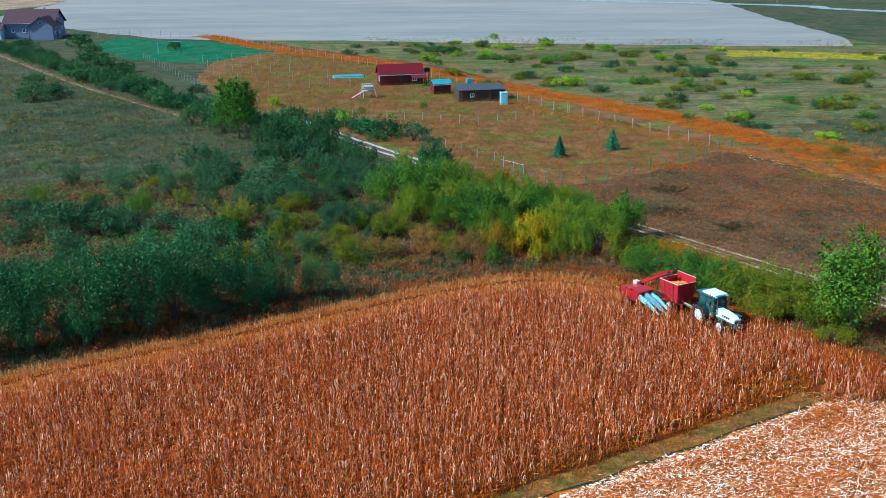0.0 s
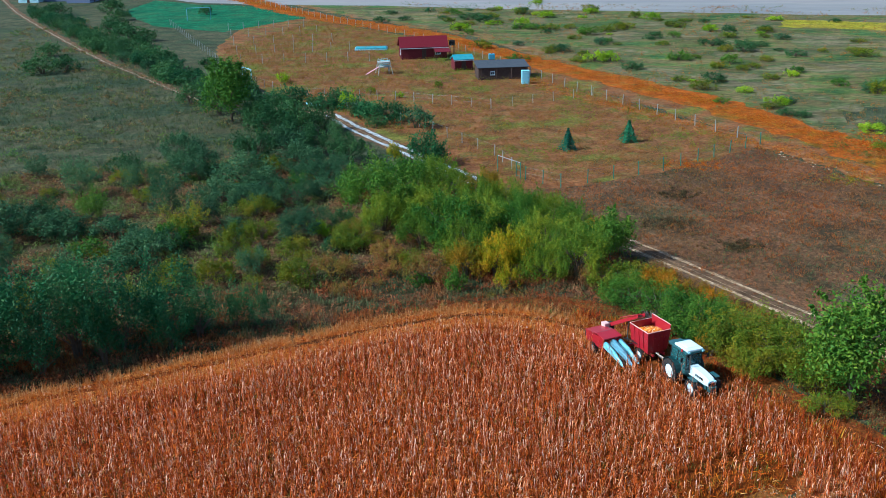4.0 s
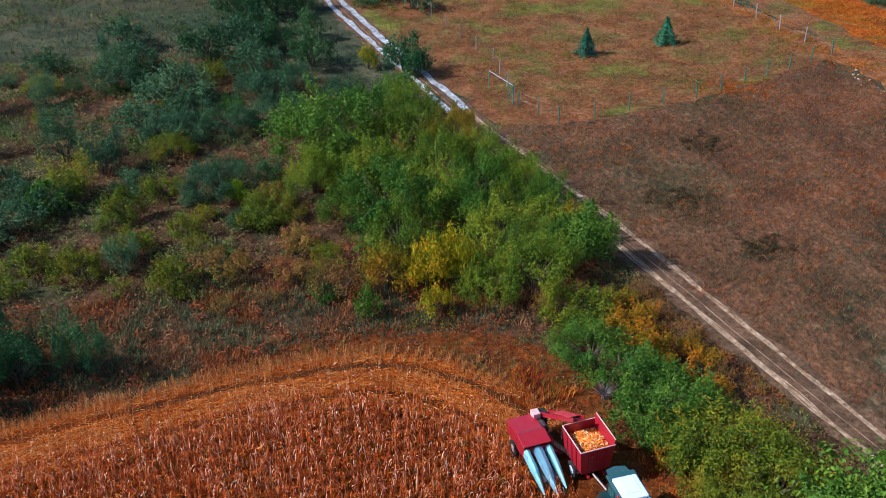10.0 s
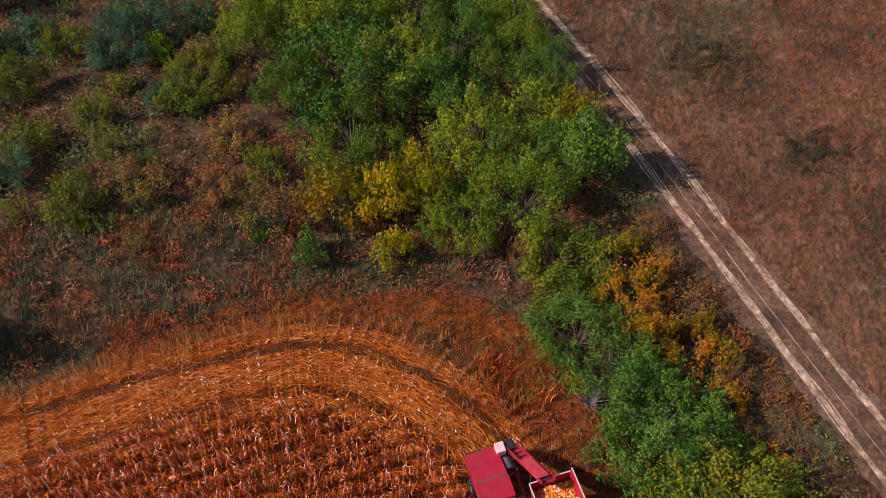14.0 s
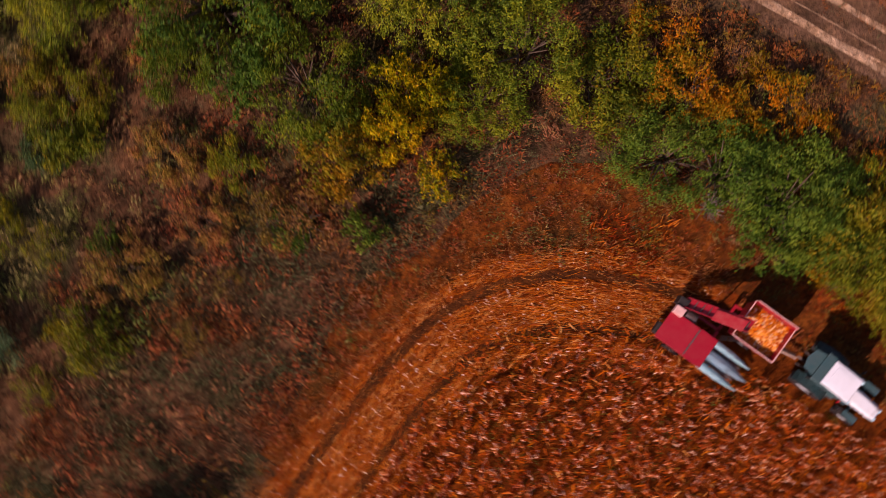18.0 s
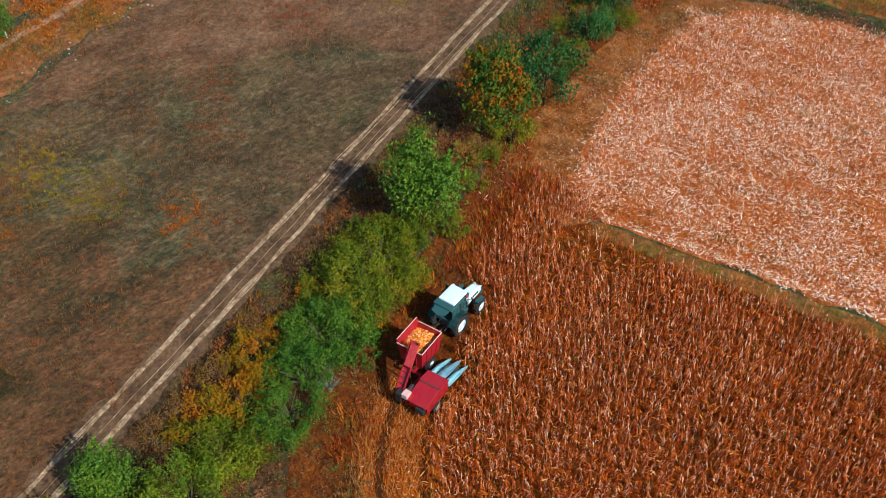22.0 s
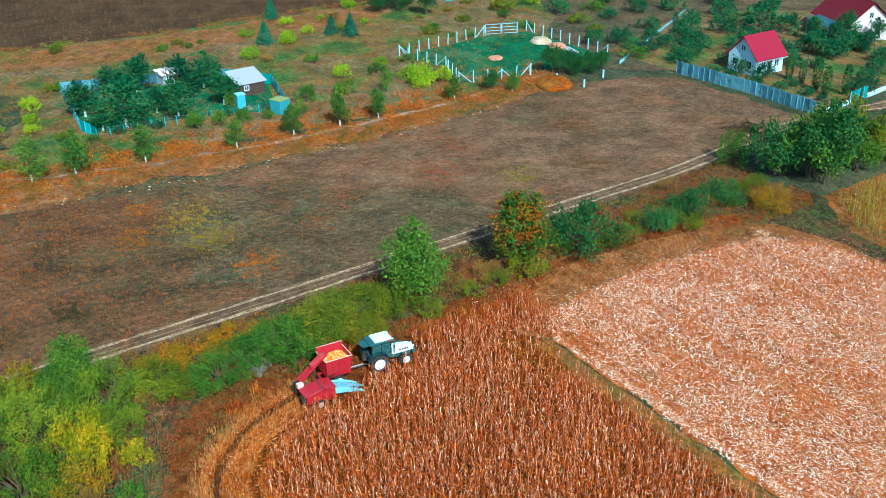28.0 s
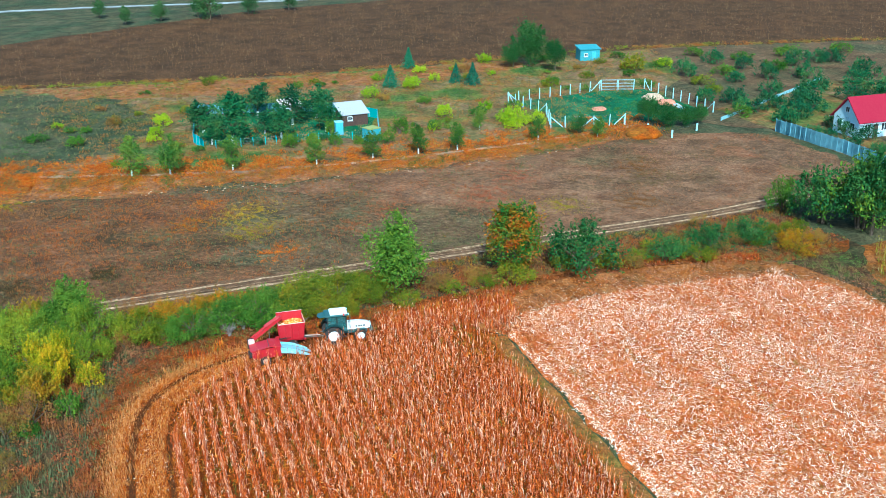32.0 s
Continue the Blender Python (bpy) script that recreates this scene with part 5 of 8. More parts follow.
def clump(seed, leaves, h):
    r = np.random.default_rng(seed)
    d = r.normal(size=(leaves, 3))
    d[:, 2] = np.abs(d[:, 2])
    d /= np.linalg.norm(d, axis=1)[:, None]
    c = d * r.uniform(0.5, 1.0, leaves)[:, None] * np.array((0.5, 0.5, h)) * (1 + 0.35 * np.sin(3 * np.arctan2(d[:, 1], d[:, 0]) + seed))[:, None]
    v = leaf_quads(c, 0.066, r, 0.4, d, 1.8, 0.45)
    return v, np.arange(len(v)).reshape(-1, 4)


CLUMPS = [clump(k + 5, 25, 0.6) for k in range(7)]
TUFTS = [tuft(k, 10, 0.38, 0.38) for k in range(8)]


def corn_template(seed, height, leaves, ears=1, seg=2):
    r = random.Random(seed)
    vs, fs, base = [], [], 0
    lean = np.array((r.uniform(-0.2, 0.2), r.uniform(-0.2, 0.2), 1.0))

    def add(v, f):
        nonlocal base
        vs.append(np.array(v)), fs.extend([tuple(i + base for i in q) for q in f])
        base += len(v)
    w = 0.012
    ring = [(w, 0, 0), (-w * 0.5, w * 0.87, 0), (-w * 0.5, -w * 0.87, 0)]
    top = lean * height
    add([*ring, *[np.array(p) * 0.35 + top for p in ring]], [(0, 1, 4, 3), (1, 2, 5, 4), (2, 0, 3, 5)])
    a = r.uniform(0, 6.28)
    for k in range(leaves):
        z = height * (0.22 + 0.68 * k / leaves)
        a += 2.6 + r.uniform(-0.7, 0.7)
        add(*blade(r, lean * z, a, r.uniform(0.12, 0.34), r.uniform(0.016, 0.034), r.uniform(0.0, 0.24), r.uniform(0.25, 0.7), seg))
    for k in range(3 if seg > 1 else 1):
        a2 = r.uniform(0, 6.28)
        add(*blade(r, top, a2, r.uniform(0.08, 0.16), 0.014, r.uniform(0.16, 0.28), 0.03, 1))
    for k in range(ears):
        z, a2 = height * r.uniform(0.38, 0.5), r.uniform(0, 6.28)
        d = np.array((math.cos(a2), math.sin(a2), 0))
        s = np.array((-d[1], d[0], 0)) * 0.04
        c = lean * z + d * 0.05
        e = c + d * 0.12 + np.array((0, 0, -0.24))
        m = (c + e) / 2
        add([c, m + s, e, m - s, m + d * 0.05], [(0, 1, 4, 3), (1, 2, 3, 4)])
    return np.concatenate(vs), np.array(fs)


CORN = [corn_template(k, 1.55 + 0.15 * (k % 4), 9 + k % 3) for k in range(12)]
rows, ROW, GAP = [], 0.9, 0.17
for k, v in enumerate(np.arange(-64.2, -33.0, ROW)):
    u = np.arange(-12, 60.5, GAP)
    rows.append(np.stack((u + rng.normal(0, 0.05, len(u)), v + rng.normal(0, 0.06, len(u))), 1))
rows = np.concatenate(rows)
# the end of the field is cut back behind the harvester, and its corner is rounded
end = np.interp(rows[:, 1], (-64.5, -63.7, -61.7, -60.0, -56.0, -52.0, -44.0), (44.5, 47.5, 51.0, 53.0, 55.3, 57.2, 59.4))
keep = (rows[:, 0] < end + 0.3 * np.sin(rows[:, 1] * 2)) & (rng.uniform(0, 1, len(rows)) > 0.06)
rx, ry = math.cos(radians(HEADING)), math.sin(radians(HEADING))
gx, gy = U.x * rows[:, 0] + V.x * rows[:, 1] - RIG_AT[0], U.y * rows[:, 0] + V.y * rows[:, 1] - RIG_AT[1]
fx, fy = gx * rx + gy * ry, gy * rx - gx * ry
keep &= ~((fx > -4.5) & (fx < 1.1) & (fy > -3.4) & (fy < 1.4)) & ~((fx > 1.0) & (fx < 7.5) & (fy > -1.4))
keep &= ~((rows[:, 0] > 48) & (rows[:, 0] < 55) & (rows[:, 1] > -40.5) & (rng.uniform(0, 1, len(rows)) > 0.3)) & ((rows[:, 1] < -37.2) | (rows[:, 0] > 54.5))
rows = rows[keep]
at = np.stack((U.x * rows[:, 0] + V.x * rows[:, 1], U.y * rows[:, 0] + V.y * rows[:, 1]), 1)
plant_many("corn_stalks", CORN, at, rng.uniform(0.82, 1.12, len(at)), M["corn"], "dry rust-orange maize standing in straight rows", "maize")
uu, vv = np.meshgrid(np.arange(-29, -12, 0.3), np.arange(-64.2, -36.5, ROW))
far = np.stack((uu.ravel(), vv.ravel()), 1) + rng.normal(0, 0.06, (uu.size, 2))
far = np.stack((U.x * far[:, 0] + V.x * far[:, 1], U.y * far[:, 0] + V.y * far[:, 1]), 1)
plant_many("corn_stalks", [corn_template(30 + k, 1.75, 9, 0, 1) for k in range(4)], far, rng.uniform(0.85, 1.15, len(far)), M["corn"], "dry rust-orange maize standing in straight rows", "maize")
# fallen leaves and broken stalks between the rows
LITTER = []
for k in range(4):
    r = random.Random(k + 40)
    v, f = blade(r, np.array((-0.22, 0, 0.03)), 0.0, 0.45, 0.035, r.uniform(0.05, 0.2), r.uniform(0.08, 0.2), 2)
    LITTER.append((v, np.array(f)))
STRANDS, HUSKS = [], []
for k in range(5):
    r = random.Random(k + 70)
    v, f = blade(r, np.array((-0.3, 0, 0.02)), 0.0, 0.55, 0.0065, r.uniform(0.02, 0.16), r.uniform(0.05, 0.16), 2)
    STRANDS.append((v, np.array(f)))
    v, f = blade(r, np.array((-0.08, 0, 0.02)), 0.0, r.uniform(0.11, 0.21), r.uniform(0.036, 0.06), r.uniform(0.03, 0.09), r.uniform(0.02, 0.08), 1)
    HUSKS.append((v, np.array(f)))
at = scatter([uv(-12, -64.5), uv(52, -64.5), uv(56, -57), uv(56, -37), uv(-12, -37)], 11)
plant_many("corn_litter", LITTER, np.column_stack((at, rng.uniform(0.03, 0.12, len(at)))), rng.uniform(0.6, 1.5, len(at)), M["straw"], "fallen dry maize leaves between the rows", "straw")
at = scatter([uv(-12, -64.5), uv(50, -64.5), uv(56, -57), uv(57, -37), uv(-12, -37)], 4.5)
au, av = at[:, 0] * U.x + at[:, 1] * U.y, at[:, 0] * V.x + at[:, 1] * V.y
at = at[0.05 * (au - 48) + 0.12 * np.maximum(0, av + 44) + 1.1 * drift(au, av, 0.05, 31) > rng.uniform(-2.2, 1.6, len(at))]
plant_many("dry_grass", TUFTS, at, rng.uniform(0.7, 1.9, len(at)), M["tuft_red"], "russet dry grass grown up among the maize", "weeds")
at = scatter([uv(-12, -64.5), uv(50, -64.5), uv(56, -57), uv(57, -37), uv(-12, -37)], 2.6)
at = at[drift(at[:, 0], at[:, 1], 0.07, 37) > rng.uniform(-1.6, 1.2, len(at))]
plant_many("green_weeds", TUFTS, at, rng.uniform(0.5, 1.3, len(at)), M["tuft_lush"], "olive-green weeds between the maize rows", "weeds")
FALLOW = [corn_template(60 + k, 1.7, 5, 0) for k in range(4)]
at = scatter([(55.5, 24), (47.5, 24.5), (37, 17.8), (25, 9), (38, -12), (70, 2), (64, 12)], 4.6)
plant_many("corn_stalks", FALLOW, at, rng.uniform(0.8, 1.15, len(at)), M["corn_yellow"], "yellowing maize still standing in a far plot", "maize")

# the cut swath that curls round the corner of the field
SWATH = [uv(-12, -66.2), uv(20, -66.2), uv(36, -66.2), uv(44, -66.0), uv(50, -64.9), uv(53.6, -62), uv(55.6, -58.4), uv(56.5, -54)]
ribbon("swath", SWATH, 4.4, 0.06, M["swath_soil"], "flattened orange straw where maize was cut", "straw", ragged=0.5)
for off, w in ((-1.3, 0.5), (1.3, 0.42)):
    ribbon("tyre_track", SWATH[2:], w, 0.075, M["tyre_mark"], "dark tyre track pressed into the straw", "track", offset=off, ragged=0.12, seed=off)
line = smooth_line(SWATH, 0.5)
n = 52000
i = rng.integers(2, len(line) - 2, n)
p = np.array([q.xy for q in line])
d = p[np.minimum(i + 1, len(p) - 1)] - p[i - 1]
d /= np.linalg.norm(d, axis=1)[:, None]
s = np.stack((d[:, 1], -d[:, 0]), 1)
off = rng.uniform(-2.5, 2.5, n)
on = (np.abs(off + 1.3) > 0.36) & (np.abs(off - 1.3) > 0.32) | (rng.uniform(0, 1, n) < 0.08)
at = (p[i] + s * off[:, None] + rng.normal(0, 0.07, (n, 2)))[on]
plant_many("straw", STRANDS, np.column_stack((at, rng.uniform(0.07, 0.16, len(at)))), rng.uniform(0.7, 1.8, len(at)), M["swath_straw"], "orange straw lying along the cut swath", "straw",
           turn=(np.arctan2(d[:, 1], d[:, 0]) + rng.normal(0, 0.3, n))[on])
at = (p[i] + s * off[:, None])[on][: n // 22] + rng.normal(0, 0.06, (n // 22, 2))
plant_many("husks", HUSKS, np.column_stack((at, rng.uniform(0.08, 0.16, len(at)))), rng.uniform(0.5, 1.2, len(at)), M["husk"], "pale husks strewn over the cut swath", "straw")
REEDS = [upright(k, 9, 0.5) for k in range(6)]
k = rng.integers(2, len(line) - 2, 5200)
side = p[np.minimum(k + 1, len(p) - 1)] - p[k - 1]
side /= np.linalg.norm(side, axis=1)[:, None]
at = p[k] + np.stack((side[:, 1], -side[:, 0]), 1) * np.concatenate((rng.normal(-2.4, 0.45, 3400), rng.uniform(-1, 1, 1800)))[:, None]
plant_many("dry_grass", REEDS, at, rng.uniform(0.5, 1.2, len(at)), M["tuft_peach"], "peach-coloured dry grass standing along the swath", "grass")
# husks over the stubble
STUB = [(26, 58.4), (30.8, 57.5), (35, 53.3), (38.6, 48.4), (41.5, 43.5), (44, 38.5), (45.5, 34.2), (44.1, 29.8), (41.7, 27.2), (36, 22.4), (26, 13.5), (10, 14), (-6, 26), uv(8, -35.0), uv(52, -35.0)]
FLAKES = []
for k in range(8):
    r = random.Random(k + 130)
    v, f = blade(r, np.array((-0.16, 0, 0.02)), 0.0, r.uniform(0.16, 0.36), r.uniform(0.02, 0.048), r.uniform(0.03, 0.12), r.uniform(0.03, 0.12), 1)
    FLAKES.append((v, np.array(f)))
MARGIN = [(24, 60), (33, 59.5), (40.3, 53.6), (43.6, 47), (46.4, 40), (47.5, 33.6), (45.5, 27.6), (36, 21), uv(12, -35.0), uv(52, -35.0)]
FARSTUB = [(36, 21.5), uv(12, -35.0), uv(-34, -35.2), (-75, -30), (-40, -36), (-10, -14), (20, 8)]
ROWS_AT = math.atan2(U.y, U.x)
for where, dense, mat, lo, hi, lab in ((STUB, 40, "husk", 0.9, 1.9, "pale maize husks and leaves left on stubble"), (STUB, 40, "husk_pink", 0.7, 1.7, "tan and orange dry maize leaves on stubble"), (STUB, 34, "straw", 0.7, 1.7, "orange maize leaves lying among the husks"),
                                       (MARGIN, 9, "husk", 0.4, 1.0, "pale husks thinning out at the stubble edge"), (MARGIN, 22, "husk_pink", 0.5, 1.3, "tan maize leaves thinning out at the stubble edge"), (MARGIN, 16, "straw", 0.6, 1.4, "orange maize leaves trampled over the stubble"),
                                       (FARSTUB, 15, "husk", 0.6, 1.2, "pale maize husks and leaves left on stubble"), (FARSTUB, 16, "straw", 0.7, 1.4, "orange maize leaves lying among the husks")):
    at = scatter(where, dense)
    row_v, along_u = at[:, 0] * V.x + at[:, 1] * V.y, at[:, 0] * U.x + at[:, 1] * U.y
    phase = 0.0 if mat == "straw" else math.pi
    at = at + np.where(row_v > -34, 1.0, 0.0)[:, None] * rng.normal(0, 0.7, at.shape)
    at = at[0.42 * np.sin(row_v * 2 * np.pi / 1.8 + phase) + (1.1 if mat == "husk" else -0.8) * drift(along_u * 0.05, row_v, 0.33, 2) + 0.5 * drift(along_u, row_v, 0.09, 17) > rng.uniform(-1.5, 0.9, len(at))]
    plant_many("husks", FLAKES, np.column_stack((at, rng.uniform(0.04, 0.13, len(at)))), rng.uniform(lo, hi, len(at)), M[mat], lab, "straw", turn=ROWS_AT + rng.normal(0, 0.9, len(at)))
green = []
for u0, u1, v0 in ((30, 48, -27.6), (26, 46, -21.5), (34, 50, -15.2), (18, 38, -31.4), (38, 47, -33.0), (22, 30, -24.4)):
    u = rng.uniform(u0, u1, 260)
    green.append(np.stack((u, v0 + 0.05 * (u - u0) + rng.normal(0, 0.18, 260)), 1)[drift(u, u * 0 + v0, 0.12, 83) > rng.uniform(-0.9, 0.9, 260)])
green = np.concatenate(green)
at = np.stack((U.x * green[:, 0] + V.x * green[:, 1], U.y * green[:, 0] + V.y * green[:, 1]), 1)
plant_many("strip_grass", TUFTS, at, rng.uniform(0.3, 0.7, len(at)), M["tuft_lush"], "thin green weeds in lines along the stubble", "grass")
at = rng.normal(0, 1, (160, 2)) * (1.3, 0.5) + (45.6, 34.6)
plant_many("husks", FLAKES, np.column_stack((at, rng.uniform(0.05, 0.4, 160) * np.exp(-((at - (45.6, 34.6)) ** 2).sum(1) / 2))), rng.uniform(0.8, 1.6, 160), M["husk"], "heap of pale stalks dropped at the stubble corner", "straw")
STUBS = [corn_template(90 + k, 0.22, 1, 0, 1) for k in range(3)]
at = scatter(STUB, 2.0)
plant_many("stubble_stalks", STUBS, at, rng.uniform(0.7, 1.4, len(at)), M["husk"], "short cut maize stalks standing in rows", "stubble")


# ---- grass and weeds ----
M["clump_mixed"] = leafy("clump_mixed", ((0.0, (0.0625, 0.0562, 0.025)), (0.4, (0.2, 0.138, 0.0625)), (0.7, (0.163, 0.213, 0.0625)), (1.0, (0.475, 0.35, 0.188))), 0.75, 0.25,
                         ((0.36, (0.0562, 0.163, 0.0375)), (0.45, (0.125, 0.15, 0.05)), (0.5, (0.275, 0.112, 0.0625)), (0.54, (0.15, 0.0875, 0.05)), (0.59, (0.0875, 0.163, 0.0375)), (0.68, (0.35, 0.263, 0.15))), 0.13, 0.6)
M["clump_russet"] = leafy("clump_russet", ((0.0, (0.075, 0.035, 0.02)), (0.4, (0.263, 0.0875, 0.04)), (0.75, (0.375, 0.138, 0.0562)), (0.9, (0.138, 0.163, 0.0438)), (1.0, (0.5, 0.3, 0.15))), 0.75, 0.25,
                          ((0.36, (0.1, 0.188, 0.0375)), (0.44, (0.3, 0.1, 0.0562)), (0.52, (0.375, 0.125, 0.0625)), (0.58, (0.175, 0.0813, 0.0562)), (0.66, (0.375, 0.213, 0.125))), 0.16, 0.5)
M["clump_scrub"] = leafy("clump_scrub", ((0.0, (0.05, 0.07, 0.025)), (0.5, (0.14, 0.15, 0.055)), (0.8, (0.2, 0.14, 0.08)), (1.0, (0.34, 0.28, 0.17))), 0.75, 0.2,
                         ((0.37, (0.05, 0.14, 0.035)), (0.44, (0.19, 0.19, 0.055)), (0.5, (0.42, 0.15, 0.05)), (0.545, (0.3, 0.16, 0.07)), (0.59, (0.1, 0.14, 0.05)), (0.66, (0.38, 0.24, 0.14))), 0.06, 0.7)
M["clump_orchard"] = leafy("clump_orchard", ((0.0, (0.16, 0.1, 0.035)), (0.5, (0.32, 0.17, 0.075)), (0.8, (0.26, 0.26, 0.065)), (1.0, (0.45, 0.32, 0.17))), 0.75, 0.25,
                           ((0.36, (0.2, 0.27, 0.045)), (0.43, (0.3, 0.22, 0.07)), (0.49, (0.36, 0.115, 0.05)), (0.55, (0.34, 0.17, 0.09)), (0.61, (0.2, 0.22, 0.045)), (0.68, (0.42, 0.14, 0.06))), 0.09, 0.8)
at = scatter(MEADOW, 4.0)
at = at[drift(at[:, 0], at[:, 1], 0.06, 5) > rng.uniform(-2.0, 0.6, len(at))]
M["tuft_russet"] = leafy("tuft_russet", ((0.0, (0.1, 0.04, 0.02)), (0.5, (0.3, 0.1, 0.045)), (0.85, (0.4, 0.18, 0.085)), (1.0, (0.2, 0.17, 0.05))), 0.8, 0.2,
                        ((0.36, (0.16, 0.11, 0.05)), (0.46, (0.3, 0.1, 0.045)), (0.54, (0.36, 0.11, 0.045)), (0.6, (0.2, 0.09, 0.045)), (0.68, (0.36, 0.19, 0.1))), 0.06, 0.6)
north = at[:, 1] > 88 + 7 * drift(at[:, 0], at[:, 1], 0.06, 12) + rng.normal(0, 11, len(at))
plant_many("meadow_grass", TUFTS, at[north], rng.uniform(0.45, 1.05, north.sum()), M["tuft_russet"], "russet and straw grass tufts on the meadow", "grass")
edge = at[at[:, 1] > 97][::2] + rng.normal(0, 3.5, at[at[:, 1] > 97][::2].shape)
plant_many("meadow_grass", TUFTS, edge, rng.uniform(0.45, 1.05, len(edge)), M["tuft_russet"], "russet grass tufts at the orchard edge", "grass")
at = at[~north]
dry = at[:, 0] - at[:, 1] * 0.35 + 6 * drift(at[:, 0], at[:, 1], 0.05, 8) > 32
plant_many("meadow_grass", TUFTS, at[~dry], rng.uniform(0.4, 0.95, (~dry).sum()), M["tuft_dry"], "dry brown and grey-green grass tufts on the meadow", "grass")
plant_many("meadow_grass", TUFTS, at[dry], rng.uniform(0.4, 0.9, dry.sum()), M["tuft_tan"], "pinkish tan dry grass tufts on the meadow", "grass")
LEFT = [(-75, 210), (-36, 166), (-10, 139), (8, 114), (20, 96), (14, 87.5), (3, 85.5), (-5, 79), (-14, 73), (-31, 63), (-55, 50), (-70, 90), (-90, 160)]
at = scatter(LEFT, 1.2)
plant_many("rough_grass", TUFTS, at, rng.uniform(0.5, 1.5, len(at)), M["tuft_green"], "rough olive and straw-coloured grass tufts", "grass")
HEAD = [uv(53.5, -66), uv(57.6, -59), uv(58.5, -37), (30, 62.5), (37, 60.5), (45, 52), (49, 41), (50, 33), (58, 26), (64, 34), (50, 54), (34, 71), (22, 89), (14, 89), (6, 88), (-4, 82), uv(38, -68.3), uv(48, -68)]
at = scatter(HEAD, 7)
mid = at[drift(at[:, 0], at[:, 1], 0.13, 48) > rng.uniform(-0.6, 1.2, len(at))]
plant_many("dry_weeds", TUFTS, mid[::2], rng.uniform(0.5, 1.2, len(mid[::2])), M["tuft_green"], "grey-green grass along the field edge", "weeds")
plant_many("dry_weeds", CLUMPS, mid[1::2], rng.uniform(0.3, 0.8, len(mid[1::2])), M["clump_mixed"], "brown and olive weeds along the field edge", "weeds")
half = len(at) // 2
plant_many("dry_weeds", CLUMPS, at[:half], rng.uniform(0.3, 0.8, half), M["clump_russet"], "russet and olive weeds along the field edge", "weeds")
at = at[half:]
plant_many("dry_weeds", TUFTS, at, rng.uniform(0.4, 1.1, len(at)), M["tuft_red"], "russet dry weeds along the field edge", "weeds")
OUTER = [(15.5, 84), (20, 81), (23.5, 76), (26, 72.6), (29, 68.2), (31.6, 64), (34, 60), (31, 58.4), (28, 62.4), (24.6, 68.2), (20.5, 73), (17.6, 79), (14, 82.5)]
at = scatter(OUTER, 11)
px, py = at[:, 0] - RIG_AT[0], at[:, 1] - RIG_AT[1]
fx, fy = px * rx + py * ry, py * rx - px * ry
at = at[~((fx > -5.5) & (fx < 8.5) & (np.abs(fy) < 3.0))]
tone = rng.uniform(-0.8, 0.8, len(at)) + drift(at[:, 0], at[:, 1], 0.2, 53)
plant_many("tall_grass", TUFTS, at[tone > 0], rng.uniform(1.0, 2.1, (tone > 0).sum()), M["tuft_orange"], "tall orange dry grass between maize and hedge", "grass")
plant_many("tall_grass", TUFTS, at[tone <= 0], rng.uniform(0.9, 2.0, (tone <= 0).sum()), M["tuft_red"], "tall rust-red dry grass between maize and hedge", "grass")
line = np.array([q.xy for q in smooth_line(WEEDLINE, 1.0) + smooth_line(REDLINE, 1.0)])
i = rng.integers(0, len(line), 14000)
at = np.concatenate((line[i] + rng.normal(0, 1.5, (14000, 2)), np.array([q.xy for q in smooth_line(WEEDLINE[7:], 0.5)])[rng.integers(0, 180, 5000)] + rng.normal(0, 2.2, (5000, 2))))
far = np.array([q.xy for q in smooth_line(WEEDLINE[:7], 1.0)])
at = np.concatenate((at, far[rng.integers(0, len(far), 9000)] + rng.normal(0, 2.9, (9000, 2))))
at = at[0.6 * drift(at[:, 0], at[:, 1], 0.05, 44) + 0.9 * drift(at[:, 0], at[:, 1], 0.21, 45) > rng.uniform(-1.3, 0.7, len(at))]
plant_many("orange_weeds", [clump(k + 60, 11, 0.6) for k in range(5)], at, rng.uniform(0.3, 0.95, len(at)), M["tuft_orange"], "tall orange dry weeds along the bank", "weeds")
near = np.array([q.xy for q in smooth_line(WEEDLINE[6:], 0.5)])
at = near[rng.integers(0, len(near), 6000)] + rng.normal(0, 2.6, (6000, 2))
at = at[drift(at[:, 0], at[:, 1], 0.17, 46) > rng.uniform(-0.8, 0.9, len(at))]
back = near[rng.integers(0, len(near), 5000)] + np.array((4.6, 2.8)) + rng.normal(0, 2.8, (5000, 2))
back = back[drift(back[:, 0], back[:, 1], 0.12, 50) > rng.uniform(-0.9, 0.8, len(back))]
plant_many("orange_weeds", CLUMPS, back, rng.uniform(0.5, 1.3, len(back)), M["tuft_orange"], "clumps of orange weeds behind the bank", "weeds")
half = len(at) // 2
plant_many("bank_weeds", CLUMPS, at[:half], rng.uniform(0.4, 1.1, half), M["clump_scrub"], "green and straw weeds along the bank", "weeds")
plant_many("bank_weeds", TUFTS, at[half:], rng.uniform(0.5, 1.2, len(at) - half), M["tuft_tan"], "pinkish tan grass along the bank", "weeds")
BROWN = [(107, 174), (132.5, 124.5), (160.5, 83.5), (181, 55), (204, 2), (255, -60), (300, 30), (252, 134), (220, 169), (152, 202)]
CROP = [corn_template(80 + k, 1.7, 5, 0, 1) for k in range(4)]
at = scatter(BROWN, 0.62)
plant_many("dry_crop", CROP, at, rng.uniform(0.4, 0.75, len(at)), M["corn_brown"], "dark brown dried crop plants in the field", "crop")
edge = np.array([q.xy for q in smooth_line(BROWN[:5], 0.5)])
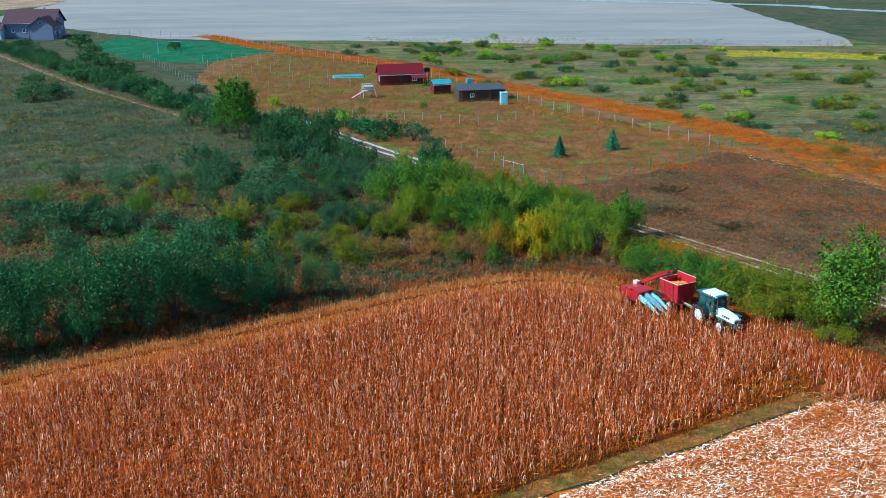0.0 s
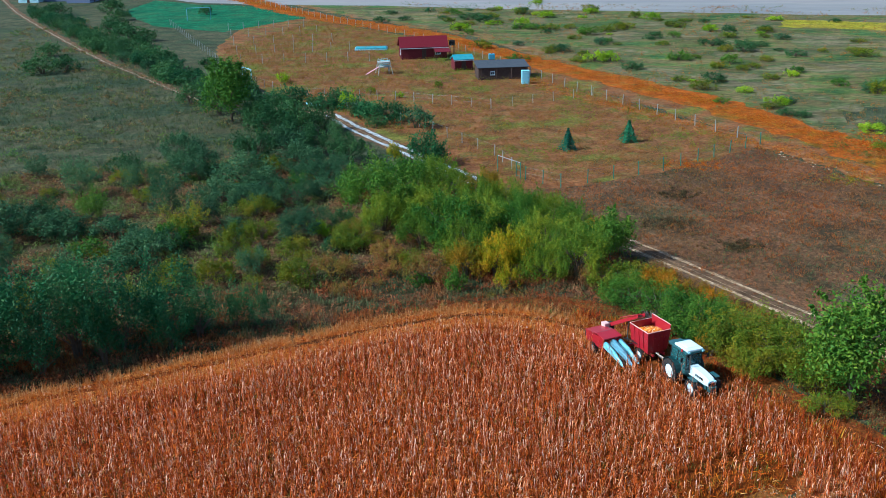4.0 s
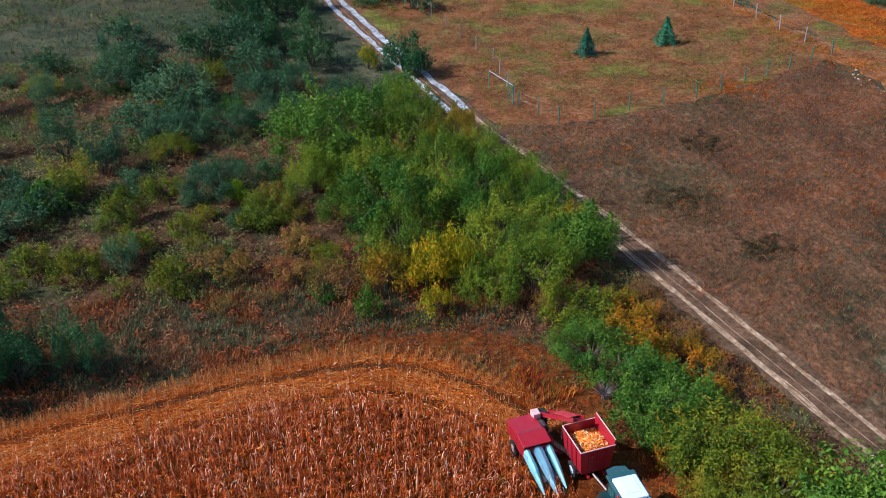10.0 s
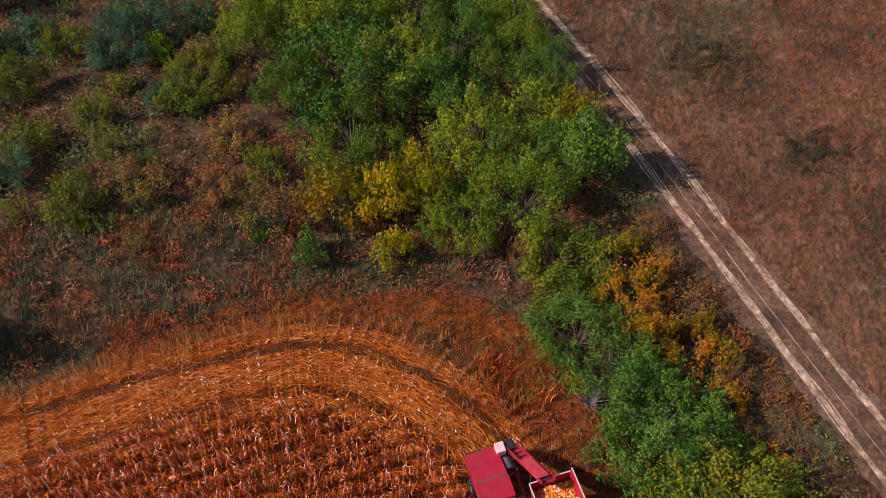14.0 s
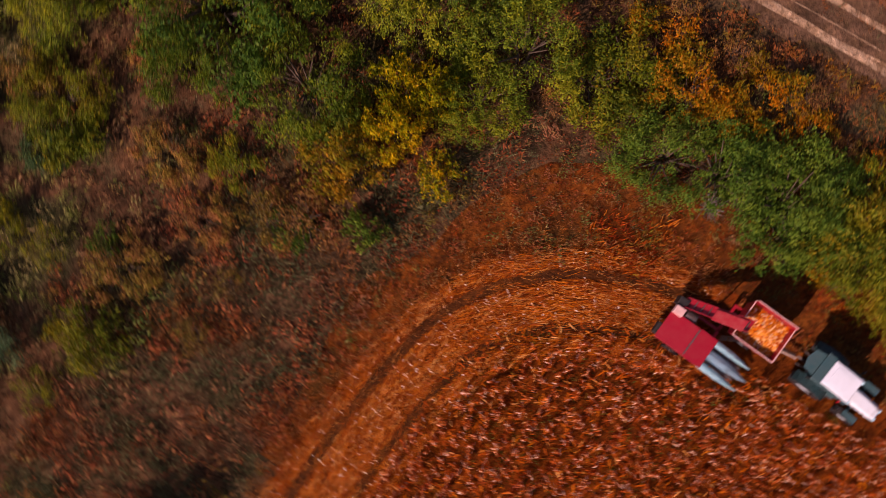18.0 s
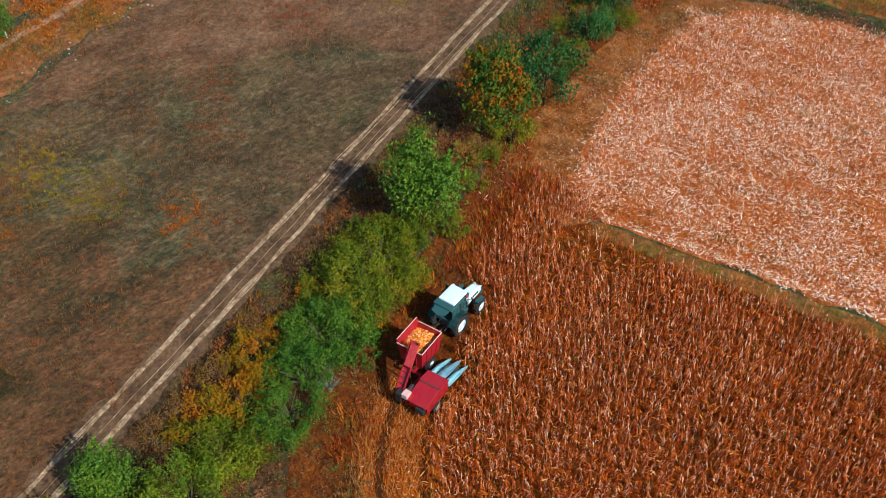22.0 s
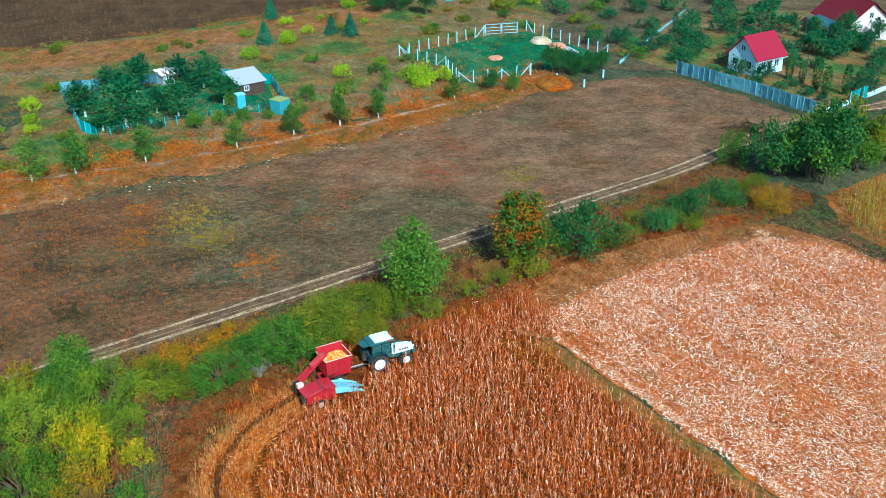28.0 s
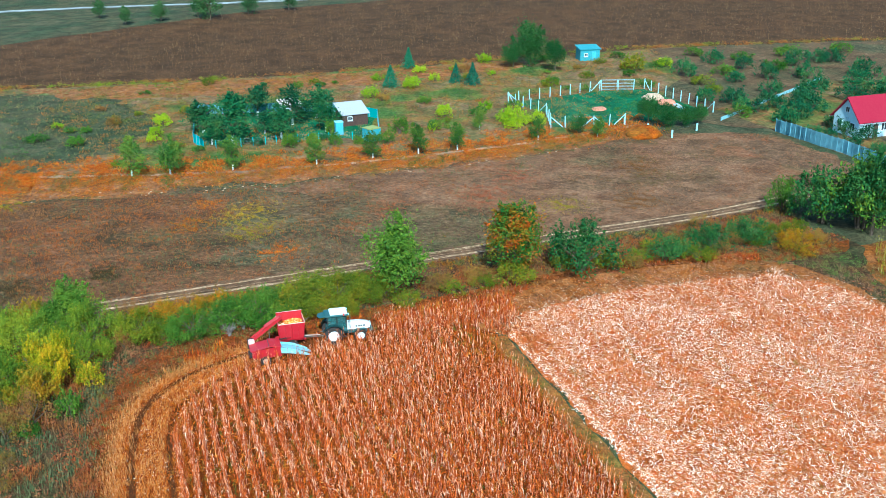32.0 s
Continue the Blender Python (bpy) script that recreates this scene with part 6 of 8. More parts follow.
at = edge[rng.integers(0, len(edge), 3600)] + rng.normal(0, 1.3, (3600, 2))
at = at[drift(at[:, 0], at[:, 1], 0.08, 52) > rng.uniform(-1.0, 0.9, len(at))]
plant_many("edge_weeds", CLUMPS, at, rng.uniform(0.4, 1.2, len(at)), M["clump_orchard"], "lime and straw weeds along the brown field", "weeds")

at = scatter([(-62, 120), (-20, 135), (8, 114), (20, 96), (17, 88.5), (8, 86.8), (-3, 80.5), (-13, 73.4), (-33, 62), (-55, 50)], 1.9)
near = at[:, 0] * V.x + at[:, 1] * V.y > -79 + 4 * drift(at[:, 0], at[:, 1], 0.08, 21)
plant_many("undergrowth", CLUMPS, at[near], rng.uniform(0.45, 1.3, near.sum()), M["clump_russet"], "tangled red-brown undergrowth beside the maize", "weeds")
at = at[~near]
plant_many("undergrowth", CLUMPS, at, rng.uniform(0.45, 1.5, len(at)), M["clump_mixed"], "tangled brown and olive undergrowth", "weeds")
at = scatter([(-125, 300), (-60, 195), (-20, 138), (-62, 118), (-100, 120), (-140, 200)], 0.4)
at = at[drift(at[:, 0], at[:, 1], 0.05, 54) > rng.uniform(-0.6, 1.0, len(at))]
plant_many("undergrowth", CLUMPS, at, rng.uniform(0.7, 2.0, len(at)), M["clump_mixed"], "brown and olive weeds on the rough field", "weeds")
at = scatter([(-110, 240), (-60, 192), (-20, 135), (-62, 120), (-95, 130)], 0.45)
plant_many("undergrowth", TUFTS, at, rng.uniform(0.7, 2.0, len(at)), M["tuft_green"], "grey-green and straw rough grass far off", "weeds")
at = scatter([(62, 128), (70, 106), (83, 86), (100, 64), (112, 53), (150, 48), (180, 52), (160, 82), (132, 122), (108, 170), (116, 310), (-36, 338), (20, 196)], 0.34)
at = at[drift(at[:, 0], at[:, 1], 0.03, 41) > rng.uniform(-1.2, 0.8, len(at))]
plant_many("scrub", CLUMPS, at, rng.uniform(0.35, 1.2, len(at)), M["clump_scrub"], "patchy green and straw scrub on fallow land", "weeds")
BACK = [(64, 126), (72, 106), (84, 88), (100, 67), (110, 54), (150, 48), (178, 52), (158, 82), (131, 121), (108, 164)]
at = scatter(BACK, 1.1)
at = at[drift(at[:, 0], at[:, 1], 0.04, 91) > rng.uniform(-1.4, 0.9, len(at))]
plant_many("scrub", [clump(k + 80, 12, 0.6) for k in range(6)], at, rng.uniform(0.5, 1.6, len(at)), M["clump_scrub"], "tall green and straw weeds round the gardens", "weeds")
at = scatter([(9, 121), (14, 121), (26, 129), (40, 143), (19, 185), (-9, 238), (-52, 288), (-60, 230), (-44, 192), (-22, 165)], 2.2)
plant_many("orchard_weeds", [clump(k + 70, 11, 0.6) for k in range(5)], at, rng.uniform(0.4, 1.4, len(at)), M["clump_orchard"], "russet and lime weeds under the orchard", "weeds")
# weed patches that stand out on the meadow
M["patch_dark"] = leafy("patch_dark", ((0.0, (0.03, 0.025, 0.015)), (0.6, (0.08, 0.05, 0.03)), (1.0, (0.12, 0.1, 0.04))), 0.8, 0.1)
M["patch_russet"] = leafy("patch_russet", ((0.0, (0.1, 0.05, 0.03)), (0.5, (0.25, 0.1, 0.05)), (1.0, (0.32, 0.17, 0.09))), 0.8, 0.2)
M["patch_lime"] = leafy("patch_lime", ((0.0, (0.11, 0.1, 0.03)), (0.6, (0.34, 0.27, 0.06)), (1.0, (0.46, 0.26, 0.07))), 0.8, 0.2)
for x, y, rx, ry, m, lab in [(40.6, 86, 2.3, 1.7, "tuft_orange", "orange weed patch on the brown meadow"), (63.2, 58.4, 2.2, 1.9, "patch_lime", "yellow-green weed patch on the meadow"), (52, 95, 3.4, 2.4, "patch_lime", "yellow-green weed patch on the meadow"),
                             (46.3, 99.6, 2.0, 1.6, "tuft_orange", "orange weed patch on the brown meadow"), (50.3, 81, 2.6, 1.6, "patch_russet", "russet weed patch on the meadow"), (64.7, 68.3, 4.0, 2.6, "patch_russet", "russet weed patch on the meadow"), (66.8, 49.8, 3.0, 2.4, "patch_russet", "russet weed patch on the meadow"), (46.5, 91.6, 2.8, 2.2, "patch_lime", "yellow-green weed patch on the meadow"), (24.6, 107.7, 1.7, 1.3, "patch_dark", "dark bramble patch on the meadow"), (30.5, 101, 1.6, 1.2, "patch_dark", "dark bramble patch on the meadow"), (27, 118, 1.6, 1.2, "patch_dark", "dark bramble patch on the meadow"),
                             (57, 79, 2.4, 2.0, "patch_russet", "orange weed patch on the brown meadow"), (74, 66, 2.8, 2.0, "patch_russet", "russet weed patch on the meadow"), (82, 50, 3.2, 2.0, "patch_russet", "russet weed patch on the meadow"), (54, 101, 1.6, 1.4, "tuft_orange", "orange weed patch on the brown meadow"),
                             (30, 131, 3, 2, "tuft_orange", "orange weed patch on the brown meadow"), (79, 27, 2.5, 2.0, "patch_dark", "dark bramble patch on the meadow"), (47, 125, 2.2, 1.6, "patch_lime", "yellow-green weed patch on the meadow")]:
    n = int(150 * rx * ry)
    q = rng.normal(0, 0.7, (n, 2)) * (rx, ry) + (x, y)
    q = q + 0.5 * np.stack((drift(q[:, 0], q[:, 1], 0.3, 3), drift(q[:, 0], q[:, 1], 0.3, 4)), 1)
    plant_many("weed_patch", CLUMPS if m == "patch_dark" else TUFTS, q, rng.uniform(0.3, 0.62, n), M[m], lab, "weeds")

VERGE = [(5.2, 117.8), (12.4, 108.4), (18.8, 100.1), (23.8, 93.2), (27.5, 88), (34, 79), (44.2, 65), (50.8, 56), (57.9, 46), (63.5, 38.4), (68.8, 32.4), (60, 30), (50, 44), (41, 56), (33, 67.5), (26, 77), (20, 86), (17, 92), (12, 104)]
at = scatter(VERGE, 3.0)
at = at[drift(at[:, 0], at[:, 1], 0.14, 66) > rng.uniform(-0.9, 1.0, len(at))]
plant_many("verge_weeds", TUFTS, at, rng.uniform(0.6, 1.4, len(at)), M["tuft_orange"], "orange dry weeds on the road verge", "weeds")
at = scatter(VERGE, 4.4)
red = drift(at[:, 0], at[:, 1], 0.1, 61) > -0.1
plant_many("verge_weeds", CLUMPS, at[red], rng.uniform(0.35, 1.0, red.sum()), M["clump_russet"], "russet dry weeds on the road verge", "weeds")
at = at[~red]
plant_many("verge_weeds", CLUMPS, at, rng.uniform(0.35, 1.0, len(at)), M["clump_mixed"], "russet and olive weeds on the road verge", "weeds")
at = scatter([(31, 60.5), (41.8, 56), (45.2, 48), (47.8, 40.5), (49, 33), (45.5, 26.5), (38, 21.5), (41, 18), (52, 25.5), (55, 28), (52, 36), (46.5, 50), (39, 60), (32, 66), (27, 63), (26, 58)], 6)
low = at[:, 1] < 36
up = at[~low]
red = drift(up[:, 0], up[:, 1], 0.16, 47) > rng.uniform(-0.7, 0.7, len(up))
plant_many("margin_weeds", TUFTS, up[red], rng.uniform(0.7, 1.7, red.sum()), M["tuft_red"], "rust-red dry weeds around the stubble", "weeds")
plant_many("margin_weeds", TUFTS, up[~red][::2], rng.uniform(0.4, 1.1, len(up[~red][::2])), M["tuft_orange"], "orange dry weeds around the stubble", "weeds")
q = up[::3] + rng.normal(0, 0.5, up[::3].shape)
plant_many("corn_litter", LITTER, np.column_stack((q, rng.uniform(0.05, 0.14, len(q)))), rng.uniform(0.6, 1.4, len(q)), M["husk_pink"], "dry maize leaves blown over the field edge", "straw")
plant_many("margin_weeds", CLUMPS, at[low], rng.uniform(0.3, 0.8, low.sum()), M["clump_mixed"], "brown and olive weeds between the plots", "weeds")

M["clump_meadow"] = leafy("clump_meadow", ((0.0, (0.03, 0.03, 0.012)), (0.4, (0.09, 0.07, 0.025)), (0.75, (0.18, 0.09, 0.04)), (1.0, (0.3, 0.17, 0.08))), 0.8, 0.15,
                          ((0.38, (0.06, 0.08, 0.025)), (0.5, (0.13, 0.085, 0.035)), (0.6, (0.19, 0.07, 0.03)), (0.72, (0.08, 0.08, 0.03))), 0.05)
at = scatter(MEADOW, 1.8)
at = at[(at[:, 1] > 64) & (drift(at[:, 0], at[:, 1], 0.045, 49) > rng.uniform(-0.7, 0.9, len(at)))]
plant_many("meadow_grass", TUFTS, at, rng.uniform(0.45, 1.0, len(at)), M["tuft_green"], "olive-green grass patches on the meadow", "grass")
at = scatter(MEADOW, 1.3)
at = at[drift(at[:, 0], at[:, 1], 0.07, 6) > rng.uniform(-0.6, 1.2, len(at))]
plant_many("meadow_weeds", CLUMPS[:3], at, rng.uniform(0.15, 0.5, len(at)), M["clump_meadow"], "low brown and olive weeds on the meadow", "weeds")
at = scatter([(27, 60), (33, 54), (38, 48.5), (42, 42), (44.5, 36), (45.5, 29), (41, 24), (45, 24.5), (50, 28), (49, 41), (45, 51), (38, 60.5), (31, 64)], 6)
plant_many("margin_weeds", TUFTS, at, rng.uniform(0.3, 0.8, len(at)), M["tuft_tan"], "tan and russet dry grass round the stubble", "weeds")
at = scatter([uv(-29, -36.3), uv(53.5, -36.3), uv(53.5, -35.4), uv(-29, -35.4)], 8)
at = at[drift(at[:, 0], at[:, 1], 0.12, 51) > rng.uniform(-1.4, 0.6, len(at))]
plant_many("strip_grass", TUFTS, at, rng.uniform(0.35, 0.8, len(at)), M["tuft_lush"], "green grass tufts on the strip between fields", "grass")
at = scatter([uv(-29, -37.6), uv(54, -37.6), uv(54, -36.2), uv(-29, -36.2)], 7)
plant_many("strip_weeds", TUFTS, at, rng.uniform(0.4, 1.0, len(at)), M["tuft_orange"], "orange dry weeds between maize and grass strip", "weeds")
at = scatter([(62, 131), (76, 124), (92, 128), (108, 145), (105, 166), (82, 182), (56, 162)], 1.0)
at = at + rng.normal(0, 3.0, at.shape)
plant_many("fallow_grass", TUFTS, at, rng.uniform(0.6, 1.7, len(at)), M["tuft_green"], "grey-green grass on damp fallow ground", "grass")
NEAR = [(20, 90), (8, 87), (-3, 81), (-13, 74), (-33, 62.5), (-39, 68), (-22, 81), (-9, 89), (2, 94), (14, 96)]
at = scatter(NEAR, 7)
mixed = drift(at[:, 0], at[:, 1], 0.12, 71)
for lo, hi, m, lab in ((-9, 0.05, "tuft_green", "grey-green grass along the edge of the thicket"), (0.05, 0.5, "tuft_dry", "brown dry grass along the edge of the thicket"), (0.5, 9, "tuft_russet", "russet grass along the edge of the thicket")):
    q = at[(mixed > lo) & (mixed <= hi)]
    plant_many("edge_grass", TUFTS, q, rng.uniform(0.7, 1.8, len(q)), M[m], lab, "grass")

# ---- hard materials ----
M["red_paint"] = paint("red_paint", (0.36, 0.004, 0.016), 0.4, wear=0.3, dirt=(0.36, 0.07, 0.06), scale=2.5, coat=0.2)
M["red_hood"] = paint("red_hood", (0.42, 0.02, 0.03), 0.5, wear=0.45, dirt=(0.5, 0.18, 0.15), scale=3)
M["red_faded"] = paint("red_faded", (0.62, 0.16, 0.15), 0.6, wear=0.6, dirt=(0.7, 0.4, 0.34), scale=4)
M["rim_dust"] = paint("rim_dust", (0.75, 0.5, 0.45), 0.7, wear=0.5, dirt=(0.5, 0.1, 0.08), scale=6)
M["snout_blue"] = paint("snout_blue", (0.34, 0.62, 0.74), 0.35, 0.1, wear=0.35, dirt=(0.3, 0.32, 0.34))
M["snout_light"] = paint("snout_light", (0.45, 0.86, 0.94), 0.4, 0.1, wear=0.3, dirt=(0.6, 0.62, 0.62))
M["steel"] = paint("steel", (0.16, 0.15, 0.15), 0.5, 0.7, wear=0.6, dirt=(0.2, 0.11, 0.07))
M["pale_steel"] = paint("pale_steel", (0.55, 0.42, 0.36), 0.6, 0.2, wear=0.5)
M["rubber"] = paint("rubber", (0.025, 0.025, 0.027), 0.85, wear=0.5, dirt=(0.1, 0.07, 0.05), scale=5)
M["white_paint"] = paint("white_paint", (0.76, 0.85, 0.9), 0.35, wear=0.15, dirt=(0.5, 0.42, 0.36), coat=0.2)
M["green_paint"] = paint("green_paint", (0.02, 0.085, 0.09), 0.45, wear=0.3, dirt=(0.14, 0.12, 0.1))
M["black_part"] = paint("black_part", (0.02, 0.02, 0.022), 0.6, wear=0.4, dirt=(0.1, 0.08, 0.06))
M["beacon_red"] = paint("beacon_red", (0.7, 0.02, 0.02), 0.2, wear=0.05)
m, n, l, b = nodes_of("tinted_glass", 0.05)
b.inputs["Base Color"].default_value, b.inputs["Transmission Weight"].default_value, b.inputs["IOR"].default_value = (0.12, 0.3, 0.3, 1), 0.75, 1.45
M["tinted_glass"] = m
M["cob"] = leafy("cob", ((0.0, (0.45, 0.08, 0.02)), (0.4, (0.7, 0.25, 0.05)), (0.75, (0.82, 0.42, 0.14)), (1.0, (0.88, 0.7, 0.52))), 0.5, 0.0)


def wheel(parent, x, y, r, w, side, rim_mat="white_paint", lugs=18):
    """A tyre with lugs and a dished rim."""
    bm = bmesh.new()
    prof = [(r * 0.6, -w / 2), (r * 0.88, -w / 2), (r * 0.97, -w * 0.36), (r * 0.97, w * 0.36), (r * 0.88, w / 2), (r * 0.6, w / 2)]
    seg, rings = 36, []
    for k in range(seg):
        a = 2 * math.pi * k / seg
        rings.append([bm.verts.new((q * math.cos(a), h, q * math.sin(a))) for q, h in prof])
    for k in range(seg):
        p, q = rings[k], rings[(k + 1) % seg]
        for j in range(len(prof)):
            i = (j + 1) % len(prof)
            bm.faces.new((p[j], p[i], q[i], q[j]))
    for k in range(lugs):
        for s in (-1, 1):
            a = 2 * math.pi * (k + 0.25 * s) / lugs
            b2 = box(-0.035, 0.035, 0, w * 0.5, -0.04, 0.035)
            bmesh.ops.transform(b2, matrix=Matrix.Rotation(-a + math.pi / 2, 4, "Y") @ Matrix.Translation((0, 0 if s > 0 else -w * 0.5, r * 0.97)) @ Matrix.Rotation(0.5 * s, 4, "Z"), verts=b2.verts)
            join(bm, b2)
    t = part("wheel", bm, M["rubber"], parent, "black rubber tyre with deep lugs")
    t.matrix_local = Matrix.Translation((x, y, r))
    bm = rod((0, side * w * 0.1, 0), (0, side * w * 0.38, 0), r * 0.6, r * 0.56, 24)
    bm = rod((0, side * w * 0.3, 0), (0, side * w * 0.46, 0), r * 0.26, r * 0.2, 12, bm)
    for k in range(8):
        a = k * math.pi / 4
        bm = rod((0.4 * r * math.cos(a), side * w * 0.36, 0.4 * r * math.sin(a)), (0.4 * r * math.cos(a), side * w * 0.42, 0.4 * r * math.sin(a)), 0.035, None, 6, bm)
    part("rim", bm, M[rim_mat], t, "pale dished wheel rim")
    return t


# ---- the tractor ----
RIG = pose(*RIG_AT, 0, 0, 0, HEADING)
tractor = thing("tractor", RIG @ pose(3.6, 0.2, 0, 0, 0, -3), "white and dark green tractor with a closed cab", "tractor")
for s in (-1, 1):
    wheel(tractor, 0, 0.9 * s, 0.82, 0.46, s)
    wheel(tractor, 2.35, 0.86 * s, 0.58, 0.36, s, lugs=14)
    # mudguards bent over the rear wheels
    bm = bmesh.new()
    pts = [(0.95 * math.cos(a), 0.82 + 0.95 * math.sin(a)) for a in np.linspace(0.25, 2.75, 10)]
    vs = [[bm.verts.new((px, s * yy, pz)) for yy in (0.58, 1.12)] for px, pz in pts]
    for p, q in zip(vs, vs[1:]):
        bm.faces.new((p[0], p[1], q[1], q[0]))
    bmesh.ops.solidify(bm, geom=bm.faces[:], thickness=0.04)
    part("mudguard", bm, M["green_paint"], tractor)
    part("front_mudguard", sheet([(2.0, s * 0.7, 1.22), (2.0, s * 1.02, 1.22), (2.75, s * 1.02, 1.2), (2.75, s * 0.7, 1.2)], 0.03), M["green_paint"], tractor)
    part("mirror", rod((1.15, s * 0.8, 2.2), (1.3, s * 1.05, 2.25), 0.015, bm=box(1.26, 1.32, s * 1.05 - 0.08, s * 1.05 + 0.08, 2.0, 2.3, 0.015)), M["black_part"], tractor)
    part("step", box(0.75, 1.2, s * 0.72 - 0.12, s * 0.72 + 0.12, 0.55, 0.6, 0.01), M["black_part"], tractor)
    part("headlight", rod((3.28, s * 0.24, 1.28), (3.36, s * 0.24, 1.27), 0.085, 0.075, 14), M["snout_light"], tractor, "round clear headlight")
bm = box(-0.45, 0.5, -0.34, 0.34, 0.5, 1.15, 0.05)
bm = box(0.4, 3.05, -0.26, 0.26, 0.6, 1.05, 0.04, bm)
bm = rod((0, -0.75, 0.82), (0, 0.75, 0.82), 0.14, None, 10, bm)
bm = rod((2.35, -0.75, 0.58), (2.35, 0.75, 0.58), 0.09, None, 10, bm)
part("chassis", bm, M["green_paint"], tractor, "dark green chassis and axles")
bm = bmesh.new()
prof = [(1.28, 0.4, 1.02, 1.62), (2.2, 0.39, 1.0, 1.58), (3.0, 0.36, 0.98, 1.47), (3.28, 0.3, 0.98, 1.32)]
rings = []
for x, w, z0, z1 in prof:
    rings.append([bm.verts.new(c) for c in ((x, -w, z0), (x, -w, z1 - 0.12), (x, -w + 0.12, z1), (x, w - 0.12, z1), (x, w, z1 - 0.12), (x, w, z0))])
for p, q in zip(rings, rings[1:]):
    for j in range(6):
        bm.faces.new((p[j], p[(j + 1) % 6], q[(j + 1) % 6], q[j]))
bm.faces.new(rings[0]), bm.faces.new(rings[-1])
bonnet = part("bonnet", bm, M["white_paint"], tractor, "white bonnet sloping to the nose")
part("grille", box(3.27, 3.31, -0.22, 0.22, 1.0, 1.18, 0.01), M["black_part"], bonnet)
for s in (-1, 1):
    for k in range(4):
        part("vent", box(2.0 + 0.22 * k, 2.14 + 0.22 * k, s * 0.39 - 0.02, s * 0.39 + 0.02, 1.2, 1.36, 0.008), M["black_part"], bonnet, "dark slotted bonnet vent")
part("exhaust", rod((1.5, -0.5, 1.2), (1.5, -0.52, 2.45), 0.045, 0.04, 10), M["steel"], tractor)
part("front_weight", box(3.2, 3.5, -0.3, 0.3, 0.62, 0.95, 0.04), M["green_paint"], tractor)
cab = part("cab", box(-0.5, 1.25, -0.72, 0.72, 1.0, 1.3, 0.05), M["green_paint"], tractor, "cab with dark pillars and tinted glass")
PIL = [(-0.5, 0.7), (0.35, 0.74), (1.2, 0.62)]
for s in (-1, 1):
    for x, y in PIL:
        part("pillar", rod((x, s * y, 1.25), (x * 0.96 + 0.03, s * y * 0.92, 2.5), 0.04, 0.035, 6), M["black_part"], cab)
    for (x0, y0), (x1, y1) in zip(PIL, PIL[1:]):
        part("side_window", sheet([(x0 + 0.05, s * (y0 - 0.01), 1.3), (x1 - 0.05, s * (y1 - 0.01), 1.3), (x1 * 0.96 - 0.02, s * y1 * 0.92, 2.46), (x0 * 0.96 + 0.06, s * y0 * 0.92, 2.46)], 0.012), M["tinted_glass"], cab, "tinted cab window")
part("windscreen", sheet([(1.22, -0.58, 1.35), (1.22, 0.58, 1.35), (1.18, 0.55, 2.46), (1.18, -0.55, 2.46)], 0.012), M["tinted_glass"], cab, "tinted windscreen")
part("rear_window", sheet([(-0.55, -0.62, 2.5), (-0.55, 0.62, 2.5), (-1.15, 0.5, 2.42), (-1.28, 0.0, 2.4), (-1.15, -0.5, 2.42)], 0.025), M["green_paint"], cab, "dark tinted rear window propped open")
part("seat", box(0.05, 0.5, -0.25, 0.25, 1.3, 1.7, 0.08), M["black_part"], cab)
part("dashboard", box(0.95, 1.15, -0.3, 0.3, 1.3, 1.75, 0.06), M["black_part"], cab)
part("cab_top", box(-0.66, 1.36, -0.75, 0.75, 2.46, 2.6, 0.06), M["green_paint"], cab, "dark green frame round the cab roof")
roof = part("roof", box(-0.22, 1.3, -0.63, 0.63, 2.58, 2.74, 0.07), M["white_paint"], tractor, "white rounded cab roof")
part("roof_hatch", box(0.0, 0.95, -0.42, 0.42, 2.732, 2.765, 0.012), M["white_paint"], roof, "raised white roof hatch")
for k in range(4):
    part("hatch_rib", box(0.08, 0.88, -0.3 + 0.2 * k - 0.02, -0.3 + 0.2 * k + 0.02, 2.762, 2.776, 0.004), M["white_paint"], roof)
for s in (-1, 1):
    part("work_light", box(1.34, 1.42, s * 0.55 - 0.09, s * 0.55 + 0.09, 2.54, 2.64, 0.02), M["snout_light"], roof)
part("beacon", rod((0.95, -0.82, 2.6), (0.95, -0.82, 2.78), 0.055, 0.045, 10), M["beacon_red"], tractor, "small red lamp beside the roof")
bm = rod((-0.4, 0.0, 0.5), (-1.05, 0.0, 0.48), 0.05)
for s in (-1, 1):
    bm = rod((-0.35, s * 0.3, 0.6), (-1.0, s * 0.36, 0.75), 0.03, bm=bm)
    bm = rod((-0.3, s * 0.25, 1.25), (-0.85, s * 0.36, 0.78), 0.02, bm=bm)
part("hitch", bm, M["steel"], tractor, "steel three-point hitch arms")
part("fuel_tank", box(0.5, 1.25, 0.4, 0.66, 0.6, 0.98, 0.05), M["black_part"], tractor)

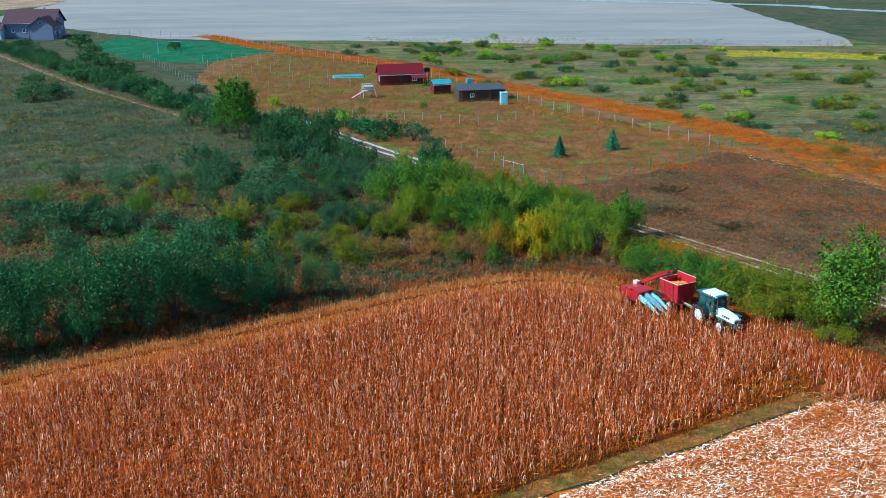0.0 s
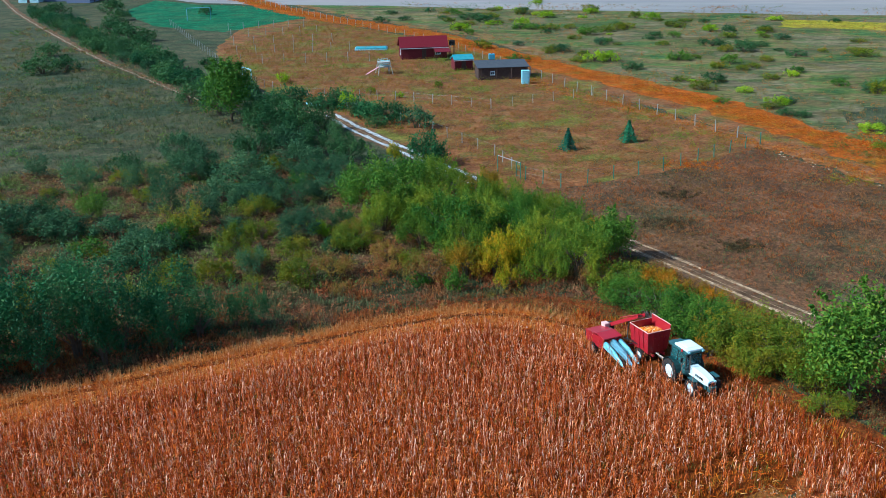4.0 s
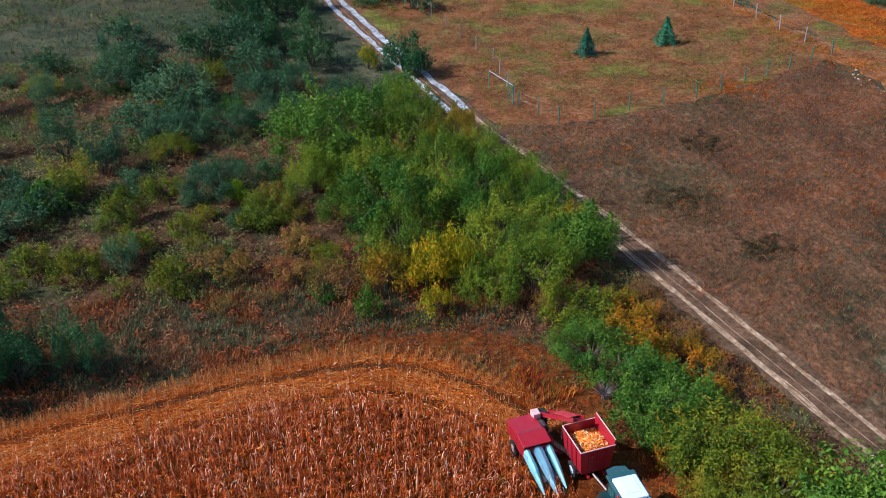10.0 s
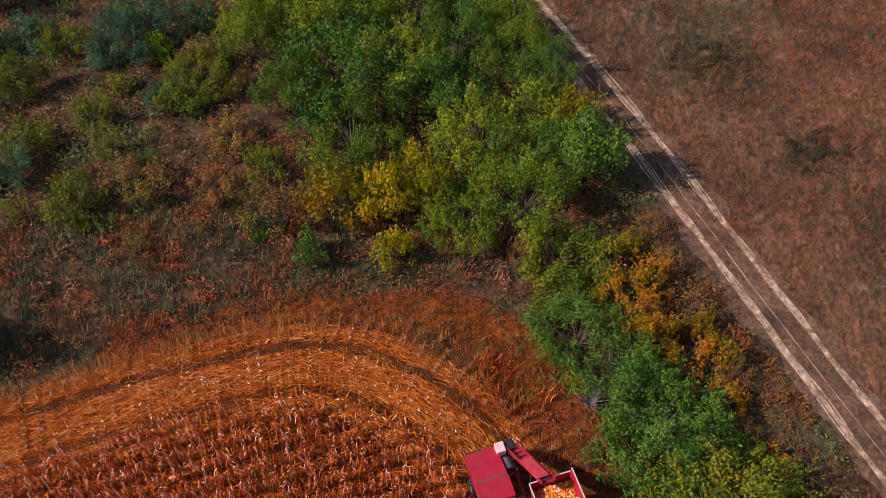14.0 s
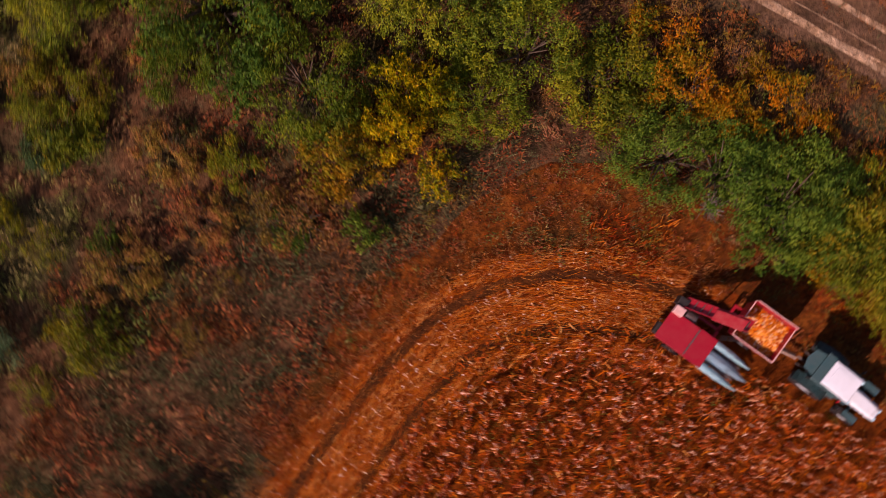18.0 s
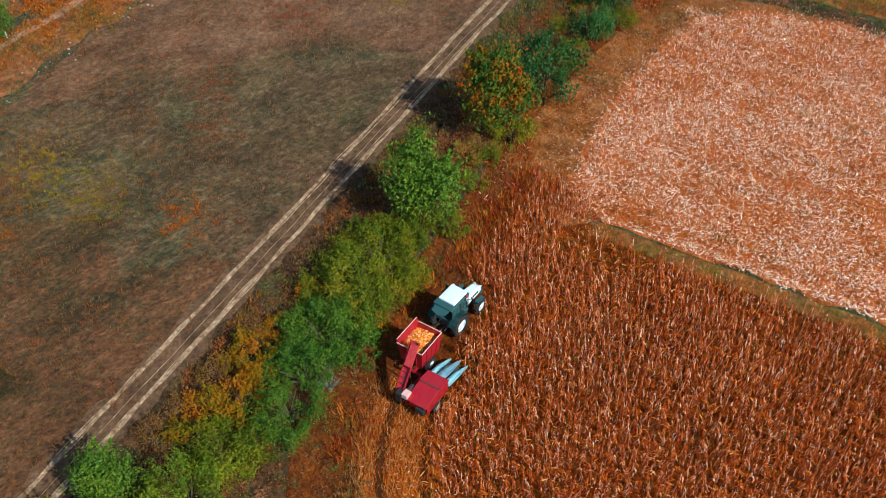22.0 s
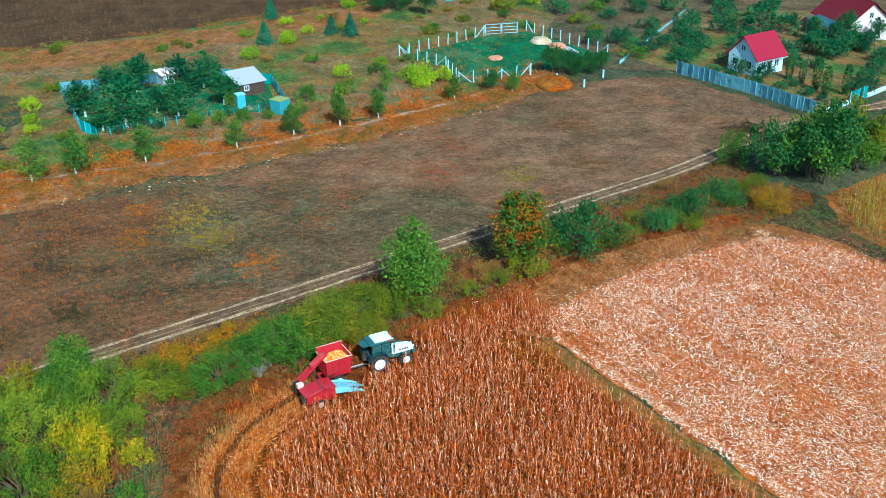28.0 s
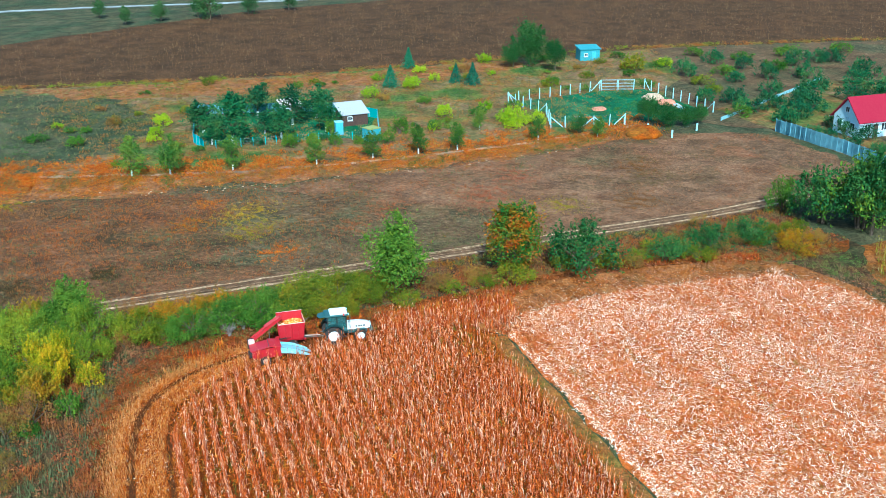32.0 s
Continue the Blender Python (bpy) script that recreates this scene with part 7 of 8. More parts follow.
# ---- the maize picker with its hopper ----
picker = thing("corn_harvester", RIG, "red trailed maize picker with blue snouts and hopper", "harvester")
hopper = part("hopper", box(-0.95, 0.95, -0.8, 0.8, 0.98, 1.06, 0.02), M["red_paint"], picker, "open red steel hopper heaped with cobs")
H0, H1 = 1.0, 2.55
for name, a, b in (("hopper_wall", (-0.98, -0.82), (0.98, -0.82)), ("hopper_wall", (0.98, -0.82), (0.98, 0.82)), ("hopper_wall", (0.98, 0.82), (-0.98, 0.82)), ("hopper_wall", (-0.98, 0.82), (-0.98, -0.82))):
    top = H1 + (0.32 if a[1] > 0 and b[1] > 0 else 0.0)
    c = [(a[0], a[1], H0), (b[0], b[1], H0), (b[0] * 1.13, b[1] * 1.16, top), (a[0] * 1.13, a[1] * 1.16, top)]
    part(name, sheet(c, 0.04), M["red_paint"], hopper)
    part("rim_bar", rod(c[3], c[2], 0.032, None, 6), M["rim_dust"], hopper, "dusty pale rim of the hopper")
    for k in range(1, 4):
        p, q = Vector(c[0]).lerp(Vector(c[1]), k / 4), Vector(c[3]).lerp(Vector(c[2]), k / 4)
        out = Vector((p.x, p.y, 0)) * 0.03
        part("stiffener", rod(p + out, q + out, 0.03, None, 4), M["red_paint"], hopper)
bm = box(-1.3, 1.2, -0.5, -0.38, 0.7, 0.86, 0.01)
bm = box(-1.3, 1.2, 0.38, 0.5, 0.7, 0.86, 0.01, bm)
bm = box(-0.9, 0.9, -0.7, 0.7, 0.84, 0.98, 0.01, bm)
bm = box(-3.6, -1.2, -1.75, -1.6, 0.62, 0.78, 0.01, bm)
bm = box(-1.35, -1.2, -2.9, 0.5, 0.62, 0.78, 0.01, bm)
bm = box(-3.5, -3.35, -2.9, -0.9, 0.62, 0.78, 0.01, bm)
bm = box(-3.5, -1.2, -1.05, -0.92, 0.62, 0.78, 0.01, bm)
part("frame", bm, M["red_paint"], picker, "red welded box frame")
part("drawbar", rod((1.1, 0.0, 0.72), (2.45, 0.22, 0.5), 0.07, 0.06, 8), M["steel"], picker)
part("drive_shaft", rod((1.1, -0.2, 0.95), (2.5, 0.1, 0.7), 0.05, None, 8), M["pale_steel"], picker)
wheel(picker, 0.0, 0.85, 0.46, 0.28, 1, lugs=14)
wheel(picker, 0.0, -0.75, 0.46, 0.28, -1, lugs=14)
wheel(picker, -2.55, -2.98, 0.42, 0.26, -1, "pale_steel", lugs=14)
body = part("picker_body", box(-3.55, -1.25, -2.95, -1.55, 0.72, 1.35, 0.05), M["red_paint"], picker, "red husking body under sheet covers")
part("rear_cover", sheet([(-3.75, -3.0, 1.42), (-2.2, -3.0, 1.66), (-2.2, -1.5, 1.66), (-3.75, -1.5, 1.42)], 0.06, 0.015), M["red_paint"], body, "red sheet cover over the husking bed")
part("front_cover", sheet([(-2.18, -3.05, 1.74), (-1.2, -3.05, 1.6), (-1.2, -1.48, 1.6), (-2.18, -1.48, 1.74)], 0.07, 0.015), M["red_paint"], body, "red hinged front cover")
part("cover_hinge", box(-2.24, -2.14, -2.95, -1.55, 1.64, 1.72, 0.01), M["steel"], body)
for s in (-3.0, -1.52):
    part("side_sheet", sheet([(-3.6, s, 0.7), (-1.3, s, 0.7), (-1.3, s, 1.6), (-3.6, s, 1.4)], 0.03), M["red_paint"], body)
part("rear_guard", box(-3.9, -3.62, -2.9, -2.3, 0.8, 1.25, 0.04), M["black_part"], body)
part("trash_fan", rod((-3.1, -1.32, 1.15), (-2.55, -1.32, 1.15), 0.3, None, 16), M["steel"], picker, "grey steel cleaning fan drum")
part("fan_hood", box(-3.75, -3.25, -1.62, -1.2, 1.35, 1.72, 0.03), M["rim_dust"], picker, "dusty pale hood over the fan")
part("engine_box", box(-3.8, -3.3, -1.15, -0.75, 0.8, 1.6, 0.03), M["black_part"], picker)
bm = sheet([(-3.5, -1.15, 1.35), (-0.75, -0.55, 3.0), (-0.75, 0.05, 3.0), (-3.5, -0.65, 1.35)], 0.05)
for ya, yb in ((-1.15, -0.55), (-0.65, 0.05)):
    bm = sheet([(-3.5, ya, 1.3), (-0.75, yb, 2.95), (-0.75, yb, 3.22), (-3.5, ya, 1.6)], 0.03, bm=bm)
elevator = part("elevator", bm, M["red_paint"], picker, "red elevator chute rising to the hopper")
part("chute_hood", sheet([(-2.3, -0.98, 2.5), (-1.0, -0.68, 3.12), (-1.0, -0.1, 3.12), (-2.3, -0.42, 2.5)], 0.05, 0.01), M["red_hood"], elevator, "faded red hood over the chute")
for k in range(9):
    t = (k + 0.5) / 9
    x, y, z = -3.5 + 2.75 * t, -1.15 + 0.6 * t, 1.35 + 1.65 * t
    part("slat", box(x - 0.02, x + 0.02, y + 0.05, y + 0.5, z + 0.0, z + 0.09), M["steel"], elevator)
part("elevator_leg", rod((-1.9, -0.55, 0.7), (-1.9, -0.5, 2.25), 0.04, None, 6), M["steel"], picker)
for k in range(3):
    part("hose", rod((-1.2, -1.4 + 0.1 * k, 1.4), (1.0, -0.2 + 0.1 * k, 1.0), 0.02, None, 5), M["black_part"], picker)


def snout(y, w, x0, x1, z0, z1, mat, label):
    """A pointed gathering snout with a ridge."""
    bm = bmesh.new()
    secs = [(x0, w, z0, 0.3), (x0 + 0.45 * (x1 - x0), w * 0.95, z0 * 0.72 + z1 * 0.28, 0.26), (x0 + 0.8 * (x1 - x0), w * 0.55, z0 * 0.3 + z1 * 0.7, 0.16), (x1, 0.03, z1, 0.04)]
    rings = []
    for x, ww, z, d in secs:
        rings.append([bm.verts.new(c) for c in ((x, y - ww, z - d), (x, y - ww * 0.75, z), (x, y, z + 0.08), (x, y + ww * 0.75, z), (x, y + ww, z - d))])
    for p, q in zip(rings, rings[1:]):
        for j in range(4):
            bm.faces.new((p[j], p[j + 1], q[j + 1], q[j]))
    bm.faces.new(rings[0])
    bmesh.ops.solidify(bm, geom=bm.faces[:], thickness=0.02)
    return part("snout", bm, M[mat], picker, label)


snout(-2.85, 0.2, -1.25, 1.15, 1.3, 0.4, "snout_light", "pale blue pointed outer snout")
snout(-2.22, 0.27, -1.25, 1.35, 1.38, 0.38, "snout_blue", "steel-blue pointed middle snout")
snout(-1.62, 0.19, -1.25, 1.1, 1.3, 0.4, "snout_light", "pale blue pointed inner snout")
for y in (-2.53, -1.92):
    part("gathering_chain", box(-1.2, 0.6, y - 0.07, y + 0.07, 0.62, 0.72, 0.01), M["steel"], picker)
    part("snap_roll", rod((-1.2, y, 0.75), (0.75, y, 0.38), 0.06, 0.03, 8), M["steel"], picker)

# cobs heaped in the hopper
r = np.random.default_rng(8)
tv = []
for k in range(4):
    x = (-0.11, -0.05, 0.06, 0.12)[k]
    w = (0.015, 0.032, 0.03, 0.01)[k]
    tv += [(x, w * math.cos(a), w * math.sin(a)) for a in np.arange(5) * 2 * math.pi / 5]
tf = [(5 * i + j, 5 * i + (j + 1) % 5, 5 * i + 5 + (j + 1) % 5, 5 * i + 5 + j) for i in range(3) for j in range(5)]
tv, tf = np.array(tv), np.array(tf)
vs, fs = [], []
inv = RIG
for k in range(1100):
    x, y = r.uniform(-0.92, 1.0), r.uniform(-0.82, 0.85)
    z = 2.0 + 0.36 * math.exp(-((x - 0.25) ** 2 + (y - 0.15) ** 2) / 0.5) + r.uniform(-0.06, 0.06)
    m4 = inv @ pose(x, y, z, r.uniform(-25, 25), r.uniform(-30, 30), r.uniform(0, 360))
    a3 = np.array(m4)
    vs.append(tv @ a3[:3, :3].T + a3[:3, 3])
    fs.append(tf + k * len(tv))
tagged(new("corn_cobs", mesh_of("corn_cobs", np.concatenate(vs), np.concatenate(fs), M["cob"])), "heap of orange maize cobs in the hopper", "maize", kind="stuff")


# ---- buildings ----
M["roof_crimson"] = paint("roof_crimson", (0.24, 0.008, 0.03), 0.6, wear=0.25, dirt=(0.3, 0.05, 0.06))
M["roof_darkred"] = paint("roof_darkred", (0.13, 0.009, 0.018), 0.55, wear=0.3, dirt=(0.14, 0.03, 0.03))
M["roof_brown"] = paint("roof_brown", (0.07, 0.035, 0.05), 0.7, wear=0.4, dirt=(0.12, 0.07, 0.07))
M["wall_white"] = paint("wall_white", (0.55, 0.74, 0.82), 0.85, wear=0.2)
M["wall_pink"] = paint("wall_pink", (0.75, 0.62, 0.64), 0.85, wear=0.2)
M["wall_violet"] = paint("wall_violet", (0.17, 0.19, 0.29), 0.85, wear=0.3, dirt=(0.2, 0.18, 0.26))
M["wall_maroon"] = paint("wall_maroon", (0.13, 0.02, 0.025), 0.8, wear=0.4, dirt=(0.07, 0.02, 0.02))
M["dark_wood"] = paint("dark_wood", (0.06, 0.035, 0.03), 0.85, wear=0.5, dirt=(0.12, 0.08, 0.06))
M["tar_roof"] = paint("tar_roof", (0.055, 0.06, 0.075), 0.75, wear=0.5, dirt=(0.12, 0.11, 0.11), scale=1.5)
M["teal_sheet"] = paint("teal_sheet", (0.05, 0.24, 0.29), 0.5, wear=0.35, dirt=(0.25, 0.45, 0.45))
M["pale_sheet"] = paint("pale_sheet", (0.42, 0.43, 0.48), 0.55, 0.2, wear=0.4, dirt=(0.45, 0.36, 0.34), scale=1.5)
M["blue_plastic"] = paint("blue_plastic", (0.07, 0.32, 0.45), 0.45, wear=0.25, dirt=(0.4, 0.6, 0.7))
M["sky_plastic"] = paint("sky_plastic", (0.3, 0.6, 0.7), 0.45, wear=0.2)
M["pane"] = paint("pane", (0.03, 0.04, 0.055), 0.08, wear=0.05)
M["post_pale"] = paint("post_pale", (0.36, 0.62, 0.7), 0.8, wear=0.3)
M["post_green"] = paint("post_green", (0.05, 0.2, 0.14), 0.6, wear=0.3)
M["post_grey"] = paint("post_grey", (0.4, 0.4, 0.38), 0.9, wear=0.4)
M["wire"] = paint("wire", (0.2, 0.22, 0.22), 0.5, 0.6, wear=0.2)
M["fence_blue"] = paint("fence_blue", (0.17, 0.36, 0.44), 0.65, 0.0, wear=0.5, dirt=(0.3, 0.42, 0.48), scale=1.2)
M["fence_teal"] = paint("fence_teal", (0.04, 0.32, 0.34), 0.6, wear=0.4, dirt=(0.1, 0.3, 0.3))
M["yellow_lid"] = paint("yellow_lid", (0.3, 0.3, 0.08), 0.8, wear=0.5, dirt=(0.1, 0.25, 0.2))
M["plastic_pink"] = paint("plastic_pink", (0.75, 0.35, 0.42), 0.5, wear=0.2)
M["brick_pile"] = paint("brick_pile", (0.55, 0.2, 0.12), 0.9, wear=0.4, dirt=(0.6, 0.4, 0.3))


def window(parent, face, x, z, w, h, d, axis="y", name="window"):
    """A framed window on a wall; face: the wall's outer coordinate, d: which way it looks."""
    def bx(x0, x1, z0, z1, a, c, bev=0.0, bm=None):
        lo, hi = sorted((face + d * a, face + d * c))
        return box(x0, x1, lo, hi, z0, z1, bev, bm) if axis == "y" else box(lo, hi, x0, x1, z0, z1, bev, bm)
    bm = None
    for x0, x1, z0, z1 in ((x - w / 2, x + w / 2, z, z + 0.08), (x - w / 2, x + w / 2, z + h - 0.08, z + h), (x - w / 2, x - w / 2 + 0.08, z, z + h), (x + w / 2 - 0.08, x + w / 2, z, z + h), (x - 0.03, x + 0.03, z, z + h)):
        bm = bx(x0, x1, z0, z1, 0.0, 0.07, 0, bm)
    f = part(name, bm, M["white_paint"], parent, "white window frame")
    part("pane", bx(x - w / 2 + 0.08, x + w / 2 - 0.08, z + 0.08, z + h - 0.08, 0.005, 0.03), M["pane"], f, "dark window glass")
    if name == "window":
        part("sill", bx(x - w / 2 - 0.06, x + w / 2 + 0.06, z - 0.06, z, 0.0, 0.14, 0.01), M["pale_sheet"], f)


def gable_house(name, m, L, W, hw, hr, wall, roof, label, over=0.45, ribs=0.9, door=True, windows=((-0.28, "y"), (0.28, "y")), chimney=True, gable=True):
    """A house with its ridge along x."""
    ob = thing(name, m, label, "house" if hr > 4.5 else "shed")
    bm = bmesh.new()
    c = [(-L / 2, -W / 2), (L / 2, -W / 2), (L / 2, W / 2), (-L / 2, W / 2)]
    lo, hi = [bm.verts.new((*p, -0.1)) for p in c], [bm.verts.new((*p, hw)) for p in c]
    a, b = bm.verts.new((-L / 2, 0, hr)), bm.verts.new((L / 2, 0, hr))
    for i in range(4):
        j = (i + 1) % 4
        if i == 1:
            bm.faces.new((lo[i], lo[j], hi[j], b, hi[i]))
        elif i == 3:
            bm.faces.new((lo[i], lo[j], hi[j], a, hi[i]))
        else:
            bm.faces.new((lo[i], lo[j], hi[j], hi[i]))
    walls = part("wall", bm, M[wall], ob)
    k = (hr - hw) / (W / 2)
    for s in (-1, 1):
        e = W / 2 + over
        sl = part("roof", sheet([(-L / 2 - over, 0, hr + 0.12), (L / 2 + over, 0, hr + 0.12), (L / 2 + over, s * e, hr + 0.12 - k * e), (-L / 2 - over, s * e, hr + 0.12 - k * e)], 0.12), M[roof], ob)
        n = int((L + 2 * over) / ribs)
        for i in range(n + 1):
            x = -L / 2 - over + 0.05 + i * (L + 2 * over - 0.1) / n
            part("roof_seam", rod((x, s * 0.05, hr + 0.12 + 0.01), (x, s * (e - 0.03), hr + 0.13 - k * e), 0.035, None, 4), M[roof], sl)
        part("gutter", rod((-L / 2 - over, s * (e + 0.06), hr + 0.02 - k * e), (L / 2 + over, s * (e + 0.06), hr + 0.02 - k * e), 0.07, None, 6), M["pale_sheet"], ob)
    part("ridge_cap", rod((-L / 2 - over, 0, hr + 0.14), (L / 2 + over, 0, hr + 0.14), 0.09, None, 8), M[roof], ob)
    if chimney:
        part("chimney", box(L * 0.2, L * 0.2 + 0.5, 0.5, 1.0, hr - 1.2, hr + 0.7, 0.02), M["brick_pile"], ob)
    wh = min(1.2, hw * 0.45)
    for f, ax in windows:
        for d in (-1, 1):
            window(ob, d * W / 2 if ax == "y" else d * L / 2, f * (L if ax == "y" else W), hw * 0.36, 1.1, wh, d, ax)
    if gable:
        for d in (-1, 1):
            window(ob, d * L / 2, 0, hw + (hr - hw) * 0.25, 0.9, (hr - hw) * 0.32, d, "x", "gable_window")
    if door:
        dr = part("door", box(-0.45, 0.45, -W / 2 - 0.06, -W / 2, 0, min(2.05, hw - 0.2), 0.01), M["dark_wood"], ob)
        part("handle", rod((0.34, -W / 2 - 0.12, 1.0), (0.34, -W / 2 - 0.05, 1.0), 0.025, None, 6), M["steel"], dr)
    return ob


gable_house("house", pose(108.2, 18.2, 0, 0, 0, -57), 6.2, 5.6, 2.8, 5.7, "wall_white", "roof_crimson", "small white house under a crimson metal roof", windows=((-0.25, "y"), (0.25, "y"), (-0.25, "x"), (0.25, "x")), chimney=False)
h2 = gable_house("house", pose(131.5, -5.5, 0, 0, 0, 11), 11, 8.6, 3.0, 6.6, "wall_pink", "roof_darkred", "pink house under a dark red tiled roof", 0.6, 0.6)
part("lean_to", sheet([(-4, 4.7, 3.0), (3, 4.7, 3.0), (3, 7.2, 2.5), (-4, 7.2, 2.5)], 0.08), M["tinted_glass"], h2, "greenish lean-to canopy")
for x in (-3.8, 2.8):
    part("canopy_post", rod((x, 7.0, -0.05), (x, 7.0, 2.5), 0.06), M["post_pale"], h2)
gable_house("house", pose(136, -22, 0, 0, 0, 20), 11, 9, 3.2, 6.6, "wall_pink", "roof_crimson", "pale house with a red roof behind trees", 0.5, 0.9)
gable_house("house", pose(-153.5, 355, 0, 0, 0, 4), 17, 11, 5.6, 9.4, "wall_violet", "roof_brown", "large violet-grey house with a brown roof", 0.8, 1.2, windows=((-0.35, "y"), (-0.12, "y"), (0.14, "y"), (0.36, "y"), (-0.25, "x"), (0.25, "x")))
gable_house("house_wing", pose(-146.5, 347, 0, 0, 0, 94), 9, 8, 4.6, 7.4, "wall_violet", "roof_brown", "gabled violet-grey wing of a large house", 0.6, 1.2, chimney=False)
gable_house("garage", pose(-165.5, 349, 0, 0, 0, 4), 7, 8, 3, 5, "wall_white", "roof_brown", "white rendered garage beside a large house", 0.4, 1.2, chimney=False)
for x, y, c in ((149, 640, "wall_pink"), (178, 600, "wall_white"), (120, 680, "wall_pink"), (215, 560, "wall_white")):
    gable_house("house", pose(x, y, 0, 0, 0, x), 12, 9, 4, 7.5, c, "roof_crimson", "distant house with a red roof", 0.5, 1.5)
barn = gable_house("barn", pose(-13.5, 219, 0, 0, 0, 14), 9.5, 4.6, 2.5, 4.2, "wall_maroon", "roof_darkred", "dark red wooden barn with a metal roof", 0.35, 0.7, windows=((-0.2, "x"), (0.3, "y")), chimney=False, gable=False)
hut = gable_house("garden_shed", pose(-4, 203.5, 0, 0, 0, 20), 3.6, 2.6, 2.0, 2.7, "wall_maroon", "teal_sheet", "maroon garden shed with a teal roof", 0.2, 0.5, windows=(), chimney=False, gable=False)


def lean_shed(name, m, L, W, h0, h1, wall, roof, label, door="dark_wood"):
    """A shed with a single slope, lower at the front (-y)."""
    ob = thing(name, m, label, "shed")
    for y, h in ((-W / 2, h0), (W / 2, h1)):
        part("wall", box(-L / 2, L / 2, y - 0.05, y + 0.05, -0.05, h), M[wall], ob)
    for x in (-L / 2, L / 2):
        part("side_wall", sheet([(x, -W / 2 + 0.055, -0.05), (x, W / 2 - 0.055, -0.05), (x, W / 2 - 0.055, h1), (x, -W / 2 + 0.055, h0)], 0.08), M[wall], ob)
    e = 0.3
    k = (h1 - h0) / W
    r0 = part("roof", sheet([(-L / 2 - e, -W / 2 - e, h0 - k * e + 0.1), (L / 2 + e, -W / 2 - e, h0 - k * e + 0.1), (L / 2 + e, W / 2 + e, h1 + k * e + 0.1), (-L / 2 - e, W / 2 + e, h1 + k * e + 0.1)], 0.08), M[roof], ob)
    for i in range(int(L / 0.45) + 1):
        x = -L / 2 + i * 0.45
        part("roof_seam", rod((x, -W / 2 - e, h0 - k * e + 0.11), (x, W / 2 + e, h1 + k * e + 0.11), 0.025, None, 4), M[roof], r0)
    part("door", box(L * 0.1, L * 0.1 + 0.85, -W / 2 - 0.1, -W / 2 - 0.055, 0, min(1.95, h0 - 0.1)), M[door], ob)
    window(ob, -W / 2 - 0.05, -L * 0.22, 0.9, 0.8, 0.7, -1)
    return ob


shed = lean_shed("shed", pose(4.0, 194.5, 0, 0, 0, 12), 9, 5, 2.2, 2.7, "dark_wood", "tar_roof", "long dark wooden shed with a tar roof")
for k in range(4):
    part("porch_post", rod((-4.2 + 2.8 * k, -3.4, -0.05), (-4.2 + 2.8 * k, -3.2, 2.2), 0.06), M["dark_wood"], shed)
lean_shed("garden_hut", pose(97.6, 97, 0, 0, 0, -52), 4.2, 3.4, 1.9, 3.0, "dark_wood", "pale_sheet", "garden hut with a pale sheet metal roof")
lean_shed("blue_hut", pose(163.2, 66, 0, 0, 0, -65), 4.2, 3.2, 2.4, 2.8, "teal_sheet", "teal_sheet", "weathered blue plank hut beside the field", "blue_plastic")
lean_shed("low_hut", pose(103, 110, 0, 0, 0, -50), 3.0, 2.4, 1.6, 1.9, "pale_sheet", "wall_pink", "low pale hut among garden trees")


def cabin(m, w, h, mat, label, name="toilet_cabin", lid="sky_plastic"):
    ob = thing(name, m, label, "cabin")
    part("body", box(-w / 2, w / 2, -w / 2, w / 2, 0, h, 0.03), M[mat], ob)
    part("roof", box(-w / 2 - 0.06, w / 2 + 0.06, -w / 2 - 0.06, w / 2 + 0.06, h, h + 0.1, 0.03), M[lid], ob)
    d = part("door", box(-w * 0.36, w * 0.36, -w / 2 - 0.04, -w / 2, 0.08, h - 0.15, 0.01), M[mat], ob)
    part("handle", box(w * 0.26, w * 0.31, -w / 2 - 0.08, -w / 2 - 0.04, h * 0.45, h * 0.55), M["steel"], d)
    return ob


cabin(pose(8.6, 187.5, 0, 0, 0, 10), 1.3, 2.3, "sky_plastic", "pale blue portable toilet beside the shed")
cabin(pose(90.2, 96.6, 0, 0, 0, -60), 1.2, 2.0, "blue_plastic", "blue plastic toilet cabin in the garden")
cabin(pose(88.0, 90.6, 0, 0, 0, -35), 2.0, 1.9, "teal_sheet", "teal sheet metal box with a yellowed lid", "tool_box", "yellow_lid")


def water_tank(m, stand, mat, label):
    ob = thing("water_tank", m, label, "tank")
    part("tank", box(-0.55, 0.55, -0.5, 0.5, stand, stand + 1.05, 0.06), M[mat], ob)
    for x in (-0.5, 0.5):
        for y in (-0.45, 0.45):
            part("leg", rod((x, y, -0.05), (x, y, stand), 0.05), M["dark_wood"], ob)
    part("cap", rod((0, 0, stand + 1.04), (0, 0, stand + 1.12), 0.15), M["black_part"], ob)
    for k in range(3):
        part("cage_bar", box(-0.58, 0.58, -0.53, 0.53, stand + 0.15 + 0.32 * k, stand + 0.18 + 0.32 * k), M["wire"], ob)


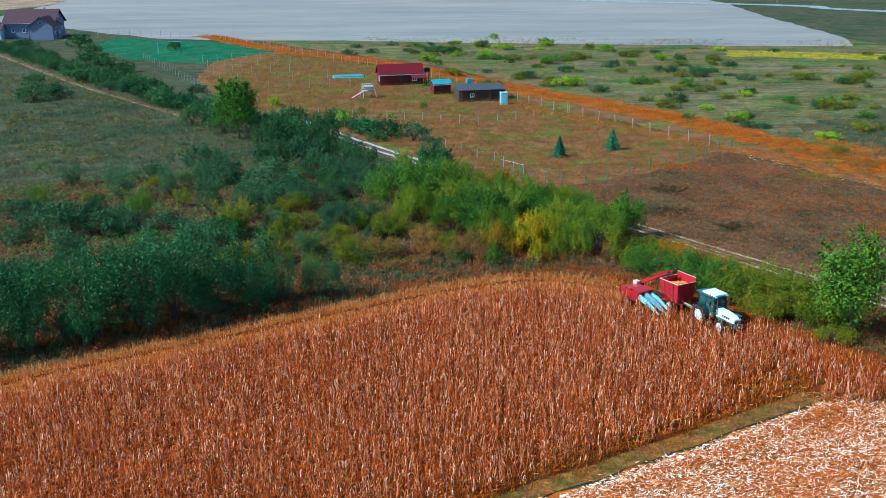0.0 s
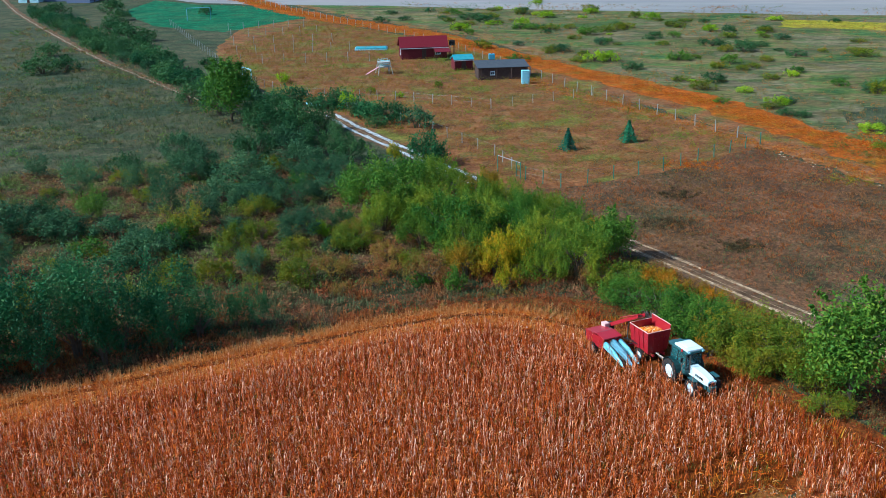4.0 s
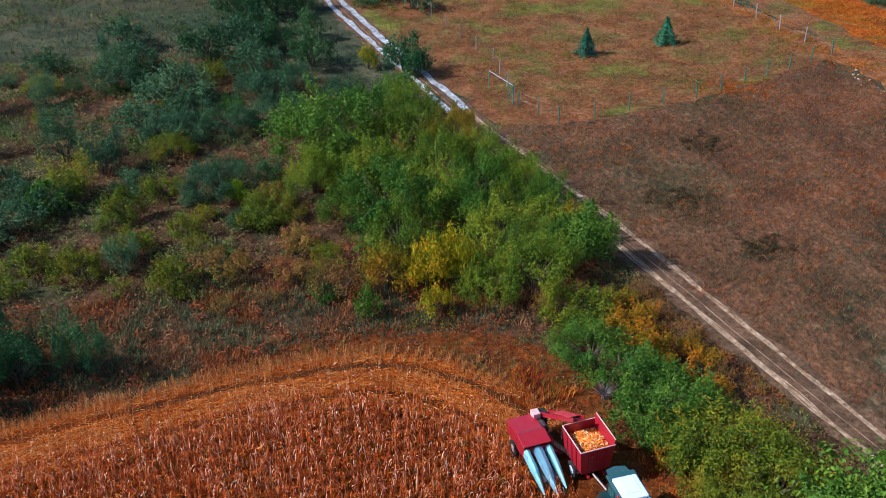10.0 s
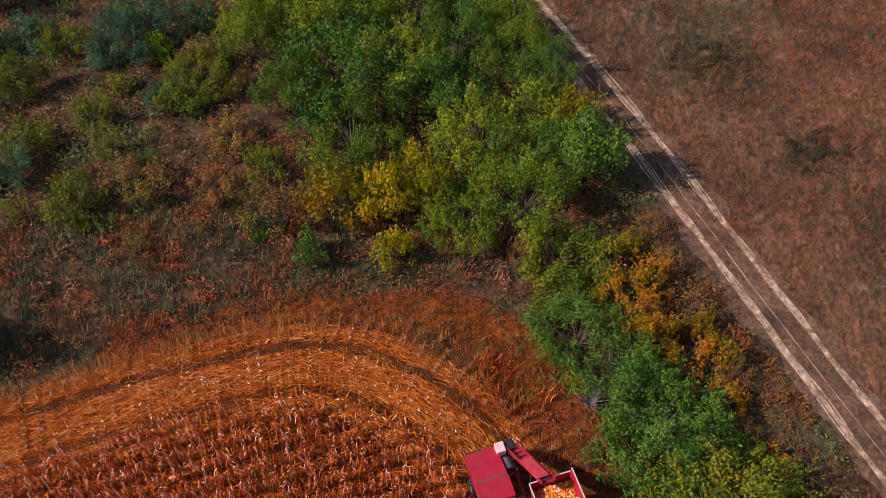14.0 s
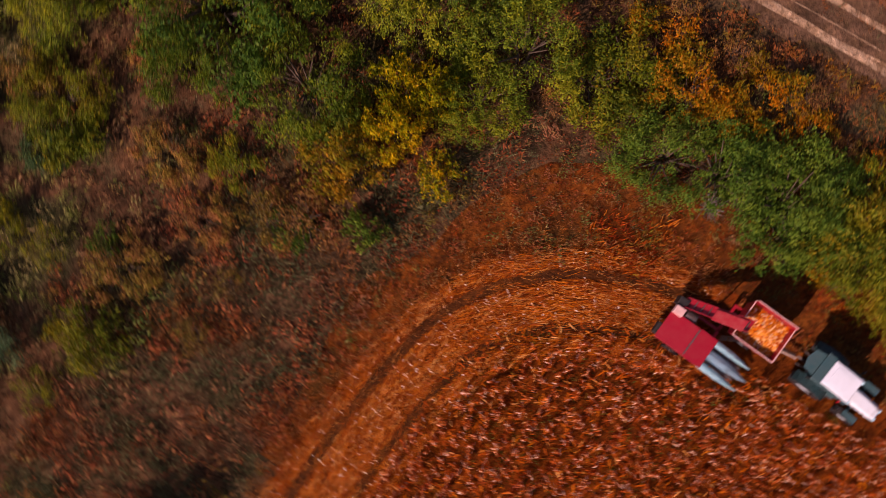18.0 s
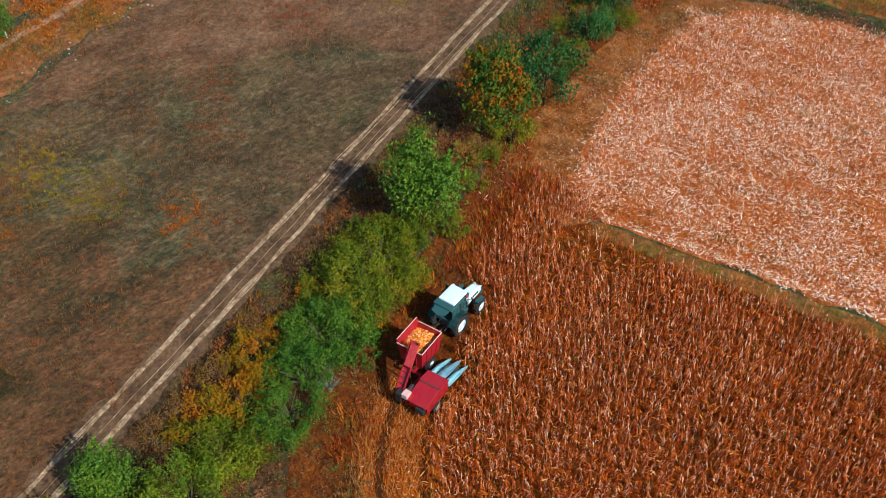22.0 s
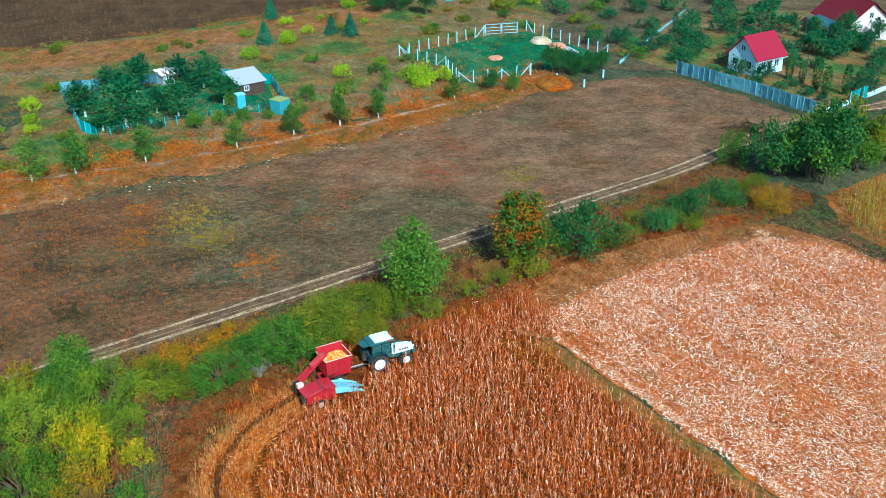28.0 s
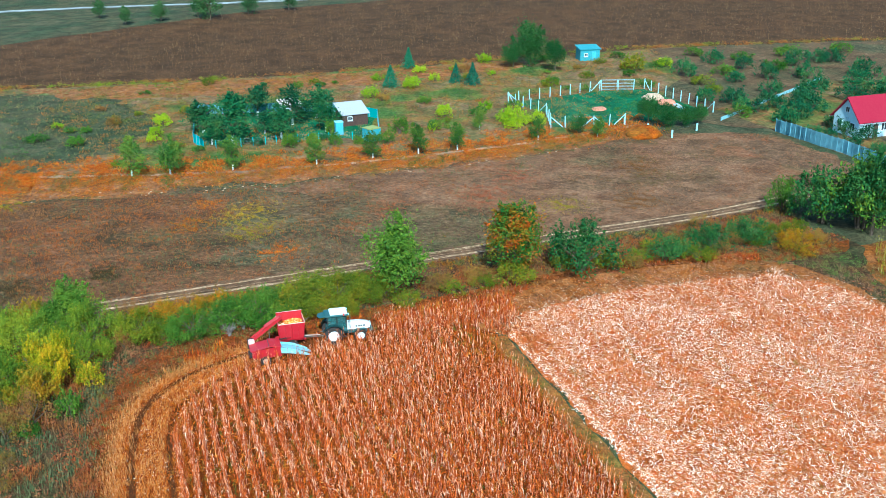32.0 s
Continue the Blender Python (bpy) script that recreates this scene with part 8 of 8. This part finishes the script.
water_tank(pose(2.0, 199.0, 0, 0, 0, 10), 2.6, "blue_plastic", "blue water tank on a wooden stand")
water_tank(pose(-7.6, 221.5, 0, 0, 0, 20), 2.2, "black_part", "black water tank on a wooden stand")
tower = thing("play_tower", pose(-18.4, 198, 0, 0, 0, 20), "grey wooden climbing tower with a pink slide", "playground")
for x in (-1.1, 1.1):
    for y in (-1.1, 1.1):
        part("leg", rod((x * 1.3, y * 1.3, -0.05), (x * 0.8, y * 0.8, 2.9), 0.07), M["post_grey"], tower)
for z in (1.4, 2.3):
    part("platform", box(-1.1, 1.1, -1.1, 1.1, z, z + 0.08), M["post_grey"], tower)
for y in (-1.0, 1.0):
    for z in (1.8, 2.0, 2.7):
        part("rail", rod((-1.0, y, z), (1.0, y, z), 0.04), M["snout_light"], tower)
part("slide", sheet([(-1.0, -0.3, 1.45), (-1.0, 0.3, 1.45), (-3.6, 0.3, 0.1), (-3.6, -0.3, 0.1)], 0.06), M["plastic_pink"], tower, "faded pink slide")
part("ladder", rod((1.0, 0, -0.05), (0.9, 0, 1.45), 0.05, bm=rod((1.0, 0.5, -0.05), (0.9, 0.5, 1.45), 0.05)), M["post_grey"], tower)
canopy = thing("awning", pose(-9.0, 215, 0, 0, 0, 15), "small red awning on wooden posts", "awning")
part("roof", sheet([(-1.6, -1.2, 1.9), (1.6, -1.2, 1.9), (1.6, 1.2, 2.3), (-1.6, 1.2, 2.3)], 0.06), M["roof_darkred"], canopy)
for x in (-1.4, 1.4):
    for y, z in ((-1.0, 1.9), (1.0, 2.25)):
        part("post", rod((x, y, -0.05), (x, y, z - 0.02), 0.05), M["dark_wood"], canopy)
pool = thing("pool_cover", pose(-26.5, 231, 0, 0, 0, 8), "low pool under a turquoise cover", "pool")
part("cover", box(-3.4, 3.4, -1.8, 1.8, 0.0, 0.5, 0.1), M["teal_sheet"], pool)
part("edge", box(-3.6, 3.6, -2.0, 2.0, 0.0, 0.3, 0.05), M["sky_plastic"], pool)


def goal_frame(m, w, h, mat, label, bars=0):
    ob = thing("goal_frame", m, label, "frame")
    for x in (-w / 2, w / 2):
        part("post", rod((x, 0, -0.05), (x, 0, h), 0.09), M[mat], ob)
    part("crossbar", rod((-w / 2 - 0.05, 0, h), (w / 2 + 0.05, 0, h), 0.09), M[mat], ob)
    for k in range(bars):
        x = -w / 2 + (k + 1) * w / (bars + 1)
        part("bar", rod((x, 0, 0.1), (x, 0, h), 0.05), M[mat], ob)
    if bars:
        part("lower_bar", rod((-w / 2, 0, 0.15), (w / 2, 0, 0.15), 0.06), M[mat], ob)


goal_frame(pose(-86, 290, 0, 0, 0, 20), 6.5, 3.4, "fence_blue", "dark blue goal frame on the lawn")
goal_frame(pose(-42.8, 190, 0, 0, 0, -50), 4.0, 2.4, "post_pale", "white metal gate frame by the track", 2)
gate0 = thing("orchard_gate", pose(8.0, 125.6, 0, 0, 0, 130), "green orchard gate with a long pale top bar", "gate")
for x in (-2.2, -1.4):
    part("post", rod((x, 0, -0.05), (x, 0, 2.0), 0.05), M["post_green"], gate0)
part("top_bar", rod((-2.2, 0, 1.95), (2.2, 0, 2.0), 0.03), M["pale_sheet"], gate0)
part("far_post", rod((2.2, 0, -0.05), (2.2, 0, 2.0), 0.05), M["post_green"], gate0)
for z in (0.3, 1.0, 1.7):
    part("rail", rod((-2.2, 0, z), (-1.4, 0, z), 0.03), M["post_green"], gate0)
bench = thing("white_trough", pose(-24.6, 165, 0, 0, 0, -42), "white trough on blue trestles beside the track", "trough")
part("trough", box(-1.6, 1.6, -0.35, 0.35, 0.5, 0.85, 0.05), M["sky_plastic"], bench)
for x in (-1.2, 1.2):
    part("trestle", rod((x, -0.4, -0.05), (x, 0.0, 0.55), 0.05, bm=rod((x, 0.4, -0.05), (x, 0.0, 0.55), 0.05)), M["fence_blue"], bench)


# ---- fences ----
def fence(pts, gap, h, mat, label, wires=2, thick=0.06, name="fence", braces=False, group=""):
    """Posts along a line with wires between them."""
    ob = thing(name, Matrix.Identity(4), label, "fence", group)
    posts = []
    for a, b in zip(pts, pts[1:]):
        a, b = Vector((*a, 0)), Vector((*b, 0))
        n = max(1, round((b - a).length / gap))
        posts += [a.lerp(b, i / n) for i in range(n)]
    posts.append(Vector((*pts[-1], 0)))
    me = None
    for k, p in enumerate(posts):
        if me is None:
            me = bpy.data.meshes.new("post")
            bm = box(-thick, thick, -thick, thick, -0.1, h, 0.01)
            bm.to_mesh(me)
            bm.free()
            me.materials.append(M[mat])
        hang("post", me, ob, "", pose(p.x, p.y, 0, prnd.uniform(-3, 3), prnd.uniform(-3, 3), prnd.uniform(0, 20)))
    for w in range(wires):
        z = h * (0.92 - 0.8 * w / max(1, wires))
        bm = None
        for p, q in zip(posts, posts[1:]):
            bm = rod((p.x, p.y, z), (q.x, q.y, z), 0.006, None, 3, bm)
        part("wire", bm, M["wire"], ob)
    if braces:
        for a, b in zip(pts, pts[1:]):
            a, b = Vector((*a, 0)), Vector((*b, 0))
            d = (b - a).normalized() * 1.9
            part("brace", rod(a + Vector((0, 0, h * 0.9)), a + d + Vector((0, 0, 0.1)), 0.06, None, 6), M[mat], ob)
            part("brace", rod(b + Vector((0, 0, h * 0.9)), b - d + Vector((0, 0, 0.1)), 0.06, None, 6), M[mat], ob)
    return ob


fence([(10, 123.4), (14.1, 120.3), (26.4, 128.2), (40.4, 142)], 3.4, 1.7, "post_green", "green steel fence posts along the orchard", 2, 0.05)
fence([(40.4, 142), (17.5, 180), (-11, 237), (-46, 284), (-83, 338)], 4.6, 1.7, "post_grey", "grey concrete fence posts along the weed bank", 2, 0.05)
fence([(-83, 338), (-112, 355), (-150, 363)], 4.5, 1.9, "post_grey", "grey concrete fence posts behind the lawn", 2, 0.08)
fence([(-90, 278), (-44.2, 190.5), (-31, 175.5), (-12.4, 171.7), (3.7, 165.4)], 3.4, 1.6, "post_grey", "weathered posts of a wire orchard fence", 2, 0.04)
fence([(9.4, 125), (5.8, 135), (-6, 152), (-22, 166)], 4.0, 1.5, "post_grey", "weathered posts of a wire orchard fence", 1, 0.04)
fence([(3.7, 165.4), (20, 176)], 4.0, 1.5, "post_grey", "weathered posts of a wire orchard fence", 1, 0.04)
for k in range(5):
    fence([(-50 - 5 * k, 210 + 14 * k), (-24 - 7 * k, 214 + 15 * k)], 4.2, 2.0, "post_grey", "row of tall vine posts with wires", 2, 0.05, "vine_row", group="vine rows")
pen = [(117.8, 75), (110.6, 67.3), (101.5, 65.2), (103.2, 58.6), (106, 54)]
fence(pen, 2.3, 1.9, "post_pale", "pale paddock fence of concrete posts and wire", 4, 0.07, braces=True)
fence([(106, 54), (99.2, 46.4), (104.5, 42.8)], 6, 1.2, "post_pale", "low pale fence round a fruit tree plot", 1, 0.12)
fence([(135, 52.5), (117.7, 40.2)], 2.3, 1.9, "post_pale", "pale paddock fence of concrete posts and wire", 4, 0.07, braces=True)
fence([(131.4, 60.4), (117.8, 75)], 2.3, 1.9, "post_pale", "pale paddock fence of concrete posts and wire", 4, 0.07, braces=True)
gate = thing("paddock_gate", pose(132.3, 57.2, 0, 0, 0, -76), "wide pale tubular paddock gate", "gate")
for s in (-1, 1):
    for k in range(2):
        part("upright", rod((s * (0.1 + 2.9 * k), 0, 0), (s * (0.1 + 2.9 * k), 0, 2.0), 0.07), M["post_pale"], gate)
    for z in (0.25, 0.8, 1.35, 1.95):
        part("rail", rod((s * 0.1, 0, z), (s * 3.0, 0, z), 0.05), M["post_pale"], gate)
field("paddock", [(131, 60), (118, 74.5), (110.6, 67), (102, 65), (103.5, 58.8), (106, 54.5), (117.5, 41), (134.5, 52.5)], 0.05, M["lawn"], "short bluish green paddock grass", "lawn", 2, 0.4)
field("yard_lawn", [(86.5, 15), (107, 30), (113, 33), (128, 24), (150, 10), (140, -14), (112, -18), (99, 1)], 0.022, M["lawn"], "green yard ground round the houses", "lawn", 2, 1.0)
field("garden_lawn", [(98, 124), (79, 115), (84.4, 105.3), (87.5, 98), (88.5, 91), (101.5, 94.5), (105, 101.5)], 0.05, M["lawn"], "green lawn of the fenced garden", "lawn", 2, 0.4)
field("garden_ground", [(106.5, 30.5), (86, 16), (97, 2), (110, -20), (150, -20), (150, 20), (120, 40)], 0.045, M["scrub"], "worn grass and soil of the house gardens", "ground", 2, 0.4)
M["sand"] = soil("sand", ((0.3, (0.5, 0.36, 0.26)), (0.7, (0.62, 0.48, 0.36))), ((0.3, (0.45, 0.3, 0.2)), (0.7, (0.65, 0.52, 0.42))), 0.3, 2.0)


def heap(x, y, r, h, mat, label, name="sand_heap"):
    bm = bmesh.new()
    bmesh.ops.create_icosphere(bm, subdivisions=3, radius=1)
    for v in bm.verts:
        q = Vector((v.co.x, v.co.y, max(v.co.z, -0.05)))
        v.co = Vector((q.x * r, q.y * r * 0.8, q.z * h)) * (1 + 0.25 * noise.noise(q * 1.7 + Vector((x, y, 0))))
    ob = part(name, bm, M[mat], None, "", True)
    ob.matrix_world = Matrix.Translation((x, y, 0))
    tagged(ob, label, "heap")


heap(127, 50.5, 2.4, 0.8, "sand", "heap of pale sand in the paddock")
heap(123, 48, 2.2, 0.7, "brick_pile", "heap of orange bricks and rubble", "rubble_heap")
heap(116, 59, 1.6, 0.35, "brick_pile", "low heap of reddish rubble", "rubble_heap")
heap(100.4, 50.8, 3.4, 1.2, "orange_weed_soil", "mound of earth grown over with orange weeds", "earth_mound")
boards = thing("board_stack", pose(120.5, 46, 0, 0, 0, 20), "stack of pale and blue boards", "boards")
for k in range(7):
    part("board", box(-1.8, 1.8, -0.7 + 0.2 * k, -0.52 + 0.2 * k, 0.0 + 0.03 * (k % 3), 0.25 + 0.04 * (k % 3)), M["sky_plastic" if k % 3 else "brick_pile"], boards, "", )


def panel_fence(name, pts, h, w, mat, label):
    """A fence of upright corrugated sheets."""
    ob = thing(name, Matrix.Identity(4), label, "fence")
    for a, b in zip(pts, pts[1:]):
        a, b = Vector((*a, 0)), Vector((*b, 0))
        n = max(1, round((b - a).length / w))
        d = (b - a) / n
        bm = bmesh.new()
        prev = None
        for i in range(13):
            x, y = d.length * 0.995 * i / 12, 0.03 * (-1) ** i
            cur = (bm.verts.new((x, y, 0)), bm.verts.new((x, y, h)))
            if prev:
                bm.faces.new((prev[0], cur[0], cur[1], prev[1]))
            prev = cur
        bmesh.ops.solidify(bm, geom=bm.faces[:], thickness=0.01)
        me = bpy.data.meshes.new("panel")
        bm.to_mesh(me)
        bm.free()
        me.materials.append(M[mat])
        for i in range(n):
            p = a + d * i
            hang("panel", me, ob, "", pose(p.x, p.y, prnd.uniform(-0.05, 0.03), prnd.uniform(-2, 2), 0, math.degrees(math.atan2(d.y, d.x))))
            hang("post", post_mesh(h), ob, "", pose(p.x, p.y, 0, 0, 0, 0))
    return ob


def post_mesh(h):
    key = ("pp", round(h, 1))
    if key not in stem_cache:
        me = bpy.data.meshes.new("post")
        bm = box(-0.05, 0.05, -0.05, 0.05, -0.1, h + 0.05)
        bm.to_mesh(me)
        bm.free()
        me.materials.append(M["fence_blue"])
        stem_cache[key] = me
    return stem_cache[key]


panel_fence("sheet_fence", [(106.6, 30.9), (95.5, 22.5), (85.4, 16.2)], 2.0, 1.1, "fence_blue", "tall blue-grey corrugated sheet fence")
panel_fence("garden_fence", [(97.9, 125), (80.5, 116.3), (77.5, 113.2)], 1.6, 1.6, "fence_teal", "teal sheet fence round the garden")
panel_fence("garden_fence", [(88.5, 89.5), (101.7, 94), (105, 101.7)], 1.6, 1.6, "fence_teal", "teal sheet fence round the garden")
panel_fence("garden_fence", [(105, 101.7), (102, 113.3), (98, 125)], 1.6, 1.6, "fence_blue", "grey-blue sheet fence round the garden")
fence([(77.5, 113.2), (82, 105.3), (85, 99.6), (87, 95.5), (88.5, 89.5)], 1.8, 1.3, "fence_teal", "low teal garden fence with rails", 4, 0.06)
low = thing("low_wall", Matrix.Identity(4), "low cream garden wall beside the lane", "wall")
for a, b in (((85.6, 15.2), (90.4, 9.6)), ((93.4, 6.0), (98.5, 0.2)), ((100.5, -2.5), (110, -14))):
    d = Vector((b[0] - a[0], b[1] - a[1], 0))
    ang = math.degrees(math.atan2(d.y, d.x))
    w = part("wall_section", box(0, d.length, -0.12, 0.12, -0.1, 0.5, 0.01, box(0, d.length, -0.17, 0.17, 0.502, 0.57, 0.01)), M["wall_white"], low)
    w.matrix_local = pose(a[0], a[1], 0, 0, 0, ang)
panel_fence("lane_fence", [(90.4, 9.6), (93.4, 6.0)], 1.8, 1.2, "fence_teal", "teal sheet gate between wall sections")
panel_fence("low_fence", [(112, 39), (128, 31), (150, 20)], 0.6, 2.4, "post_pale", "low pale slab fence behind the orchard")
# stones thrown up along the meadow's edge
STONE = []
for k in range(4):
    r = random.Random(k)
    c = np.array([(x, y, z) for x in (-1, 1) for y in (-1, 1) for z in (-0.3, 1)], float) * [[r.uniform(0.7, 1.3)] * 3 for _ in range(8)] * (0.16, 0.12, 0.12)
    STONE.append((c, np.array([(0, 1, 3, 2), (4, 6, 7, 5), (0, 4, 5, 1), (2, 3, 7, 6), (1, 5, 7, 3), (0, 2, 6, 4)])))
sl = np.array([q.xy for q in smooth_line([(41, 138), (52.5, 120), (60.5, 101), (75, 79.5), (90, 60.5)], 0.5)])
i = rng.integers(0, len(sl), 260)
i = i[drift(sl[i, 0], sl[i, 1], 0.08, 9) > rng.uniform(-0.8, 0.9, len(i))]
at = sl[i] + rng.normal(0, 0.9, (len(i), 2))
plant_many("stones", STONE, at, rng.uniform(0.25, 0.8, len(at)), M["stone_white"], "pale field stones along the meadow edge", "stones")
# far road, poles and hedges
ribbon("far_road", [(-60, 640), (143, 492), (173, 443), (330, 260), (420, 120)], 9, 0.06, M["asphalt"], "pale asphalt road in the distance", "road", ragged=0.2, step=8)
ribbon("far_road", [(150, 290), (206, 243), (247, 171), (300, 90)], 4, 0.06, M["asphalt"], "pale asphalt road in the distance", "road", ragged=0.2, step=8)
for k in range(7):
    t = k / 6
    ob = thing("power_pole", pose(120 + 190 * t, 560 - 330 * t, 0), "concrete power pole beside the far road", "pole", "power poles")
    part("pole", rod((0, 0, -0.1), (0, 0, 8), 0.16, 0.1), M["post_grey"], ob)
    part("crossarm", rod((-0.9, 0, 7.5), (0.9, 0, 7.5), 0.06), M["post_grey"], ob)
